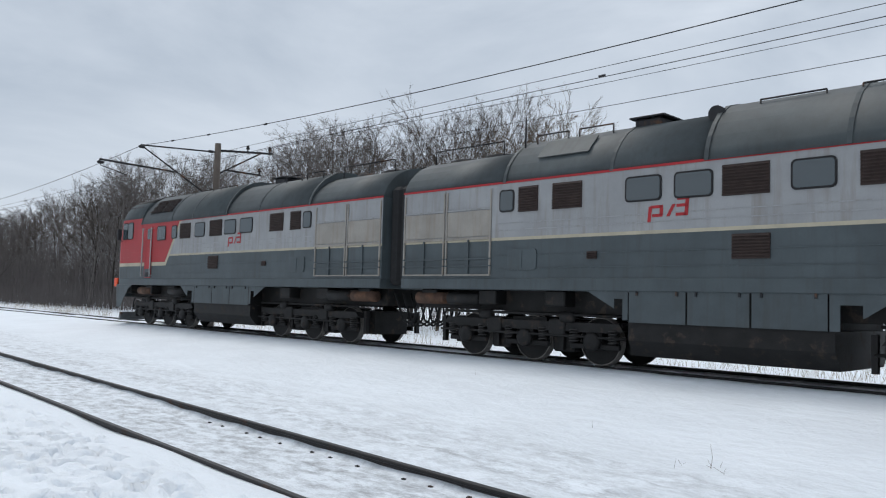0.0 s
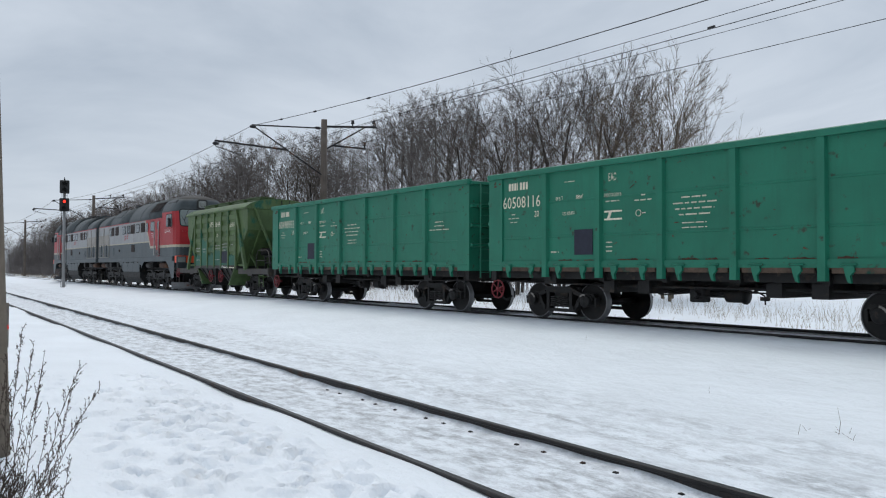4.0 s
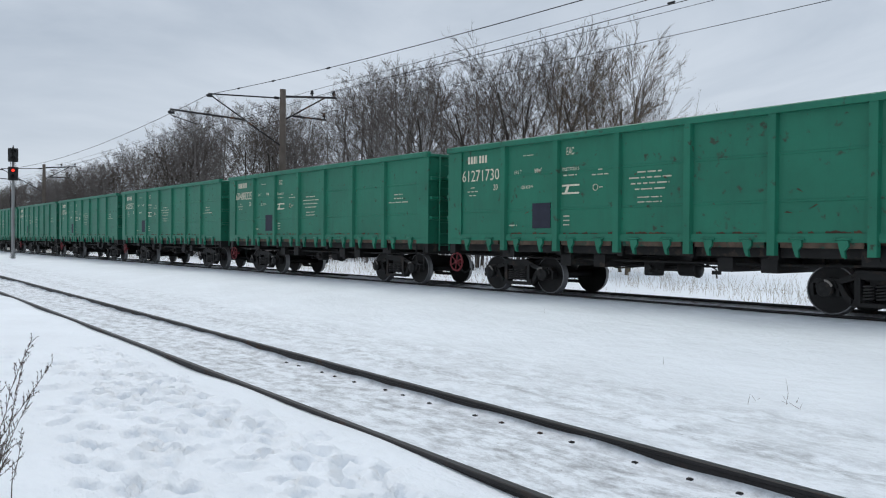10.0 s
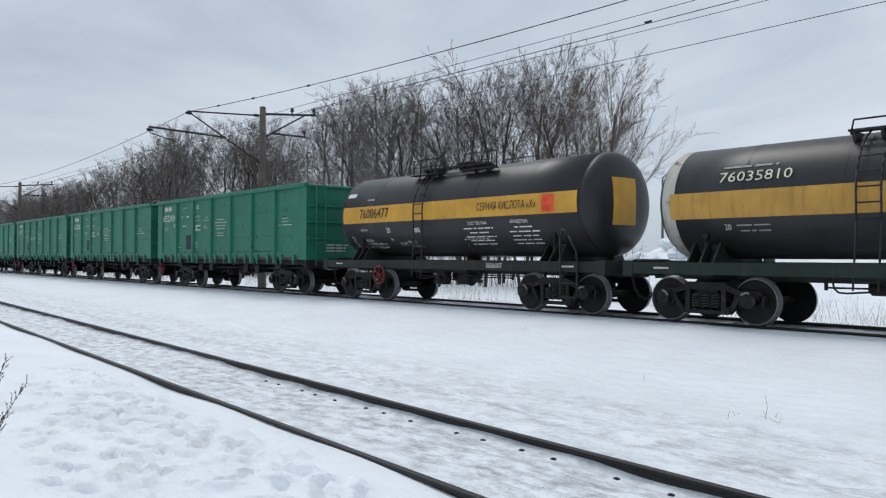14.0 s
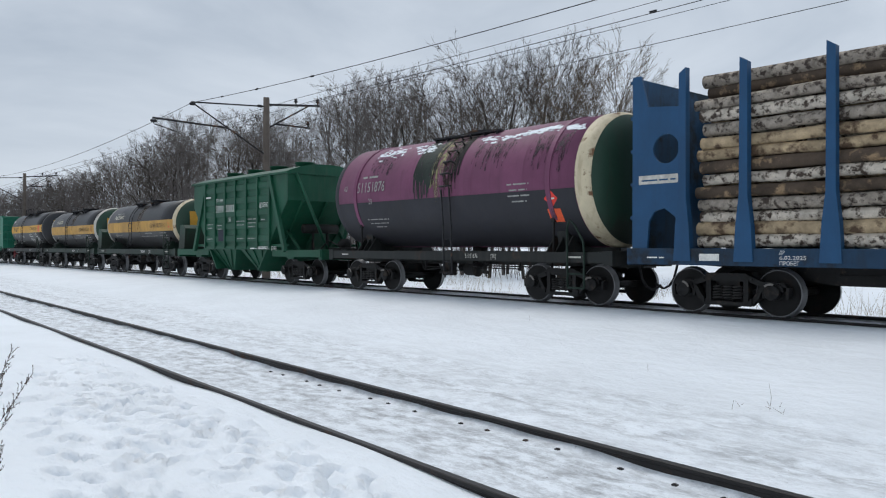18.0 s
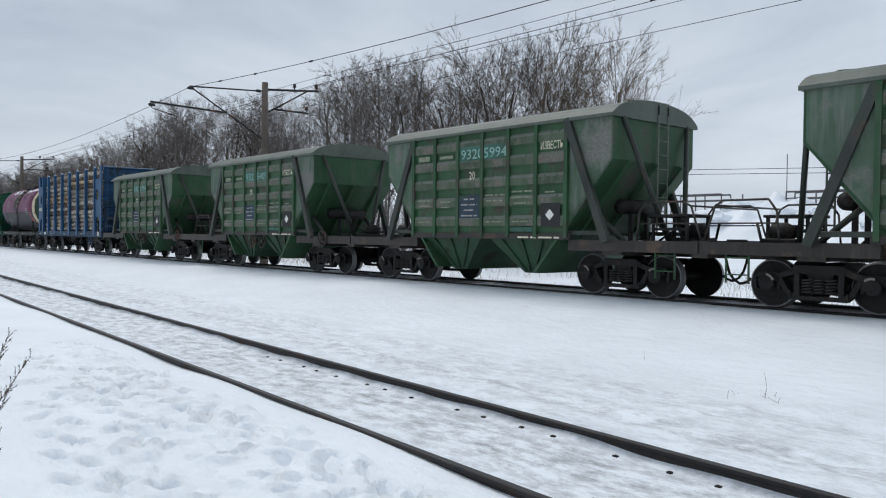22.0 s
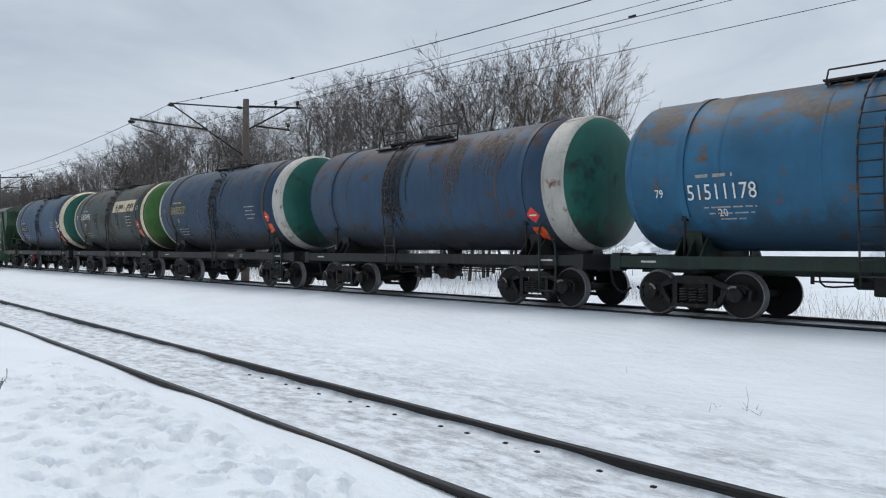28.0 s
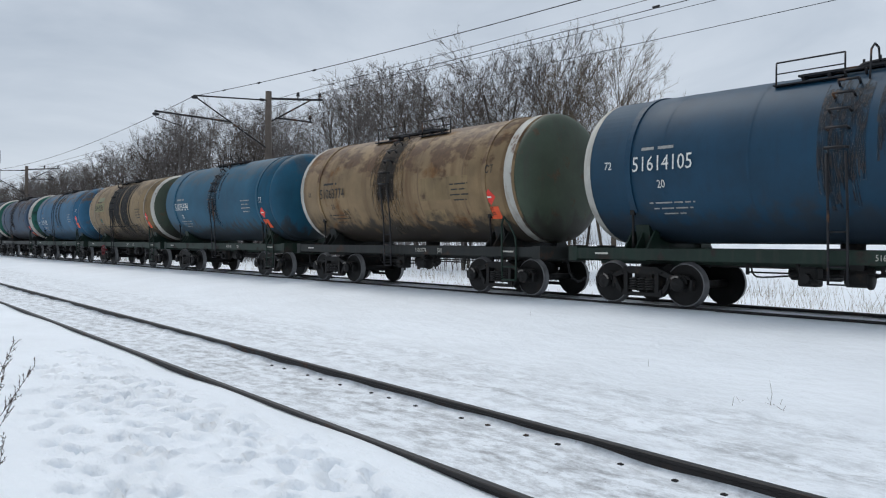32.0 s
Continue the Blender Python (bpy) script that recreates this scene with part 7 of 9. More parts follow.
SOOT = material("sooty_roof", (0.034, 0.033, 0.033), 0.75, 0, 0.4, 1.2, 20, 0.2, streak=0.4, streak_colour=(0.06, 0.062, 0.062))
LENS = material("headlamp_lens", (0.22, 0.235, 0.22), 0.15, 0, 0.1, 8, 50, 0.1)
LOCO_L = -8.92


def round_rect(x0, x1, z0, z1, r, n=4):
    pts = []
    for cx, cz, a in ((x1 - r, z1 - r, 0), (x0 + r, z1 - r, 90), (x0 + r, z0 + r, 180), (x1 - r, z0 + r, 270)):
        for i in range(n + 1):
            t = radians(a + 90 * i / n)
            pts.append((cx + r * math.cos(t), cz + r * math.sin(t)))
    return pts


def loft(bm, levels, mats):
    rings = [[bm.verts.new(p) for p in lv] for lv in levels]
    k = len(rings[0])
    for j, (p, q) in enumerate(zip(rings, rings[1:])):
        for i in range(k):
            bm.faces.new((p[i], p[(i + 1) % k], q[(i + 1) % k], q[i])).material_index = mats[j]
    bm.faces.new(rings[0][::-1])
    bm.faces.new(rings[-1]).material_index = mats[-1]
    bmesh.ops.recalc_face_normals(bm, faces=bm.faces)


def cab_plan(z, inset, back=6.55):
    """Outline of the cab at height z; the front leans back above the sill of the windscreen."""
    f = 9.14 - max(0, min(z, 4.6) - 3.40) * 0.20
    if z > 4.7:
        f -= (z - 4.7) * 0.25 + max(0, z - 4.98) ** 1.5 * 3.0
    w = 1.5 - inset
    side = [(back, -w), (f - 0.52, -w), (f - 0.24, -w + 0.09), (f - 0.10, -w + 0.24), (f, -w * 0.42)]
    return [(x, y, z) for x, y in side + [(x, -y) for x, y in side[::-1]]]


def m_cab(bm):
    zs = [(1.86, 0), (2.38, 0), (2.52, 0), (3.40, 0), (4.36, 0.0)]
    loft(bm, [cab_plan(z, i) for z, i in zs], [0, 1, 2, 2])
    return [LOCO_GREY, LOCO_CREAM, LOCO_RED]


def m_cab_roof(bm):
    zs = [(4.36, 0.0), (4.44, 0.02), (4.58, 0.07), (4.72, 0.14), (4.90, 0.24), (5.06, 0.38), (5.18, 0.56), (5.28, 0.80), (5.34, 1.2)]
    loft(bm, [cab_plan(z, i) for z, i in zs], [0, 0, 0, 0, 0, 1, 1, 1])
    for f in bm.faces:
        f.smooth = abs(f.normal.x) < 0.9
    return [LOCO_ROOF, SOOT]


ROOF_ARC = [(-1.5, 4.10), (-1.46, 4.30), (-1.36, 4.52), (-1.18, 4.76), (-0.95, 4.98), (-0.6, 5.18), (-0.2, 5.28)]


def roof_ring(scale=1.0, drop=0.0):
    arc = ROOF_ARC + [(-y, z) for y, z in ROOF_ARC[::-1]]
    return [(y * scale, z + (z - 4.1) * (scale - 1) - drop * (z - 4.1)) for y, z in arc]


def m_loco_body(bm):
    box(bm, LOCO_L, 6.6, -1.49, 1.49, 1.86, 4.11)
    return LOCO_GREY


def m_loco_roof(bm):
    for f in prism(bm, roof_ring(), "x", -5.42, -0.40)[2:]:
        f.smooth = True
    return LOCO_ROOF


def m_engine_roof(bm):
    """The taller roof over the engine room."""
    for f in prism(bm, roof_ring(1.02, -0.10), "x", -0.40, 6.58)[2:]:
        f.smooth = True
    return LOCO_ROOF


def m_radiator_roof(bm):
    for f in prism(bm, roof_ring(0.985, 0.16), "x", LOCO_L, -5.42)[2:]:
        f.smooth = True
    return LOCO_ROOF


def m_roof_seam(bm, lift):
    prism(bm, roof_ring(1.010 + lift * 0.2, -lift), "x", -0.045, 0.045)
    return LOCO_ROOF


def m_window(bm, w, h):
    prism(bm, round_rect(-w / 2, w / 2, -h / 2, h / 2, 0.09), "y", -0.022, 0.0, 0)
    prism(bm, round_rect(-w / 2 + 0.035, w / 2 - 0.035, -h / 2 + 0.035, h / 2 - 0.035, 0.07), "y", -0.027, -0.004, 1)
    return [RUBBER, GLASS]


def m_grille(bm, w, h):
    box(bm, -w / 2, w / 2, -0.012, 0.0, -h / 2, h / 2)
    n = max(4, int(h / 0.055))
    for i in range(n):
        z = -h / 2 + h * (i + 0.5) / n
        prism(bm, [(-0.012, z - 0.016), (-0.045, z - 0.02), (-0.045, z - 0.012), (-0.012, z + 0.02)], "x", -w / 2, w / 2)
    return GRILLE


def m_loco_wheelset(bm):
    m_wheelset(bm, 0.525, 0.80)
    return [WHEEL_STEEL, WORN_EDGE_GLINT]


def m_loco_bogie(bm):
    for s in (-1, 1):
        prism(bm, [(-2.6, 0.78), (-2.5, 0.92), (2.5, 0.92), (2.6, 0.78), (2.3, 0.72), (-2.3, 0.72)], "y", s * 1.08 - 0.09, s * 1.08 + 0.09)
        for x in (-0.92, 0.92):
            box(bm, x - 0.22, x + 0.22, s * 1.1 - 0.12, s * 1.1 + 0.12, 0.62, 0.98, 0.03)
        for x in (-1.85, 0, 1.85):
            box(bm, x - 0.62, x + 0.62, s * 1.06 - 0.05, s * 1.06 + 0.05, 0.36, 0.48, 0.02)
    box(bm, -0.5, 0.5, -1.0, 1.0, 0.7, 1.0)
    box(bm, -2.7, 2.7, -0.62, 0.62, 0.28, 0.95)
    for x in (-0.92, 0.92):
        box(bm, x - 0.3, x + 0.3, -0.95, 0.95, 0.25, 0.85, 0.05)
    for s in (-1, 1):
        for x in (-2.75, -0.95, 0.95, 2.75):
            box(bm, x - 0.05, x + 0.05, s * 0.98 - 0.06, s * 0.98 + 0.06, 0.3, 0.95)
        line(bm, [(-2.7, s * 1.2, 0.62), (2.7, s * 1.2, 0.62)], 0.03, 6)
        line(bm, [(-2.6, s * 1.16, 1.08), (2.6, s * 1.16, 1.08)], 0.035, 6)
    for x in (-2.45, 2.45):
        box(bm, x - 0.1, x + 0.1, -1.1, 1.1, 0.75, 0.9)
    return GRIME


def m_loco_axlebox(bm):
    lathe(bm, [(-0.08, 0.20), (-0.22, 0.20), (-0.25, 0.15), (-0.26, 0.05), (-0.28, 0.001)], "y", 16)
    box(bm, -0.2, 0.2, -0.14, 0.05, -0.12, 0.22, 0.03)
    return GRIME


def m_loco_spring(bm):
    m_spring(bm)
    for v in bm.verts:
        v.co = Vector((v.co.x * 1.15, v.co.y * 1.15, v.co.z * 1.1))
    return SPRING_STEEL


def m_brake_pot(bm):
    lathe(bm, [(-0.18, 0.06), (-0.16, 0.13), (0.14, 0.13), (0.18, 0.05)], "x", 12)
    return GRIME


def loco_bogie(parent, x, spin):
    b = put("bogie", shared("loco_bogie", m_loco_bogie), parent, "black three-axle motor bogie", Matrix.Translation((x, 0, 0)))
    for a in (-1.85, 0.0, 1.85):
        ws = put("wheelset", shared("loco_wheelset", m_loco_wheelset), b, "steel driving wheelset", Matrix.Translation((a, 0, 0.525)))
        WHEELSETS.setdefault((a, 0.525, spin), []).append(ws)
        for s in (-1, 1):
            put("axle_box", shared("loco_axlebox", m_loco_axlebox), b, m=pose(a, s * 1.0, 0.525, 0, 0, 0 if s < 0 else 180))
            for k in (-0.5, 0.5):
                put("spring", shared("loco_spring", m_loco_spring), b, m=pose(a + k, s * 1.12, 0.46))
    for s in (-1, 1):
        for a in (-1.2, 1.2):
            put("brake_cylinder", shared("loco_brake_pot", m_brake_pot), b, m=pose(a, s * 1.14, 1.02))
    return b


def loco(lead):
    w = empty("diesel_locomotive", "grey, white and red diesel locomotive section with a red cab", "locomotive", "locomotive sections")
    put("body", shared("loco_body", m_loco_body), w)
    put("cab", shared("cab", m_cab), w, "red cab with a cream and grey band")
    put("cab_roof", shared("cab_roof", m_cab_roof), w)
    bm = bmesh.new()
    prism(bm, round_rect(-4.6, -3.2, -0.30, 0.30, 0.04), "y", -0.02, 0.0)
    roof_hatch = part("roof_hatch", bm, LOCO_ROOF, w, "flush roof hatch")
    roof_hatch.matrix_local = pose(0, -1.12, 4.84, -43, 0, 0)
    put("roof", shared("loco_roof", m_loco_roof), w, "dark grey rounded roof")
    put("engine_roof", shared("engine_roof", m_engine_roof), w)
    put("radiator_roof", shared("radiator_roof", m_radiator_roof), w)
    for x in (-5.42, -2.50, -0.40, 2.12, 3.85, 6.56):
        put("roof_seam", shared("roof_seam", m_roof_seam, 0.10 if x > -0.5 else 0.0), w, m=Matrix.Translation((x, 0, 0)))
    bm = bmesh.new()
    box(bm, LOCO_L, 8.6, -1.53, 1.53, 1.60, 1.87, 0.02)
    part("sole_bar", bm, LOCO_GREY, w)
    for s in (-1, 1):
        m = pose(0, 0, 0) if s < 0 else Matrix.Diagonal((1, -1, 1, 1))

        def side(name, pts, mat, off, label=""):
            bm_s = bmesh.new()
            prism(bm_s, pts, "y", s * (1.49 + off), s * 1.485)
            part(name, bm_s, mat, w, label)

        side("white_side", [(LOCO_L + 0.02, 2.82), (3.92, 2.82), (3.05, 4.09), (LOCO_L + 0.02, 4.09)], LOCO_WHITE, 0.006, "light grey upper side")
        side("cream_line", [(LOCO_L + 0.02, 2.75), (4.06, 2.75), (4.0, 2.82), (LOCO_L + 0.02, 2.82)], LOCO_CREAM, 0.007)
        side("cream_slant", [(3.05, 4.09), (3.20, 4.09), (4.32, 2.52), (6.58, 2.52), (6.58, 2.38), (4.24, 2.38)], LOCO_CREAM, 0.005)
        side("red_side", [(3.22, 4.09), (6.58, 4.09), (6.58, 2.53), (4.33, 2.53)], LOCO_RED, 0.006, "red side by the cab")
        side("red_line", [(LOCO_L, 4.08), (6.5, 4.08), (6.5, 4.13), (LOCO_L, 4.13)], LOCO_RED, 0.020)
        for z in (2.76, 2.96, 3.12):
            side("swage_line", [(4.5, z), (5.22, z), (5.22, z + 0.02), (4.5, z + 0.02)], LOCO_RED, 0.012)
            side("swage_line", [(6.3, z), (8.5, z), (8.5, z + 0.02), (6.3, z + 0.02)], LOCO_RED, 0.022)
        for z in (2.98, 3.14, 2.10, 2.40):
            side("swage_line", [(-5.6, z), (3.3 if z > 2.9 else 3.9, z), (3.3 if z > 2.9 else 3.9, z + 0.022), (-5.6, z + 0.022)], LOCO_GREY if z < 2.9 else LOCO_WHITE, 0.012)
        mm = pose(0, -1.497, 0) if s < 0 else pose(0, 1.497, 0, 0, 0, 180)
        e = 1 if s < 0 else -1

        def fix(name, mesh, x, z, label=""):
            put(name, mesh, w, label, mm @ Matrix.Translation((e * x, 0, z)))

        for x, wd, h in ((-5.33, 0.44, 0.52), (-1.75, 0.82, 0.52), (-0.67, 0.80, 0.52), (1.54, 0.76, 0.54), (3.60, 0.44, 0.52), (4.72, 0.76, 0.58)):
            fix("window", shared("loco_window", m_window, wd, h), x, 3.67, "dark rounded side window")
        for x, wd in ((-4.70, 0.56), (-3.62, 0.78), (0.35, 0.88), (2.70, 0.84)):
            fix("grille", shared("loco_grille", m_grille, wd, 0.58), x, 3.68, "dark brown louvred grille")
        fix("grille", shared("loco_grille", m_grille, 0.70, 0.46), 0.45, 2.45, "brown lower grille")
        fix("vent", shared("loco_grille", m_grille, 0.24, 0.16), -2.95, 2.36)
        fix("hatch", shared("loco_hatch", lambda b: (prism(b, round_rect(-0.42, 0.42, -0.24, 0.24, 0.08), "y", -0.02, 0.0), box(b, -0.015, 0.015, -0.03, 0.0, -0.2, 0.2), LOCO_GREY)[-1]), -4.85, 2.30)
        # door with window and two grab rails
        side("door", round_rect(5.53, 6.13, 1.90, 3.98, 0.10), LOCO_RED, 0.03, "red side door")
        fix("door_window", shared("loco_window", m_window, 0.36, 0.50), 5.83, 3.68)
        side("door_kick_plate", round_rect(5.57, 6.09, 1.92, 2.26, 0.05), LOCO_GREY, 0.036, "grey kick plate")
        side("foot_step", round_rect(5.69, 5.97, 1.94, 2.12, 0.05), IRON_DARK, 0.044)
        for x in (5.42, 6.24):
            bm = bmesh.new()
            tube(bm, (x, s * 1.60, 1.95), (x, s * 1.60, 3.92), 0.03, seg=8)
            for z in (2.0, 3.9):
                tube(bm, (x, s * 1.48, z), (x, s * 1.60, z), 0.015, seg=6)
            part("grab_rail", bm, GRAB_STEEL, w, "bright steel grab rail")
        # cab side window, two panes, and mirror
        fix("cab_window", shared("loco_window", m_window, 0.54, 0.72), 7.68, 3.88)
        fix("cab_window", shared("loco_window", m_window, 0.48, 0.72), 8.20, 3.88)
        bm = bmesh.new()
        box(bm, 8.42, 8.54, s * 1.66 - 0.08, s * 1.66 + 0.08, 3.50, 3.98, 0.02)
        tube(bm, (8.48, s * 1.45, 3.42), (8.48, s * 1.66, 3.55), 0.02, seg=6)
        part("mirror", bm, IRON_DARK, w, "black side mirror")
        # radiator panels near the joint
        for a, b in ((LOCO_L + 0.06, -7.36), (-7.30, -5.80)):
            side("radiator_panel", [(a + 0.05, 2.88), (b - 0.05, 2.88), (b - 0.05, 3.50), (a + 0.05, 3.50)], LOCO_PANEL, 0.024, "stained radiator shutter panel")
            side("panel_frame", [(a, 2.80), (b, 2.80), (b, 2.86), (a, 2.86)], LOCO_PANEL, 0.04)
            side("panel_frame", [(a, 3.52), (b, 3.52), (b, 3.56), (a, 3.56)], LOCO_WHITE, 0.03)
            for x in (a, (a + b) / 2, b - 0.04):
                side("panel_bar", [(x, 1.95), (x + 0.04, 1.95), (x + 0.04, 2.8), (x, 2.8)], LOCO_PANEL if x != (a + b) / 2 else LOCO_GREY, 0.04)
            for x in (a, b - 0.04):
                side("panel_bar", [(x, 2.8), (x + 0.04, 2.8), (x + 0.04, 4.0), (x, 4.0)], LOCO_PANEL, 0.035)
            for z in (1.93, 2.15, 2.32):
                side("panel_rail", [(a, z), (b, z), (b, z + 0.035), (a, z + 0.035)], LOCO_PANEL if z < 2 else LOCO_GREY, 0.045)
        # boxes between the bogies
        for a, b in ((-2.05, -0.82), (-0.78, 0.42), (0.46, 1.75)):
            side("battery_box", [(a, 0.98), (b, 0.98), (b, 1.60), (a, 1.60)], LOCO_GREY, 0.0, "grey battery box cover")
            for x in (a + 0.18, b - 0.18):
                side("hinge", [(x - 0.02, 1.52), (x + 0.02, 1.52), (x + 0.02, 1.66), (x - 0.02, 1.66)], IRON_DARK, 0.03)
        side("gusset", [(-3.1, 1.62), (-2.08, 1.62), (-2.08, 1.02), (-2.2, 1.02), (-2.2, 1.45), (-2.4, 1.45), (-2.4, 1.25)], LOCO_GREY, 0.0)
        side("gusset", [(1.78, 1.62), (2.95, 1.62), (2.3, 1.2), (2.3, 1.42), (1.95, 1.42), (1.95, 0.98), (1.78, 0.98)], LOCO_GREY, 0.0)
        side("cab_skirt", [(7.30, 1.62), (8.92, 1.62), (8.80, 0.66), (8.45, 0.66), (7.72, 1.42)], LOCO_GREY, 0.0, "grey skirt below the cab")
        for x in (-7.9, -6.9, 3.6, 6.4):
            bm = bmesh.new()
            lathe(bm, [(-0.6, 0.05), (-0.57, 0.16), (0.57, 0.16), (0.6, 0.05)], "x", 14, (x, s * 1.25, 1.38))
            part("air_reservoir", bm, RUSTY if x in (6.4, -7.9) else GRIME, w)
    bm = bmesh.new()
    prism(bm, [(-1.42, 0.98), (1.42, 0.98), (1.42, 0.62), (1.15, 0.30), (-1.15, 0.30), (-1.42, 0.62)], "x", -2.1, 1.85)
    part("fuel_tank", bm, GRIME, w, "black fuel tank")
    bm = bmesh.new()
    box(bm, -2.05, 1.75, -1.46, 1.46, 0.97, 1.61)
    part("box_frame", bm, GRIME, w)
    bm = bmesh.new()
    box(bm, -8.6, 8.5, -0.95, 0.95, 1.12, 1.62)
    part("underframe", bm, GRIME, w, "black underframe with pipes")
    for k in range(9):
        x = -8.3 + 2.0 * k
        if -2.4 < x < 2.1:
            continue
        bm = bmesh.new()
        box(bm, x, x + 0.55, -1.35, 1.35, 1.25, 1.6, 0.03)
        part("equipment_case", bm, GRIME, w)
    for x in (-4.98, 5.08):
        loco_bogie(w, x, -1 if lead else 1)
    # cab front
    def glass_point(y, z, out):
        return (9.14 - (z - 3.4) * 0.20 + out - 0.20 * max(0, abs(y) - 0.63), y, z)

    for s in (-1, 1):
        for name, mat, grow, out, lab in (("windscreen_frame", RUBBER, 0.05, 0.045, "black rubber windscreen seal"), ("windscreen", PANE, 0.0, 0.058, "sloping windscreen pane")):
            bm = bmesh.new()
            pts = round_rect(0.10 - grow, 1.20 + grow, 3.56 - grow, 4.44 + grow, 0.13 + grow, 5)
            rim = [bm.verts.new(glass_point(s * y, z, out)) for y, z in pts]
            mid = bm.verts.new(glass_point(s * 0.65, 4.00, out))
            low = [bm.verts.new(glass_point(s * y, z, -0.06)) for y, z in pts]
            k = len(rim)
            for i in range(k):
                bm.faces.new((rim[i], rim[(i + 1) % k], mid))
                bm.faces.new((rim[i], low[i], low[(i + 1) % k], rim[(i + 1) % k]))
            bmesh.ops.recalc_face_normals(bm, faces=bm.faces)
            part(name, bm, mat, w, lab)
    for y in (-0.75, 0.65):
        bm = bmesh.new()
        line(bm, [(9.0, y, 4.52), (9.14, y - 0.3, 3.82)], 0.014)
        line(bm, [(9.09, y - 0.45, 4.1), (9.19, y - 0.2, 3.6)], 0.012)
        part("wiper", bm, IRON_DARK, w)
    bm = bmesh.new()
    prism(bm, round_rect(-0.27, 0.27, 4.50, 5.02, 0.12), "x", 8.0, 8.93)
    prism(bm, round_rect(-0.29, 0.29, 4.49, 5.04, 0.13), "x", 8.91, 8.98)
    part("headlamp_housing", bm, SOOT, w, "sooty black headlamp box")
    bm = bmesh.new()
    prism(bm, round_rect(-0.21, 0.21, 4.57, 4.97, 0.10), "x", 8.97, 8.995)
    lathe(bm, [(8.995, 0.15), (9.015, 0.11), (9.02, 0.01)], "x", 20, (0, 0, 4.77))
    part("headlamp", bm, LENS, w, "large round headlamp")
    for s in (-1, 1):
        bm = bmesh.new()
        box(bm, 8.9, 9.3, s * 1.22 - 0.25, s * 1.22 + 0.25, 1.50, 1.86, 0.03)
        part("lamp_box", bm, LOCO_GREY, w)
        bm = bmesh.new()
        box(bm, 9.3, 9.315, s * 1.22 - 0.2, s * 1.22 + 0.2, 1.55, 1.81)
        part("buffer_lamp", bm, LENS, w, "square buffer lamp")
        bm = bmesh.new()
        line(bm, [(9.15, s * 0.2, 3.22), (9.15, s * 1.15, 3.24)], 0.018)
        part("hand_rail", bm, LOCO_RED, w)
    bm = bmesh.new()
    box(bm, 8.9, 9.21, -1.48, 1.48, 1.52, 1.90, 0.02)
    part("buffer_beam", bm, LOCO_ORANGE, w, "orange-red buffer beam")
    bm = bmesh.new()
    box(bm, 9.215, 9.225, -0.12, 0.12, 1.62, 1.78)
    part("beam_opening", bm, IRON_DARK, w)
    bm = bmesh.new()
    prism(bm, [(8.65, 1.5), (9.15, 1.5), (9.05, 1.1), (8.65, 1.1)], "y", -1.35, 1.35)
    part("front_skirt", bm, LOCO_GREY, w)
    bm = bmesh.new()
    loft(bm, [[(8.4 + k, -1.5, z), (8.9 + k, -0.75, z), (9.2 + k, 0.0, z), (8.9 + k, 0.75, z), (8.4 + k, 1.5, z), (8.33 + k, 1.46, z), (9.11 + k, 0.0, z), (8.33 + k, -1.46, z)]
              for z, k in ((0.10, 0.16), (0.22, 0.06), (0.44, 0.0))], [0, 0])
    part("snow_plough", bm, PLOUGH, w, "pale grey pointed snow plough")
    for y in (-0.55, 0.5):
        bm = bmesh.new()
        line(bm, [(9.15, y, 1.15), (9.4, y, 0.85), (9.5, y * 0.9, 0.55), (9.55, y * 0.8, 0.75)], 0.03)
        part("brake_hose", bm, RUBBER, w, "black rubber brake hose")
    bm = bmesh.new()
    box(bm, 9.11, 9.125, -0.28, 0.28, 2.0, 2.2)
    part("number_plate", bm, IRON_DARK, w, "small dark plate")
    bm = bmesh.new()
    for i in range(4):
        box(bm, 9.128, 9.13, -0.24 + 0.125 * i, -0.15 + 0.125 * i, 2.05, 2.15)
    part("plate_marks", bm, WHITE_LETTER, w)
    bm = bmesh.new()
    for i in range(5):
        box(bm, 9.105, 9.13, -0.18, 0.18, 2.52 + 0.07 * i, 2.56 + 0.07 * i)
    part("front_vent", bm, GRILLE, w)
    for z, x in ((2.33, 9.15), (1.96, 9.15)):
        bm = bmesh.new()
        box(bm, 9.05, 9.21, -1.1, 1.1, z - 0.02, z + 0.015)
        part("step_ledge", bm, LOCO_GREY, w)
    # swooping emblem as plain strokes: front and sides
    def emblem(place, sx, mat):
        for pts in (((0, 0), (0.10, 0), (0.14, 0.42), (0.04, 0.42)), ((0.10, 0.36), (0.42, 0.36), (0.42, 0.44), (0.10, 0.44)), ((0.36, 0.18), (0.46, 0.18), (0.46, 0.44), (0.36, 0.44)),
                    ((0.14, 0.13), (0.44, 0.13), (0.46, 0.21), (0.14, 0.21)), ((0.55, 0.13), (0.65, 0.13), (0.82, 0.44), (0.72, 0.44)),
                    ((0.82, 0.13), (1.12, 0.13), (1.14, 0.21), (0.82, 0.21)), ((1.06, 0.13), (1.16, 0.13), (1.20, 0.60), (1.10, 0.60)), ((0.86, 0.54), (1.2, 0.54), (1.2, 0.62), (0.86, 0.62)), ((0.84, 0.36), (1.16, 0.36), (1.16, 0.44), (0.84, 0.44))):
            bm_e = bmesh.new()
            bm_e.faces.new([bm_e.verts.new(place(u * sx, v * sx)) for u, v in pts])
            part("emblem_stroke", bm_e, mat, w)

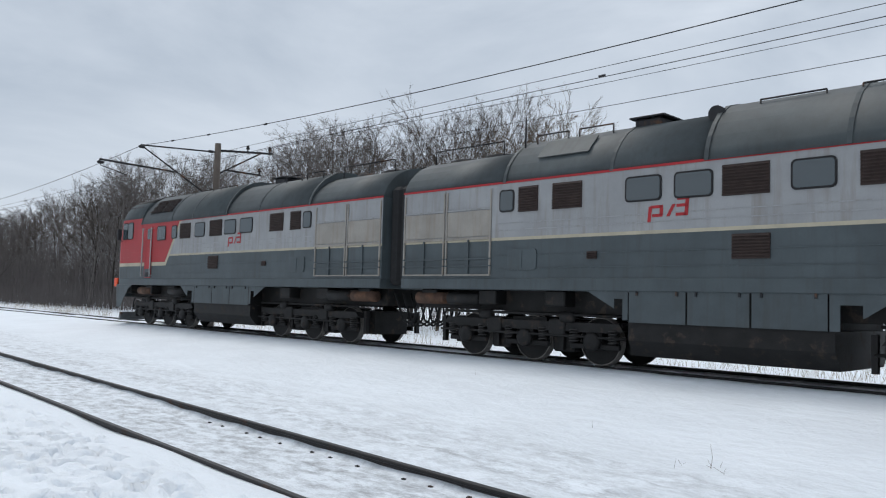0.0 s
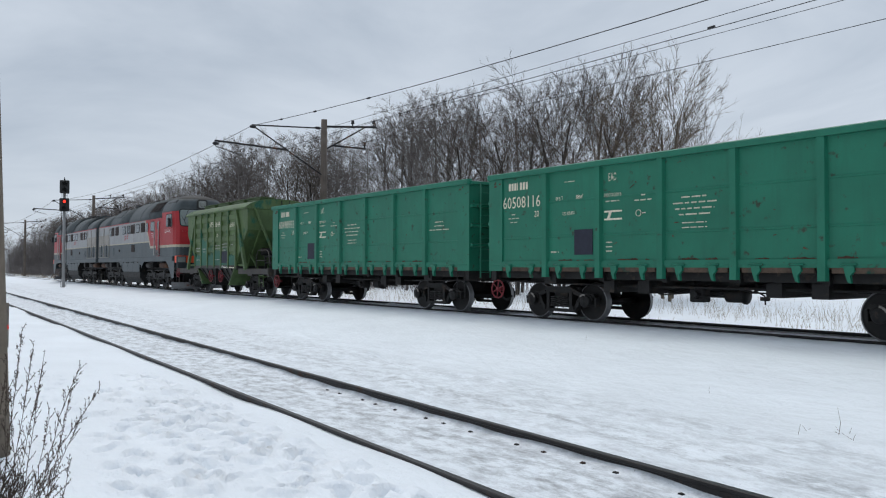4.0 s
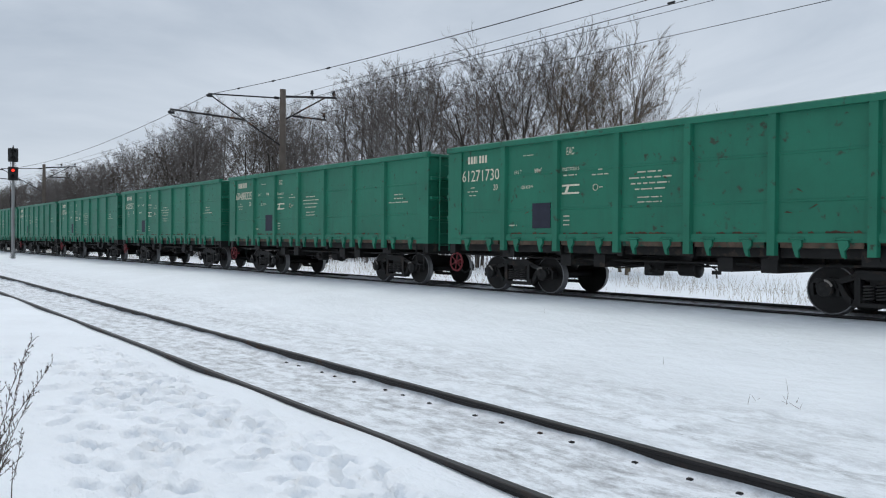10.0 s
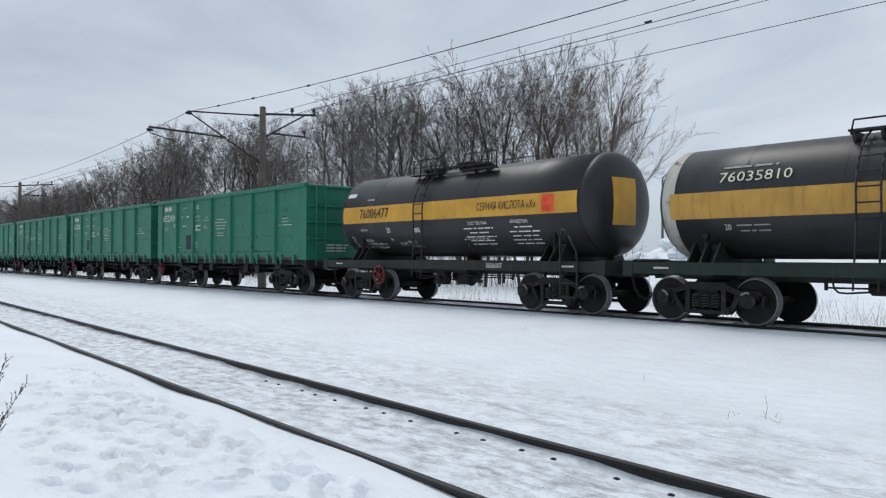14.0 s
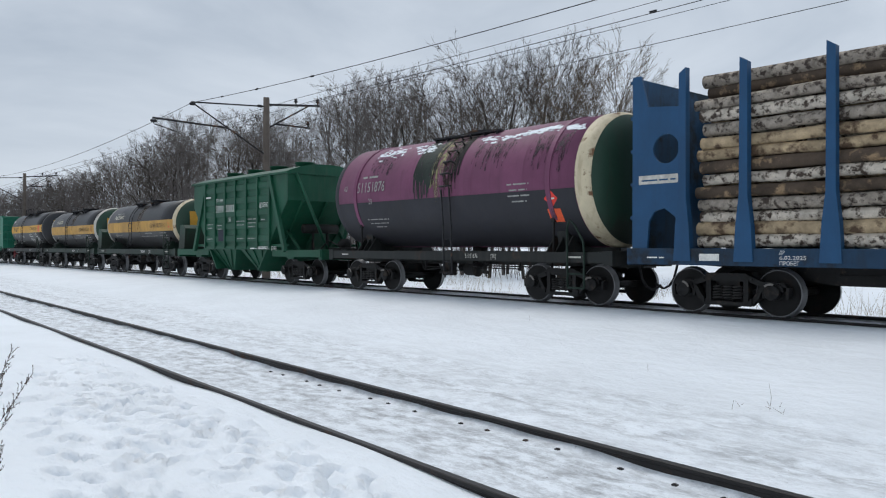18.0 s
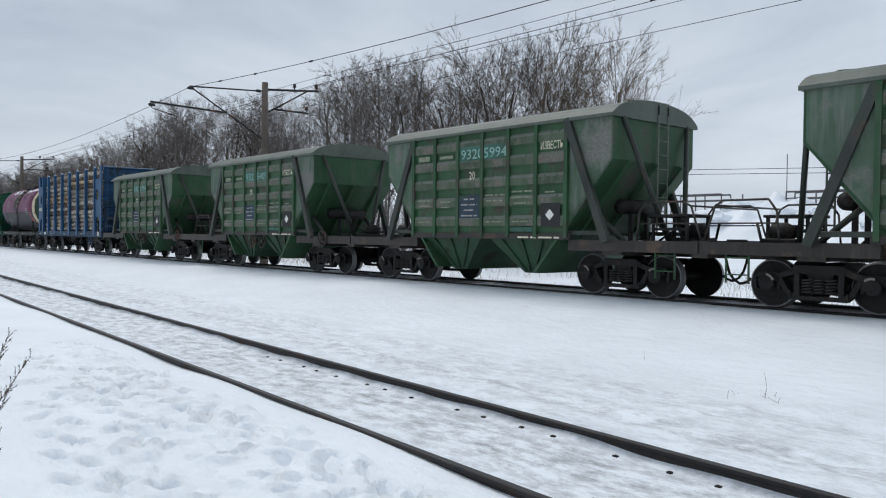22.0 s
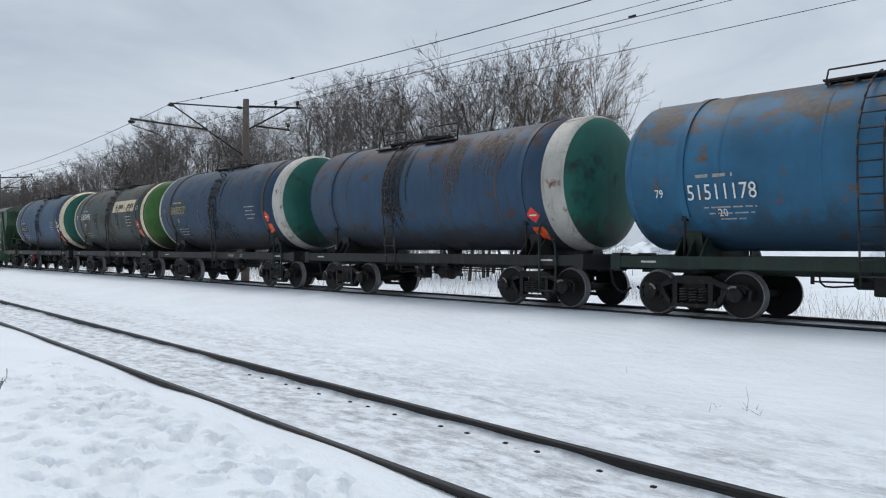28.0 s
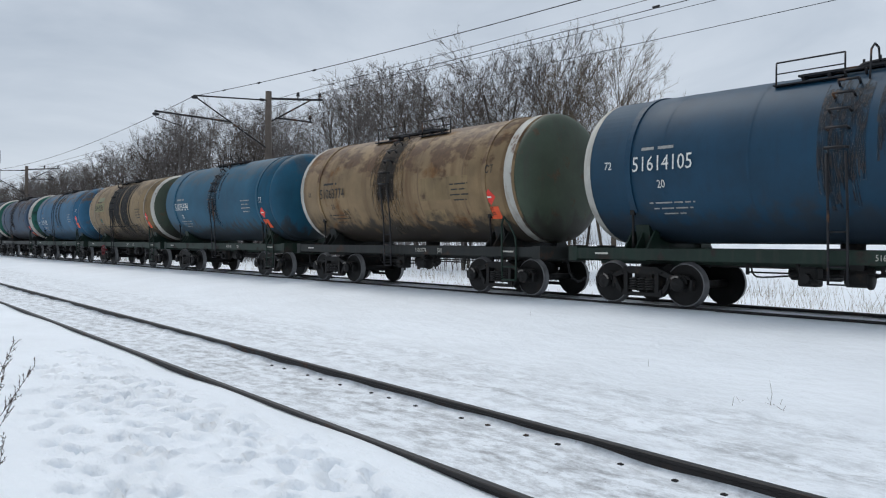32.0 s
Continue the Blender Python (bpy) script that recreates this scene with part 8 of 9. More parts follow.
    if lead:
        emblem(lambda u, v: (-0.55 - u, 1.5025, 2.98 + v), 0.75, LOCO_RED)
    else:
        emblem(lambda u, v: (-1.65 + u, -1.5025, 2.98 + v), 0.75, LOCO_RED)
        emblem(lambda u, v: (9.155, -0.38 + u, 2.96 + v), 0.62, WHITE_LETTER)
        lettering(w, "16114043", 7.08, 3.20, 0.30, WHITE_LETTER, -1.506, width=1.08)
        bars(w, 4.75, 3.25, (0.55, 0.5, 0.3), 0.06, 0.05, WHITE_LETTER, -1.503)
    # roof fittings
    for x, ln in ((-7.3, 2.4), (-4.6, 0.9), (-3.4, 0.9), (0.9, 1.2), (2.8, 1.4)):
        bm = bmesh.new()
        for s in (-1, 1):
            y = s * 0.75
            line(bm, [(x - ln / 2, y, 4.95), (x - ln / 2, y, 5.30), (x + ln / 2, y, 5.30), (x + ln / 2, y, 4.95)], 0.018)
        part("roof_rail", bm, IRON_DARK, w, "black roof hand rail")
    for x in (-7.9, -6.7):
        bm = bmesh.new()
        lathe(bm, [(4.80, 0.55), (5.06, 0.55), (5.08, 0.50), (5.08, 0.06), (5.10, 0.05)], "z", 20, (x, 0, 0))
        part("roof_fan", bm, IRON_DARK, w, "dark roof fan")
    bm = bmesh.new()
    box(bm, -2.55, -1.9, -0.55, 0.55, 5.05, 5.36, 0.04)
    box(bm, -2.65, -1.8, -0.62, 0.62, 5.36, 5.40, 0.01)
    part("exhaust_box", bm, IRON_DARK, w, "black exhaust box")
    bm = bmesh.new()
    lathe(bm, [(-0.45, 0.16), (0.45, 0.16), (0.5, 0.1)], "y", 16, (-0.5, -0.5, 5.12))
    part("silencer", bm, IRON_DARK, w)
    for s in (-1, 1):
        bm = bmesh.new()
        for i in range(9):
            u = i / 8
            y, z = 1.43 - 0.37 * u, 4.56 + 0.47 * u
            box(bm, 4.05, 4.95, s * y - 0.03, s * y + 0.03, z, z + 0.025)
            box(bm, 5.05, 5.95, s * y - 0.03, s * y + 0.03, z, z + 0.025)
        part("roof_louvre", bm, GRILLE, w, "slatted roof air intake")
        bm = bmesh.new()
        prism(bm, [(4.0, 0), (6.0, 0), (6.0, 0.62), (4.0, 0.62)], "y", -0.015, 0.015)
        ob = part("louvre_back", bm, IRON_DARK, w)
        ob.matrix_local = pose(0, s * 1.42, 4.50, s * 39, 0, 0)
        bm = bmesh.new()
        for a in (7.05, 7.80):
            prism(bm, [(a, 0), (a + 0.62, 0), (a + 0.62, 0.20), (a + 0.12, 0.20)], "y", -0.02, 0.02)
        ob = part("cab_roof_vent", bm, IRON_DARK, w)
        ob.matrix_local = pose(0, s * 1.27, 4.86, s * 42, 0, 0)
    bm = bmesh.new()
    tube(bm, (-5.3, -0.9, 4.9), (-5.3, -0.9, 5.75), 0.02, seg=6)
    part("aerial", bm, IRON_DARK, w)
    bm = bmesh.new()
    box(bm, LOCO_L - 0.45, LOCO_L, -1.25, 1.25, 1.7, 4.4, 0.1)
    part("gangway", bm, RUBBER, w, "black folding gangway between the sections")
    for k in range(7):
        y = -1.0 + k * 0.3
        bm = bmesh.new()
        line(bm, [(LOCO_L + 0.2, y, 1.5), (LOCO_L - 0.1, y * 0.9, 0.75), (LOCO_L - 0.45, y * 0.8, 0.6)], 0.028)
        part("cable", bm, RUBBER, w, "hanging black cable")
    for s in (0,):
        put("coupler", shared("coupler", m_coupler), w, "black automatic coupler", Matrix.Translation((8.95, 0, 0)))
    return w


TRAIN.append((loco(False), -6.47, 0))
TRAIN.append((loco(True), -25.15, 180))

# ---- overhead line ----
MAST_WOOD = material("mast_concrete", (0.115, 0.095, 0.08), 0.9, 0, 0.25, 1.5, 30, 0.5, streak=0.35, streak_colour=(0.05, 0.045, 0.04))
MAST_X = (-187, -136, -85, -34.1, 17)


def mast_place(x):
    return Vector((x, track_y(x) + 3.0, 0))


def catenary_mast():
    w = empty("catenary_mast", "weathered concrete overhead-line mast with steel brackets", "mast", "overhead line")
    bm = bmesh.new()
    tube(bm, (0, 0, -0.9), (-0.02, 0, 8.55), 0.21, 0.145, 14)
    part("column", bm, MAST_WOOD, w)
    bm = bmesh.new()
    line(bm, [(0, 0, 8.12), (0.0, -3.75, 7.88)], 0.035, 8)
    line(bm, [(0, -3.75, 7.88), (0, 0, 5.75)], 0.035, 8)
    part("bracket", bm, IRON_DARK, w, "dark steel tube bracket")
    bm = bmesh.new()
    line(bm, [(0, -2.0, 6.88), (0, -5.5, 6.98)], 0.045, 8)
    line(bm, [(0, -5.5, 6.98), (0, -5.45, 6.72), (0, -4.3, 6.45)], 0.022, 6)
    part("register_arm", bm, IRON_DARK, w)
    bm = bmesh.new()
    line(bm, [(0, 0.1, 8.22), (0, 3.0, 8.50)], 0.06, 6)
    line(bm, [(0, 0.1, 7.10), (0, 2.3, 8.40)], 0.04, 6)
    line(bm, [(0, 0.5, 7.32), (0, 2.4, 7.32)], 0.05, 6)
    part("cross_arm", bm, IRON_DARK, w, "steel cross arm")
    for y, z in ((1.6, 8.40), (2.85, 8.52), (2.3, 7.36)):
        bm = bmesh.new()
        lathe(bm, [(z, 0.03), (z + 0.1, 0.035), (z + 0.12, 0.09), (z + 0.18, 0.09), (z + 0.2, 0.06), (z + 0.26, 0.08), (z + 0.30, 0.04)], "z", 12, (0, y, 0))
        part("insulator", bm, IRON_DARK, w, "brown ceramic insulator")
    for p in ((0, -0.35, 8.10), (0, -3.7, 7.8), (0, -5.45, 6.85)):
        bm = bmesh.new()
        lathe(bm, [(-0.15, 0.03), (-0.1, 0.07), (0.1, 0.07), (0.15, 0.03)], "y", 10, p)
        part("insulator", bm, IRON_DARK, w)
    return w


first = catenary_mast()
first.matrix_basis = pose(*mast_place(MAST_X[3]), 0, 0, track_turn(MAST_X[3]))
for x in (*MAST_X[:3], MAST_X[4]):
    copy_thing(first, pose(*mast_place(x), 0, 0, track_turn(x)))


def span(name, label, dy, z, sag, r, clamps=0):
    bm = bmesh.new()
    for a, b in zip(MAST_X, MAST_X[1:]):
        pa, pb = mast_place(a) + Vector((0, dy, z)), mast_place(b) + Vector((0, dy, z))
        pts = []
        for i in range(17):
            t = i / 16
            p = pa.lerp(pb, t)
            p.z -= sag * 4 * t * (1 - t)
            pts.append(p)
        line(bm, pts, r, 5)
        for t in (0.06, 0.12, 0.2, 0.3)[:clamps]:
            p = pa.lerp(pb, t)
            p.z -= sag * 4 * t * (1 - t)
            tube(bm, p - Vector((0.09, 0, 0)), p + Vector((0.09, 0, 0)), r * 2.6, seg=6)
    tagged(part(name, bm, WIRE), label, "wire", "overhead line", "structure")


span("wire_messenger", "messenger wire over the main track", -3.75, 7.84, 0.75, 0.013, 3)
span("wire_feeder_1", "feeder wire on the mast's outer arm", 1.6, 8.70, 0.06, 0.010)
span("wire_feeder_2", "feeder wire on the mast's outer arm", 2.85, 8.82, 0.06, 0.013, 2)
span("wire_feeder_3", "feeder wire on the mast's outer arm", 2.95, 8.80, 0.22, 0.009)
span("wire_feeder_4", "feeder wire on the mast's lower arm", 2.3, 7.66, 0.06, 0.010)
bm = bmesh.new()
tube(bm, (-14.3, track_y(-14.2) + 5.85, 8.765), (-14.05, track_y(-14.05) + 5.85, 8.765), 0.035, seg=6)
tagged(part("wire_splice", bm, WIRE), "dark splice clamped on the feeder wire", "splice", kind="structure")

# ---- colour-light signal beside the main track ----
sg = empty("railway_signal", "railway colour-light signal on a grey pole, red lit", "signal")
bm = bmesh.new()
tube(bm, (0, 0, -0.45), (0, 0, 7.4), 0.12, 0.09, 12)
part("pole", bm, material("signal_pole", (0.27, 0.27, 0.27), 0.8, 0, 0.15, 2, 30, 0.2, streak=0.3), sg)
for z in (6.55, 5.25):
    bm = bmesh.new()
    box(bm, 0.10, 0.32, -0.32, 0.32, z, z + 0.95, 0.04)
    part("signal_head", bm, BLACK_LETTER, sg, "black signal head")
    for k in (0.25, 0.70):
        bm = bmesh.new()
        tube(bm, (0.32, 0, z + k), (0.58, 0, z + k), 0.14, 0.15, 12, caps=False)
        part("lamp_hood", bm, BLACK_LETTER, sg)
lamp_m = bpy.data.materials.new("red_signal_light")
lamp_m.use_nodes = True
lb = lamp_m.node_tree.nodes["Principled BSDF"]
lb.inputs["Base Color"].default_value, lb.inputs["Emission Color"].default_value, lb.inputs["Emission Strength"].default_value = (0.4, 0.02, 0.02, 1), (1, 0.05, 0.03, 1), 1.6
bm = bmesh.new()
lathe(bm, [(0.36, 0.10), (0.39, 0.07), (0.40, 0.001)], "x", 14, (0, 0, 5.95))
part("red_lamp", bm, lamp_m, sg, "lit red lamp")
bm = bmesh.new()
for s in (-0.17, 0.17):
    tube(bm, (-0.16, s, -0.2), (-0.16, s, 7.0), 0.015, seg=6)
for i in range(20):
    tube(bm, (-0.16, -0.17, 0.2 + 0.33 * i), (-0.16, 0.17, 0.2 + 0.33 * i), 0.011, seg=5)
part("ladder", bm, IRON_DARK, sg)
bm = bmesh.new()
lathe(bm, [(7.40, 0.06), (7.60, 0.05), (7.75, 0.01)], "z", 10)
part("finial", bm, BLACK_LETTER, sg)
sg.matrix_basis = pose(-61.4, 12.4, 0, 0, 0, -12)

# ---- bare winter trees ----
TRUNK = material("tree_trunk_bark", (0.044, 0.037, 0.032), 0.95, 0, 0.35, 1.5, 14, 0.6, depth=0.02)
BIRCH_TRUNK = material("birch_trunk_bark", (0.16, 0.145, 0.135), 0.9, 0, 0.35, 2.5, 14, 0.5, rust=0.3, rust_colour=(0.05, 0.045, 0.04))
TRUNK_PALE = material("ochre_bark", (0.095, 0.077, 0.058), 0.95, 0, 0.3, 1.5, 14, 0.5, depth=0.02)
TWIG = material("bare_twigs", (0.094, 0.079, 0.069), 0.95, 0, 0.25, 0.6, 8, 0)
TWIG_PALE = material("pale_twigs", (0.128, 0.099, 0.072), 0.95, 0, 0.25, 0.6, 8, 0)
TWIG_FAR = material("grey_twigs", (0.158, 0.141, 0.135), 0.95, 0, 0.25, 0.6, 8, 0)


def tubes_mesh(name, segs, sides, mat):
    """Many tapered limbs (p0, p1, r0, r1) as one mesh."""
    segs = np.array(segs)
    p0, p1, r0, r1 = segs[:, 0:3], segs[:, 3:6], segs[:, 6], segs[:, 7]
    d = p1 - p0
    d /= np.linalg.norm(d, axis=1)[:, None] + 1e-9
    up = np.where(np.abs(d[:, 2:3]) > 0.9, np.array([[1.0, 0, 0]]), np.array([[0, 0, 1.0]]))
    u = np.cross(d, up)
    u /= np.linalg.norm(u, axis=1)[:, None] + 1e-9
    v = np.cross(d, u)
    rings = []
    for p, r in ((p0, r0), (p1, r1)):
        for i in range(sides):
            a = 2 * math.pi * i / sides
            rings.append(p + (u * math.cos(a) + v * math.sin(a)) * r[:, None])
    vs = np.stack(rings, 1).reshape(-1, 3)
    base = np.arange(len(segs))[:, None] * (2 * sides)
    quads = np.concatenate([base + np.array([[i, (i + 1) % sides, sides + (i + 1) % sides, sides + i]]) for i in range(sides)], 0)
    me = bpy.data.meshes.new(name)
    me.from_pydata(vs.tolist(), [], quads.tolist())
    me.materials.append(mat)
    return me


def cones_mesh(name, groups, mat):
    """Limbs as open three-sided tubes, and the finest twigs as three-sided spikes, in one mesh."""
    limbs, spikes = groups
    me = tubes_mesh(name, limbs, 3, mat)
    sg_ = np.array(spikes)
    p0, p1, r = sg_[:, 0:3], sg_[:, 3:6], sg_[:, 6:7]
    d = p1 - p0
    d /= np.linalg.norm(d, axis=1)[:, None] + 1e-9
    u = np.cross(d, np.where(np.abs(d[:, 2:3]) > 0.9, np.array([[1.0, 0, 0]]), np.array([[0, 0, 1.0]])))
    u /= np.linalg.norm(u, axis=1)[:, None] + 1e-9
    v = np.cross(d, u)
    vs = np.stack([p0 + u * r, p0 + (-0.5 * u + 0.87 * v) * r, p0 + (-0.5 * u - 0.87 * v) * r, p1], 1).reshape(-1, 3)
    base = np.arange(len(sg_))[:, None] * 4
    tri = np.concatenate([base + np.array([[0, 1, 3]]), base + np.array([[1, 2, 3]]), base + np.array([[2, 0, 3]])], 0)
    old_v = np.array([w.co[:] for w in me.vertices])
    old_f = [list(p.vertices) for p in me.polygons]
    k = len(old_v)
    out = bpy.data.meshes.new(name)
    out.from_pydata(np.concatenate([old_v, vs], 0).tolist(), [], old_f + (tri + k).tolist())
    out.materials.append(mat)
    return out


def grow_tree(seed, height, spread, droop, stems, leader, twigs):
    """A stem that forks into ascending limbs, boughs, branches and sprays of fine twigs."""
    rt = random.Random(seed)
    trunk, main, limbs, spikes = [], [], [], []

    def bough(out, p, d, length, r, steps, bend, rise):
        pts = [(p, r)]
        for i in range(steps):
            d = (d + Vector((rt.gauss(0, bend), rt.gauss(0, bend), rt.gauss(0, bend) + rise))).normalized()
            q = p + d * (length / steps)
            r2 = r * (1 - 0.62 / steps)
            out.append((*p, *q, r, r2))
            p, r = q, r2
            pts.append((p, r))
        return pts, d

    def side(d, angle):
        o = d.orthogonal().normalized()
        return (Matrix.Rotation(rt.uniform(0, 6.283), 3, d) @ (Matrix.Rotation(angle, 3, o) @ d)).normalized()

    def along(pts, t):
        k = min(len(pts) - 2, int(t * (len(pts) - 1)))
        f = t * (len(pts) - 1) - k
        return pts[k][0].lerp(pts[k + 1][0], f), pts[k][1] * (1 - f) + pts[k + 1][1] * f

    def spray(pts, d, length, count, low):
        for _ in range(count):
            q, _r = along(pts, rt.uniform(low, 1.0))
            dd = side(d, rt.uniform(0.3, 0.85)) + Vector((0, 0, 0.06 - droop * 1.6))
            spikes.append((*q, *(q + dd.normalized() * length * rt.uniform(0.5, 1.3)), 0.0062))

    def branch(p, d, length, r, level):
        pts, d = bough(main if level < 2 else limbs, p, d, length, r, (4, 3, 2)[level], 0.040, 0.030 - droop * level * 0.6)
        if level < 2:
            for i in range((6, 5)[level]):
                t = 0.22 + 0.78 * (i + rt.random()) / (6, 5)[level]
                q, rr = along(pts, min(1, t))
                branch(q, side(d, rt.uniform(0.34, 0.68)), length * (0.60 - 0.16 * t) * rt.uniform(0.8, 1.25), max(0.008, rr * 0.48), level + 1)
            spray(pts, d, length * 0.12 + 0.2, 4, 0.8)
        else:
            spray(pts, d, height * 0.031, twigs + 2, 0.05)

    for s in range(stems):
        az = 6.283 * (s + rt.random() * 0.6) / stems
        tilt = 0.14 if stems > 1 else 0.0
        h = height * (1 if s == 0 else rt.uniform(0.8, 1.0))
        foot = Vector((math.cos(az), math.sin(az), 0)) * (0.25 if stems > 1 else 0) - Vector((0, 0, 0.6))
        d = Vector((math.cos(az) * tilt, math.sin(az) * tilt, 1)).normalized()
        reach = 0.90 if leader else 0.80
        pts, d = bough(trunk, foot, d, h * reach, 0.0066 * h + 0.025, 10, 0.035, 0.0)
        n1 = (15 if leader else 12) if stems == 1 else 8
        for i in range(n1):
            t = (0.24 if leader else 0.36) + (0.76 if leader else 0.64) * (i + rt.random()) / n1
            t = min(1.0, t)
            q, rr = along(pts, t)
            az2 = i * 2.4 + rt.uniform(-0.5, 0.5)
            el = rt.uniform(0.58, 0.98) + 0.28 * t * t
            dd = Vector((math.cos(az2) * math.cos(el), math.sin(az2) * math.cos(el), math.sin(el)))
            top = (h - q.z) / max(0.5, math.sin(el))
            ln = min(top * 0.84, h * spread * (1.5 - 0.85 * t)) * rt.uniform(0.85, 1.05)
            branch(q, dd, max(0.8, ln), max(0.015, rr * 0.40), 0)
        spray(pts, d, h * 0.05, 10, 0.94)
    return trunk, main, (limbs, spikes)


TREES = []
for seed, h, sp, dr, st, ld, tw, tm, cm, lab in (
        (1, 13.5, 0.37, 0.0, 1, False, 6, TRUNK, TWIG, "tall bare deciduous tree with dark twigs"),
        (2, 14.5, 0.26, 0.05, 1, True, 5, BIRCH_TRUNK, TWIG_FAR, "bare birch tree with fine hanging twigs"),
        (3, 12.5, 0.36, 0.0, 2, False, 5, TRUNK, TWIG, "bare tree with two leaning stems"),
        (4, 13.0, 0.36, 0.0, 1, False, 7, TRUNK_PALE, TWIG_PALE, "bare spreading tree with pale ochre twigs"),
        (5, 12.0, 0.34, 0.0, 2, False, 5, TRUNK_PALE, TWIG_PALE, "bare tree with two ochre stems from the root"),
        (6, 14.0, 0.24, 0.07, 1, True, 5, BIRCH_TRUNK, TWIG_FAR, "slender bare birch tree in the belt")):
    tk, mn, cr = grow_tree(seed, h, sp, dr, st, ld, tw)
    w = empty("tree", lab, "tree", "tree belt")
    put("trunk", tubes_mesh("trunk", tk, 7, tm), w)
    put("branchwork", tubes_mesh("branchwork", mn, 3, tm), w, "dark bare boughs")
    put("crown", cones_mesh("crown", cr, cm), w, "crown of bare twigs")
    TREES.append((w, h))
rs = random.Random(31)
used = set()


def plant(kind, x, y, height):
    w, h = TREES[kind]
    k = height / h
    z = float(ground_z(np.array(x), np.array(y)))
    m = pose(x, y, z, 0, 0, rs.uniform(0, 360))
    if kind in used:
        ob = copy_thing(w, m)
    else:
        ob = w
        ob.matrix_basis = m
        used.add(kind)
    ob.scale = (k, k, k)


# the clump that stands free at its end, then the long belt
for x, y, h, kind in ((-24.7, 33.2, 12.4, 3), (-26.0, 35.0, 12.6, 4), (-27.4, 33.0, 12.2, 3), (-28.6, 35.4, 13.0, 2), (-29.8, 32.6, 13.2, 2), (-31.4, 34.4, 14.4, 0), (-32.8, 32.4, 14.0, 0), (-34.2, 35.2, 14.8, 2),
                      (-36.0, 33.2, 13.8, 0), (-37.8, 35.0, 13.6, 2), (-39.6, 32.6, 13.6, 0), (-41.6, 34.6, 13.4, 2), (-43.6, 33.0, 14.4, 5), (-45.8, 34.6, 14.9, 1), (-48.4, 33.4, 14.0, 5)):
    plant(kind, x, y, h * 0.97)
SKYLINE = ((-210, 11.5), (-112, 12.2), (-91, 13.5), (-76, 15.4), (-70, 15.4), (-66, 14.3), (-59, 12.3), (-53.5, 12.6), (-49.6, 14.2), (-40, 13.8))


def skyline(x):
    for (a, ha), (b, hb) in zip(SKYLINE, SKYLINE[1:]):
        if x <= b:
            return ha + (hb - ha) * max(0, (x - a) / (b - a))
    return SKYLINE[-1][1]


for i in range(140):
    x = -44 - 168 * (i / 140) ** 1.15 + rs.uniform(-1.5, 1.5)
    front = 33 - 3.5 * min(1, max(0, (-x - 50) / 40))
    y = front + abs(rs.gauss(0, 1)) * 8 + rs.uniform(0, 3)
    if x > -58 and i % 3:
        continue
    if x > -55:
        y = min(y, 38) + 2.0
    k = y / 33.5
    plant(rs.choice((0, 1, 0, 5, 1, 5)), x, y, (skyline(x / k) * k + 0.2) * rs.uniform(0.82, 1.0))

# brushwood and saplings that fill the belt's depth, thickest far along it
spikes, stems_ = [], []
for i in range(7600):
    x = -44 - 180 * rs.random() ** 0.85
    far = min(1, max(0, (-x - 45) / 45))
    y = 33 - 3.5 * min(1, max(0, (-x - 50) / 40)) + abs(rs.gauss(0, 1)) * 7 + 1.5
    h = rs.uniform(1.5, 4.5) + far * rs.uniform(0.5, 4.5)
    z = -0.62 + 0.03 * (y - 25)
    lx, ly = rs.gauss(0, 0.05) * h, rs.gauss(0, 0.05) * h
    r = 0.014 + 0.012 * far
    stems_.append((x, y, z, x + lx, y + ly, z + h, r, 0.006 + 0.006 * far))
    for _ in range(9):
        t = rs.uniform(0.25, 1.0)
        p = (x + lx * t, y + ly * t, z + h * t)
        spikes.append((*p, p[0] + rs.gauss(0, 0.32), p[1] + rs.gauss(0, 0.3), p[2] + rs.uniform(0.2, 1.0), 0.008 + 0.010 * far))
tagged(put("brushwood", cones_mesh("brushwood", (stems_, spikes), TWIG_FAR)), "dense grey-brown brushwood filling the tree belt", "brushwood", kind="stuff")

# undergrowth along the belt, and dry grass that pricks through the snow
segs = []
for _ in range(2400):
    x = -27 - 183 * rs.random() ** 1.1
    y = 31 - 3.5 * min(1, max(0, (-x - 50) / 40)) + abs(rs.gauss(0, 1)) * 6
    z = float(-0.62 + 0.03 * (y - 25))
    h = rs.uniform(0.8, 3.4)
    lx, ly = rs.gauss(0, 0.16) * h, rs.gauss(0, 0.16) * h
    mid = (x + lx * 0.4, y + ly * 0.4, z + h * 0.55)
    segs.append((x, y, z, *mid, 0.018, 0.012))
    segs.append((*mid, x + lx, y + ly, z + h, 0.012, 0.005))
    for _ in range(3):
        segs.append((*mid, mid[0] + rs.gauss(0, 0.3), mid[1] + rs.gauss(0, 0.3), mid[2] + rs.uniform(0.2, 0.9), 0.009, 0.004))
tagged(put("undergrowth", tubes_mesh("undergrowth", segs, 3, TWIG_FAR)), "tangled bare undergrowth below the trees", "bushes", kind="stuff")
segs = []
DRY = material("dry_grass", (0.26, 0.20, 0.12), 0.95, 0, 0.3, 0.5, 8, 0)
gr = np.random.RandomState(7)
gx = 2 - 180 * gr.rand(15000) ** 2.0
near = gr.rand(15000) < 0.6
gy = np.where(near, np.array([track_y(v) for v in gx]) + 4.2 + np.abs(gr.randn(15000)) * 3.6, 27 + gr.randn(15000) * 2.2 - 1.5 * np.clip((-gx - 50) / 40, 0, 1))
keep = waves(gx, gy, 15, 8, 0.3, 1.5) > -0.03
gx, gy = gx[keep], gy[keep]
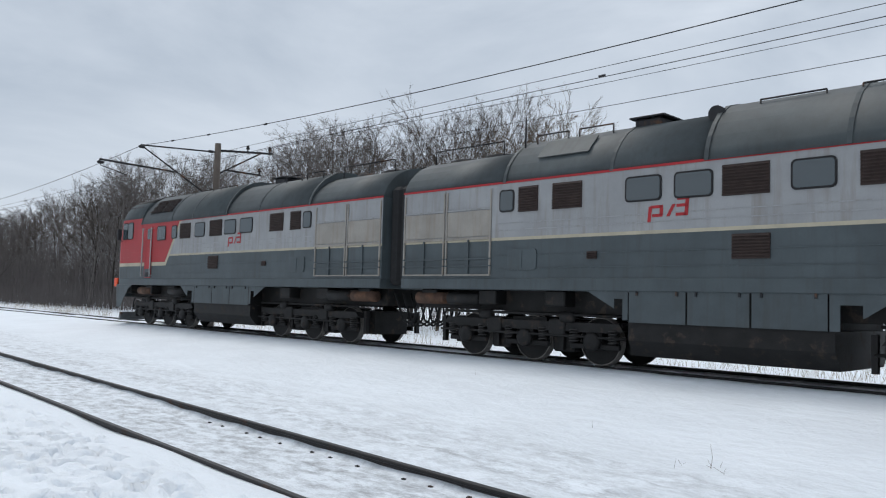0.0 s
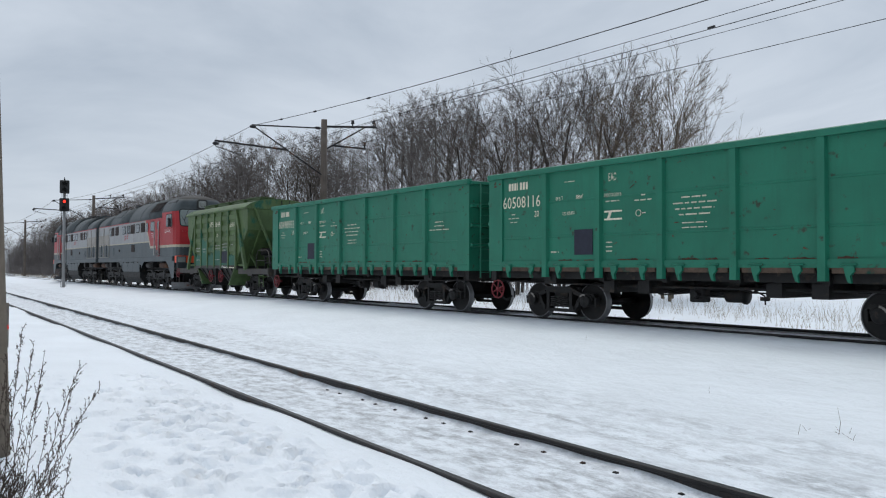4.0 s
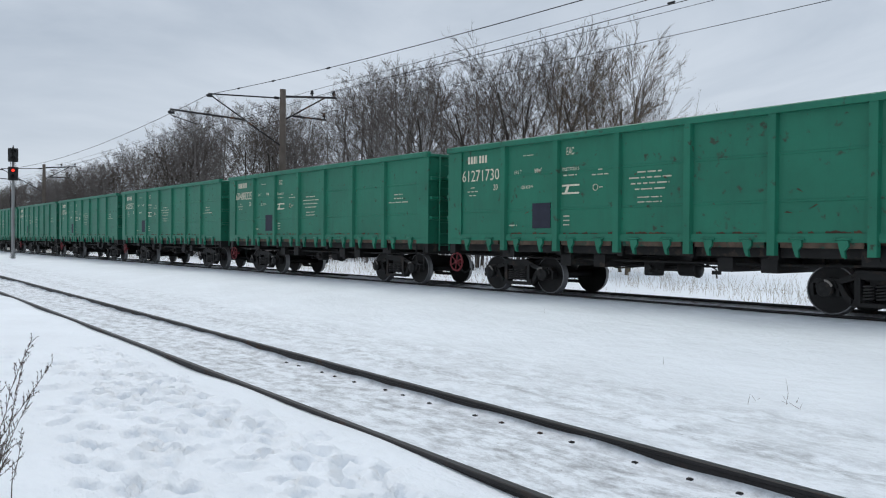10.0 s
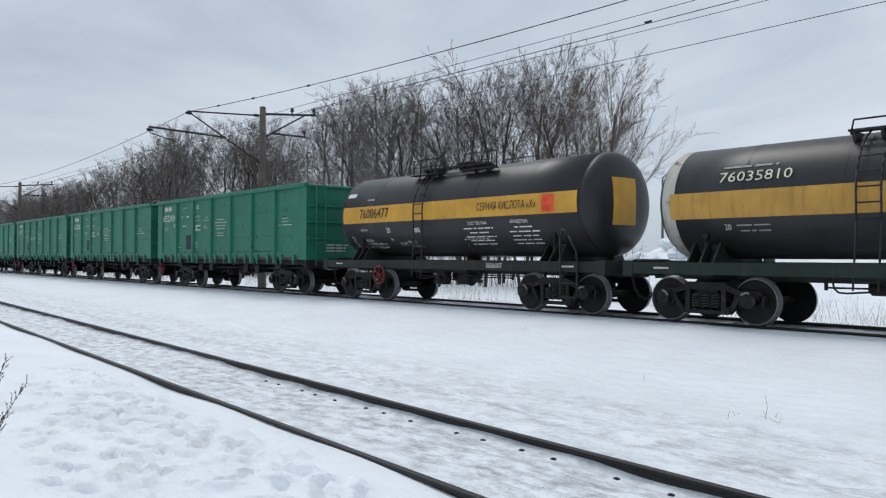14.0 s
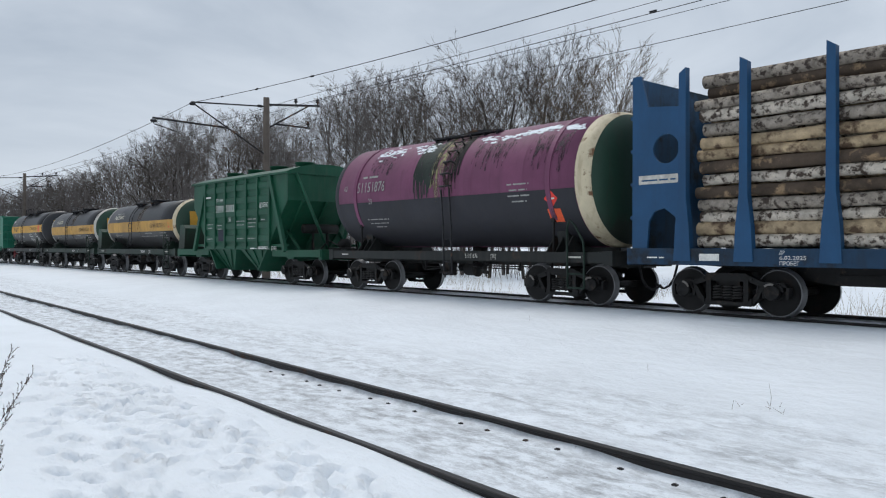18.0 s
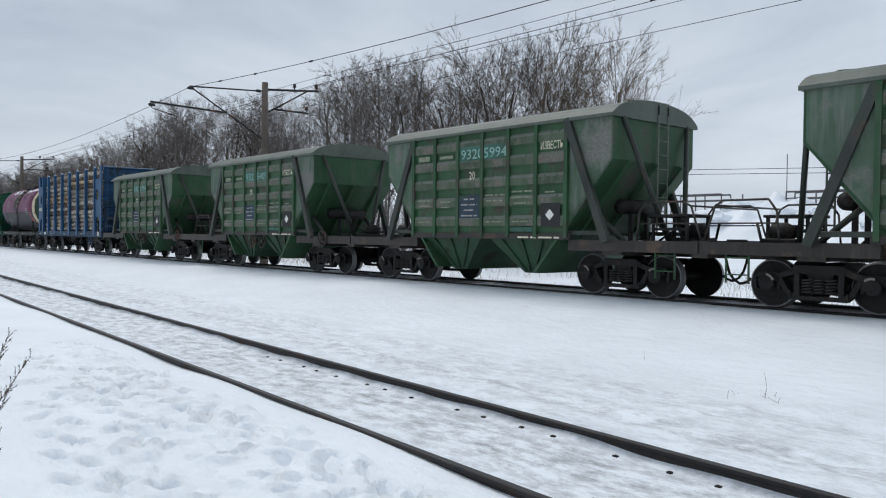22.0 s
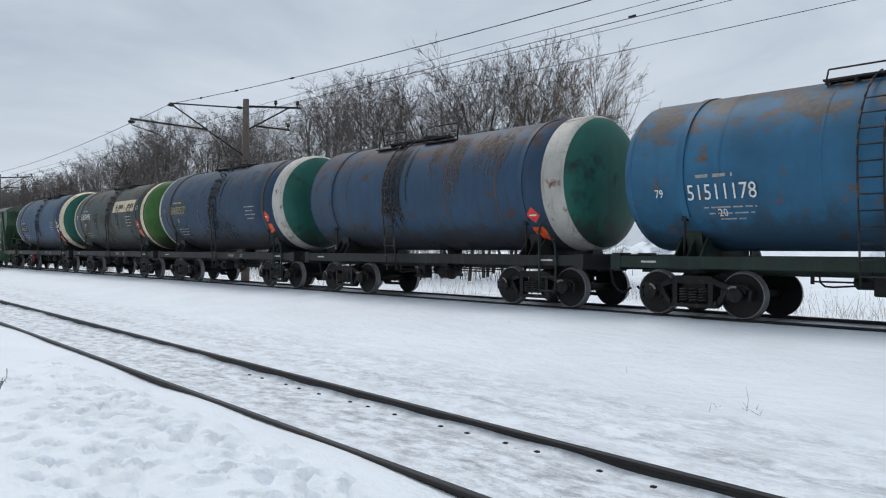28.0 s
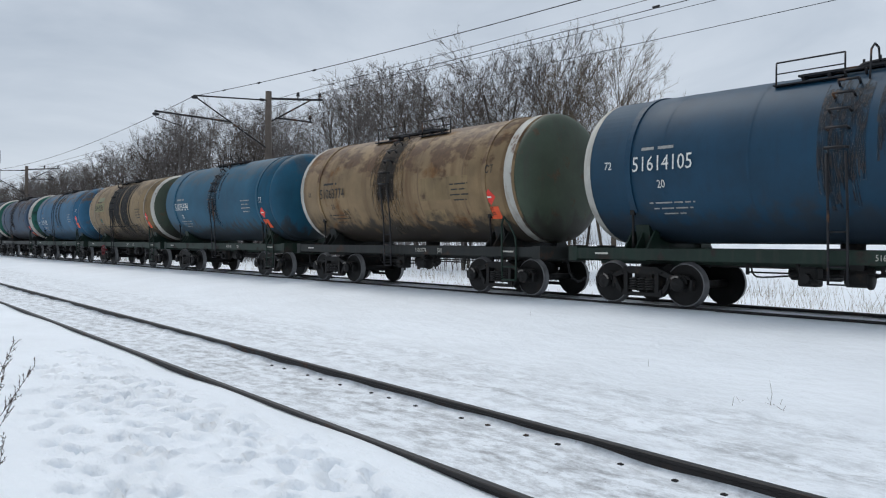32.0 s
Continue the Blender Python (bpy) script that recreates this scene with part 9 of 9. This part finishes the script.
gz = ground_z(gx, gy) - 0.03
gh = np.where(gy < 24, gr.uniform(0.06, 0.32, len(gx)), gr.uniform(0.2, 0.8, len(gx)))
segs = np.stack([gx, gy, gz, gx + gr.randn(len(gx)) * 0.3 * gh, gy + gr.randn(len(gx)) * 0.3 * gh, gz + gh, gx * 0 + 0.0045, gx * 0 + 0.002], 1)
tagged(put("dry_grass", tubes_mesh("dry_grass", segs, 3, DRY)), "dry grass stalks pricking through the snow", "grass", kind="stuff")

# ---- weeds and twigs on the snow nearby ----
WEED = material("dead_weed", (0.080, 0.060, 0.048), 0.95, 0, 0.3, 4, 30, 0)


def weed(pts, seed, sprigs, low=0.35):
    """A dead mugwort: a bent stem with upright side sprays full of small seed heads."""
    rw = random.Random(seed)
    foot = Vector(pts[0])
    foot.z = float(ground_z(np.array(foot.x), np.array(foot.y))) - 0.05
    w = empty("dead_weed", "dead brown weed with seed heads standing in the snow", "weed", "weeds")
    way = [Vector((0, 0, 0))] + [Vector(p) - foot for p in pts]
    way[1] = way[1].lerp(way[2] if len(way) > 2 else way[1], 0.25)
    fine = []
    for p, q in zip(way, way[1:]):
        for i in range(6):
            fine.append(p.lerp(q, i / 6) + Vector((rw.gauss(0, 0.004), rw.gauss(0, 0.004), 0)))
    fine.append(way[-1])
    n = len(fine) - 1
    stem = [(*fine[i], *fine[i + 1], 0.0036 * (1 - 0.7 * i / n), 0.0036 * (1 - 0.7 * (i + 1) / n)) for i in range(n)]
    head, sprig = [], []

    def seeds(q, e, per):
        for _ in range(int((e - q).length * per)):
            b = q.lerp(e, rw.uniform(0.25, 1.0))
            c = b + Vector((rw.gauss(0, 0.005), rw.gauss(0, 0.005), rw.uniform(-0.012, 0.012)))
            head.append((*b, *c, 0.0027, 0.0010))

    total = (way[-1] - way[0]).length
    for i in range(sprigs):
        t = low + (1 - low) * (i + rw.random()) / sprigs
        k = min(n - 1, int(t * n))
        q = fine[k].lerp(fine[k + 1], t * n - k)
        a_ = rw.uniform(0, 6.28)
        up = (fine[k + 1] - fine[k]).normalized()
        dd = (up * 1.0 + Vector((math.cos(a_), math.sin(a_), 0)) * 0.55).normalized()
        ln = total * rw.uniform(0.07, 0.16) * (1.25 - 0.95 * t)
        e = q + dd * ln
        sprig.append((*q, *e, 0.0015, 0.0009))
        seeds(q, e, 120)
    seeds(fine[int(n * 0.8)], fine[-1], 170)
    put("stem", tubes_mesh("stem", stem, 4, WEED), w)
    tagged(put("side_spray", tubes_mesh("side_spray", sprig, 3, WEED), w), kind="stuff")
    if head:
        tagged(put("seed_spray", tubes_mesh("seed_spray", head, 3, WEED), w), kind="stuff")
    w.matrix_basis = pose(*foot)


weed([(-4.86, 0.66, -0.1), (-4.851, 0.692, 0.10), (-4.839, 0.774, 0.952)], 1, 40)
weed([(-4.84, 0.76, -0.1), (-4.835, 0.794, 0.08), (-4.82, 0.88, 0.789)], 2, 36)
weed([(-4.83, 0.84, -0.1), (-4.82, 0.881, 0.05), (-4.805, 0.959, 0.447), (-4.784, 1.059, 0.726)], 3, 30)
weed([(-4.84, 0.80, -0.1), (-4.809, 0.939, 0.226), (-4.761, 1.161, 0.592)], 4, 24, 0.4)
weed([(-4.81, 0.96, -0.1), (-4.799, 0.992, 0.035), (-4.794, 1.015, 0.238)], 5, 10)
weed([(-4.90, 0.60, -0.1), (-4.88, 0.64, 0.2), (-4.87, 0.70, 0.70)], 6, 20)
weed([(-4.88, 0.72, -0.1), (-4.86, 0.75, 0.1), (-4.85, 0.72, 0.62)], 7, 24)
weed([(-4.86, 0.70, -0.1), (-4.85, 0.76, 0.10), (-4.84, 0.86, 0.62)], 8, 24)
weed([(-4.84, 0.82, -0.1), (-4.83, 0.86, 0.12), (-4.82, 0.91, 0.50)], 9, 20)
weed([(-4.83, 0.86, -0.1), (-4.81, 0.95, 0.15), (-4.79, 1.06, 0.42)], 10, 18)
weed([(-4.87, 0.64, -0.1), (-4.86, 0.68, 0.15), (-4.85, 0.66, 0.50)], 11, 18)
weed([(-4.85, 0.70, -0.1), (-4.845, 0.73, 0.10), (-4.83, 0.83, 0.86)], 12, 40)
weed([(-4.86, 0.66, -0.1), (-4.85, 0.70, 0.12), (-4.84, 0.70, 0.80)], 13, 34)
weed([(-4.82, 0.88, -0.1), (-4.81, 0.92, 0.06), (-4.79, 1.02, 0.60)], 14, 26)


def twig(x, y, height, wide, seed):
    rw = random.Random(seed)
    z = float(ground_z(np.array(x), np.array(y))) - 0.02
    segs_t = [(0, 0, 0, rw.gauss(0, 0.01), 0, height * 0.5, 0.0028, 0.0022), ]
    segs_t.append((*segs_t[0][3:6], rw.gauss(0, 0.015), 0.01, height, 0.0022, 0.0012))
    for _ in range(int(wide * 26)):
        u = rw.uniform(-wide, wide * 0.7)
        p = Vector((u, rw.uniform(-0.1, 0.1), rw.uniform(0.0, 0.05)))
        q = p + Vector((rw.uniform(-0.09, 0.06), rw.uniform(-0.05, 0.05), rw.uniform(-0.01, 0.07)))
        segs_t.append((*p, *q, 0.0022, 0.0012))
    w = tagged(put("fallen_twig", tubes_mesh("fallen_twig", segs_t, 4, WEED)), "thin bare twig sticking out of the snow", "twig", "twigs")
    w.matrix_basis = pose(x, y, z)


twig(-4.27, 7.88, 0.13, 0.0, 1)
twig(-3.96, 8.10, 0.30, 0.30, 2)
twig(-3.74, 7.95, 0.09, 0.06, 3)
twig(-10.78, 11.8, 0.12, 0.0, 4)
twig(-6.2, 9.2, 0.12, 0.0, 5)

# ---- wooden pole and marker post beside the siding ----
POLE_WOOD = material("weathered_pole_wood", (0.20, 0.165, 0.13), 0.95, 0, 0.35, 1.2, 30, 0.6, streak=0.5, streak_colour=(0.07, 0.055, 0.045))
bm = bmesh.new()
tube(bm, (0, 0, -0.3), (-0.06, -0.28, 8.2), 0.145, 0.10, 14)
ob = tagged(part("utility_pole", bm, POLE_WOOD), "weathered wooden utility pole standing in the snow", "pole")
ob.matrix_basis = pose(-7.94, 1.06, -0.42)
mp_ = empty("marker_post", "short pale concrete marker post with a red band", "marker post")
bm = bmesh.new()
box(bm, -0.055, 0.055, -0.055, 0.055, -0.2, 0.98, 0.012)
part("post", bm, CONCRETE, mp_)
bm = bmesh.new()
box(bm, -0.058, 0.058, -0.058, 0.058, 0.44, 0.52)
part("red_band", bm, RED_SIGN, mp_, "faded red band")
mp_.matrix_basis = pose(-18.34, 2.62, -0.44)

# ---- yard beyond the field: pipe trestle, lamp post, poles ----
STEEL = material("trestle_steel", (0.13, 0.13, 0.135), 0.7, 0.2, 0.2, 2, 30, 0.1)
for x0, x1 in ((-38.0, -33.3), (-27.9, -12.0)):
    tr = empty("pipe_trestle", "grey steel pipe trestle behind the snow bank", "trestle", "pipe trestles")
    n = max(2, int((x1 - x0) / 2.2))
    for i in range(n + 1):
        x = x0 + (x1 - x0) * i / n
        bm = bmesh.new()
        tube(bm, (x, 60, 2.0), (x, 60, 4.95), 0.06, seg=6)
        tube(bm, (x, 61.5, 2.0), (x, 61.5, 4.95), 0.06, seg=6)
        part("post", bm, STEEL, tr)
    for y in (60, 61.5):
        for z in (4.95, 4.45):
            bm = bmesh.new()
            tube(bm, (x0, y, z), (x1, y, z), 0.07 if z > 4.5 else 0.05, seg=6)
            part("pipe", bm, STEEL, tr)
lp = empty("street_lamp", "tall grey street lamp with a curved arm", "street lamp")
bm = bmesh.new()
tube(bm, (-38.6, 60, 2.0), (-38.6, 60, 8.4), 0.12, 0.08, 8)
part("post", bm, STEEL, lp)
bm = bmesh.new()
line(bm, [(-38.6, 60, 8.3), (-38.3, 60, 8.6), (-37.6, 60, 8.7)], 0.05)
part("arm", bm, STEEL, lp)
bm = bmesh.new()
box(bm, -37.7, -37.2, 59.9, 60.1, 8.62, 8.74, 0.03)
part("lamp_head", bm, STEEL, lp)
for x, top in ((-32.5, 5.0), (-28.8, 8.1), (-21.6, 4.9)):
    bm = bmesh.new()
    tube(bm, (x, 62, 1.5), (x, 62, top), 0.06 if top < 6 else 0.035, seg=6)
    tagged(part("pole", bm, STEEL), "thin grey pole standing in the yard", "pole", "poles")
for z0, z1 in ((7.35, 6.4), (6.95, 6.0)):
    bm = bmesh.new()
    pts = [(-38.6 + 60 * i / 20, 62, z0 + (z1 - z0) * i / 20 - 0.5 * math.sin(math.pi * i / 20)) for i in range(21)]
    line(bm, pts, 0.03, 4)
    tagged(part("wire_yard", bm, WIRE), "low wire across the yard", "wire", kind="structure")
for i in range(34):
    x, y = rs.uniform(-36, -3), rs.uniform(47, 60)
    k = rs.uniform(0.35, 1.0)
    bm = bmesh.new()
    bmesh.ops.create_icosphere(bm, subdivisions=3, radius=1.0)
    for v in bm.verts:
        v.co *= 1 + 0.45 * noise.noise(v.co * 1.9 + Vector((i * 3.1, 0, 0))) + 0.15 * noise.noise(v.co * 5.0 + Vector((0, i * 2.3, 0)))
        v.co = Vector((v.co.x * 1.6 * k, v.co.y * 1.1 * k, v.co.z * 0.75 * k))
    ob = part("snow_mound", bm, SNOW_LUMP)
    tagged(ob, "ploughed mound of lumpy snow on the bank", "snow mound", "snow mounds")
    ob.matrix_basis = pose(x, y, float(ground_z(np.array(x), np.array(y))) + 0.1, 0, 0, rs.uniform(0, 180))

# ---- rail fastenings that show above the snow on the siding ----
def m_fastener(bm):
    tube(bm, (0, 0, -0.06), (0, 0, 0.008), 0.010, seg=6)
    box(bm, -0.025, 0.018, -0.015, 0.02, -0.05, 0.002)
    return RAIL_STEEL


siding_far = bpy.data.objects["rail_siding_far"]
for i in range(16):
    x = -2.2 - 0.552 * i + rs.uniform(-0.18, 0.18)
    y = siding_y(x) + GAUGE - 0.135
    put("fastener", shared("fastener", m_fastener), siding_far, m=pose(x, y + rs.uniform(-0.02, 0.02), float(ground_z(np.array(x), np.array(y))) + 0.01, rs.uniform(-12, 12), 0, 0))


def motions():
    for thing, c, turned in TRAIN:
        rows = []
        for i in range(33):
            x = c + run(i)
            rows.append((i, pose(x, track_y(x), 0, 0, 0, track_turn(x) + turned)))
        walk(thing, rows)
    # wheelsets roll with the train; those in the same place of a bogie share their keys
    for (a, r, spin), sets in WHEELSETS.items():
        rows = []
        for i in range(961):
            t = i / 30
            rows.append((t, pose(a, 0, r, 0, math.degrees(spin * run(t) / r) % 360, 0)))
        walk(sets[0], rows)
        keys = sets[0].animation_data
        for other in sets[1:]:
            other.rotation_mode = "QUATERNION"
            other.animation_data_create()
            other.animation_data.action = keys.action
            other.animation_data.action_slot = keys.action_slot


motions()
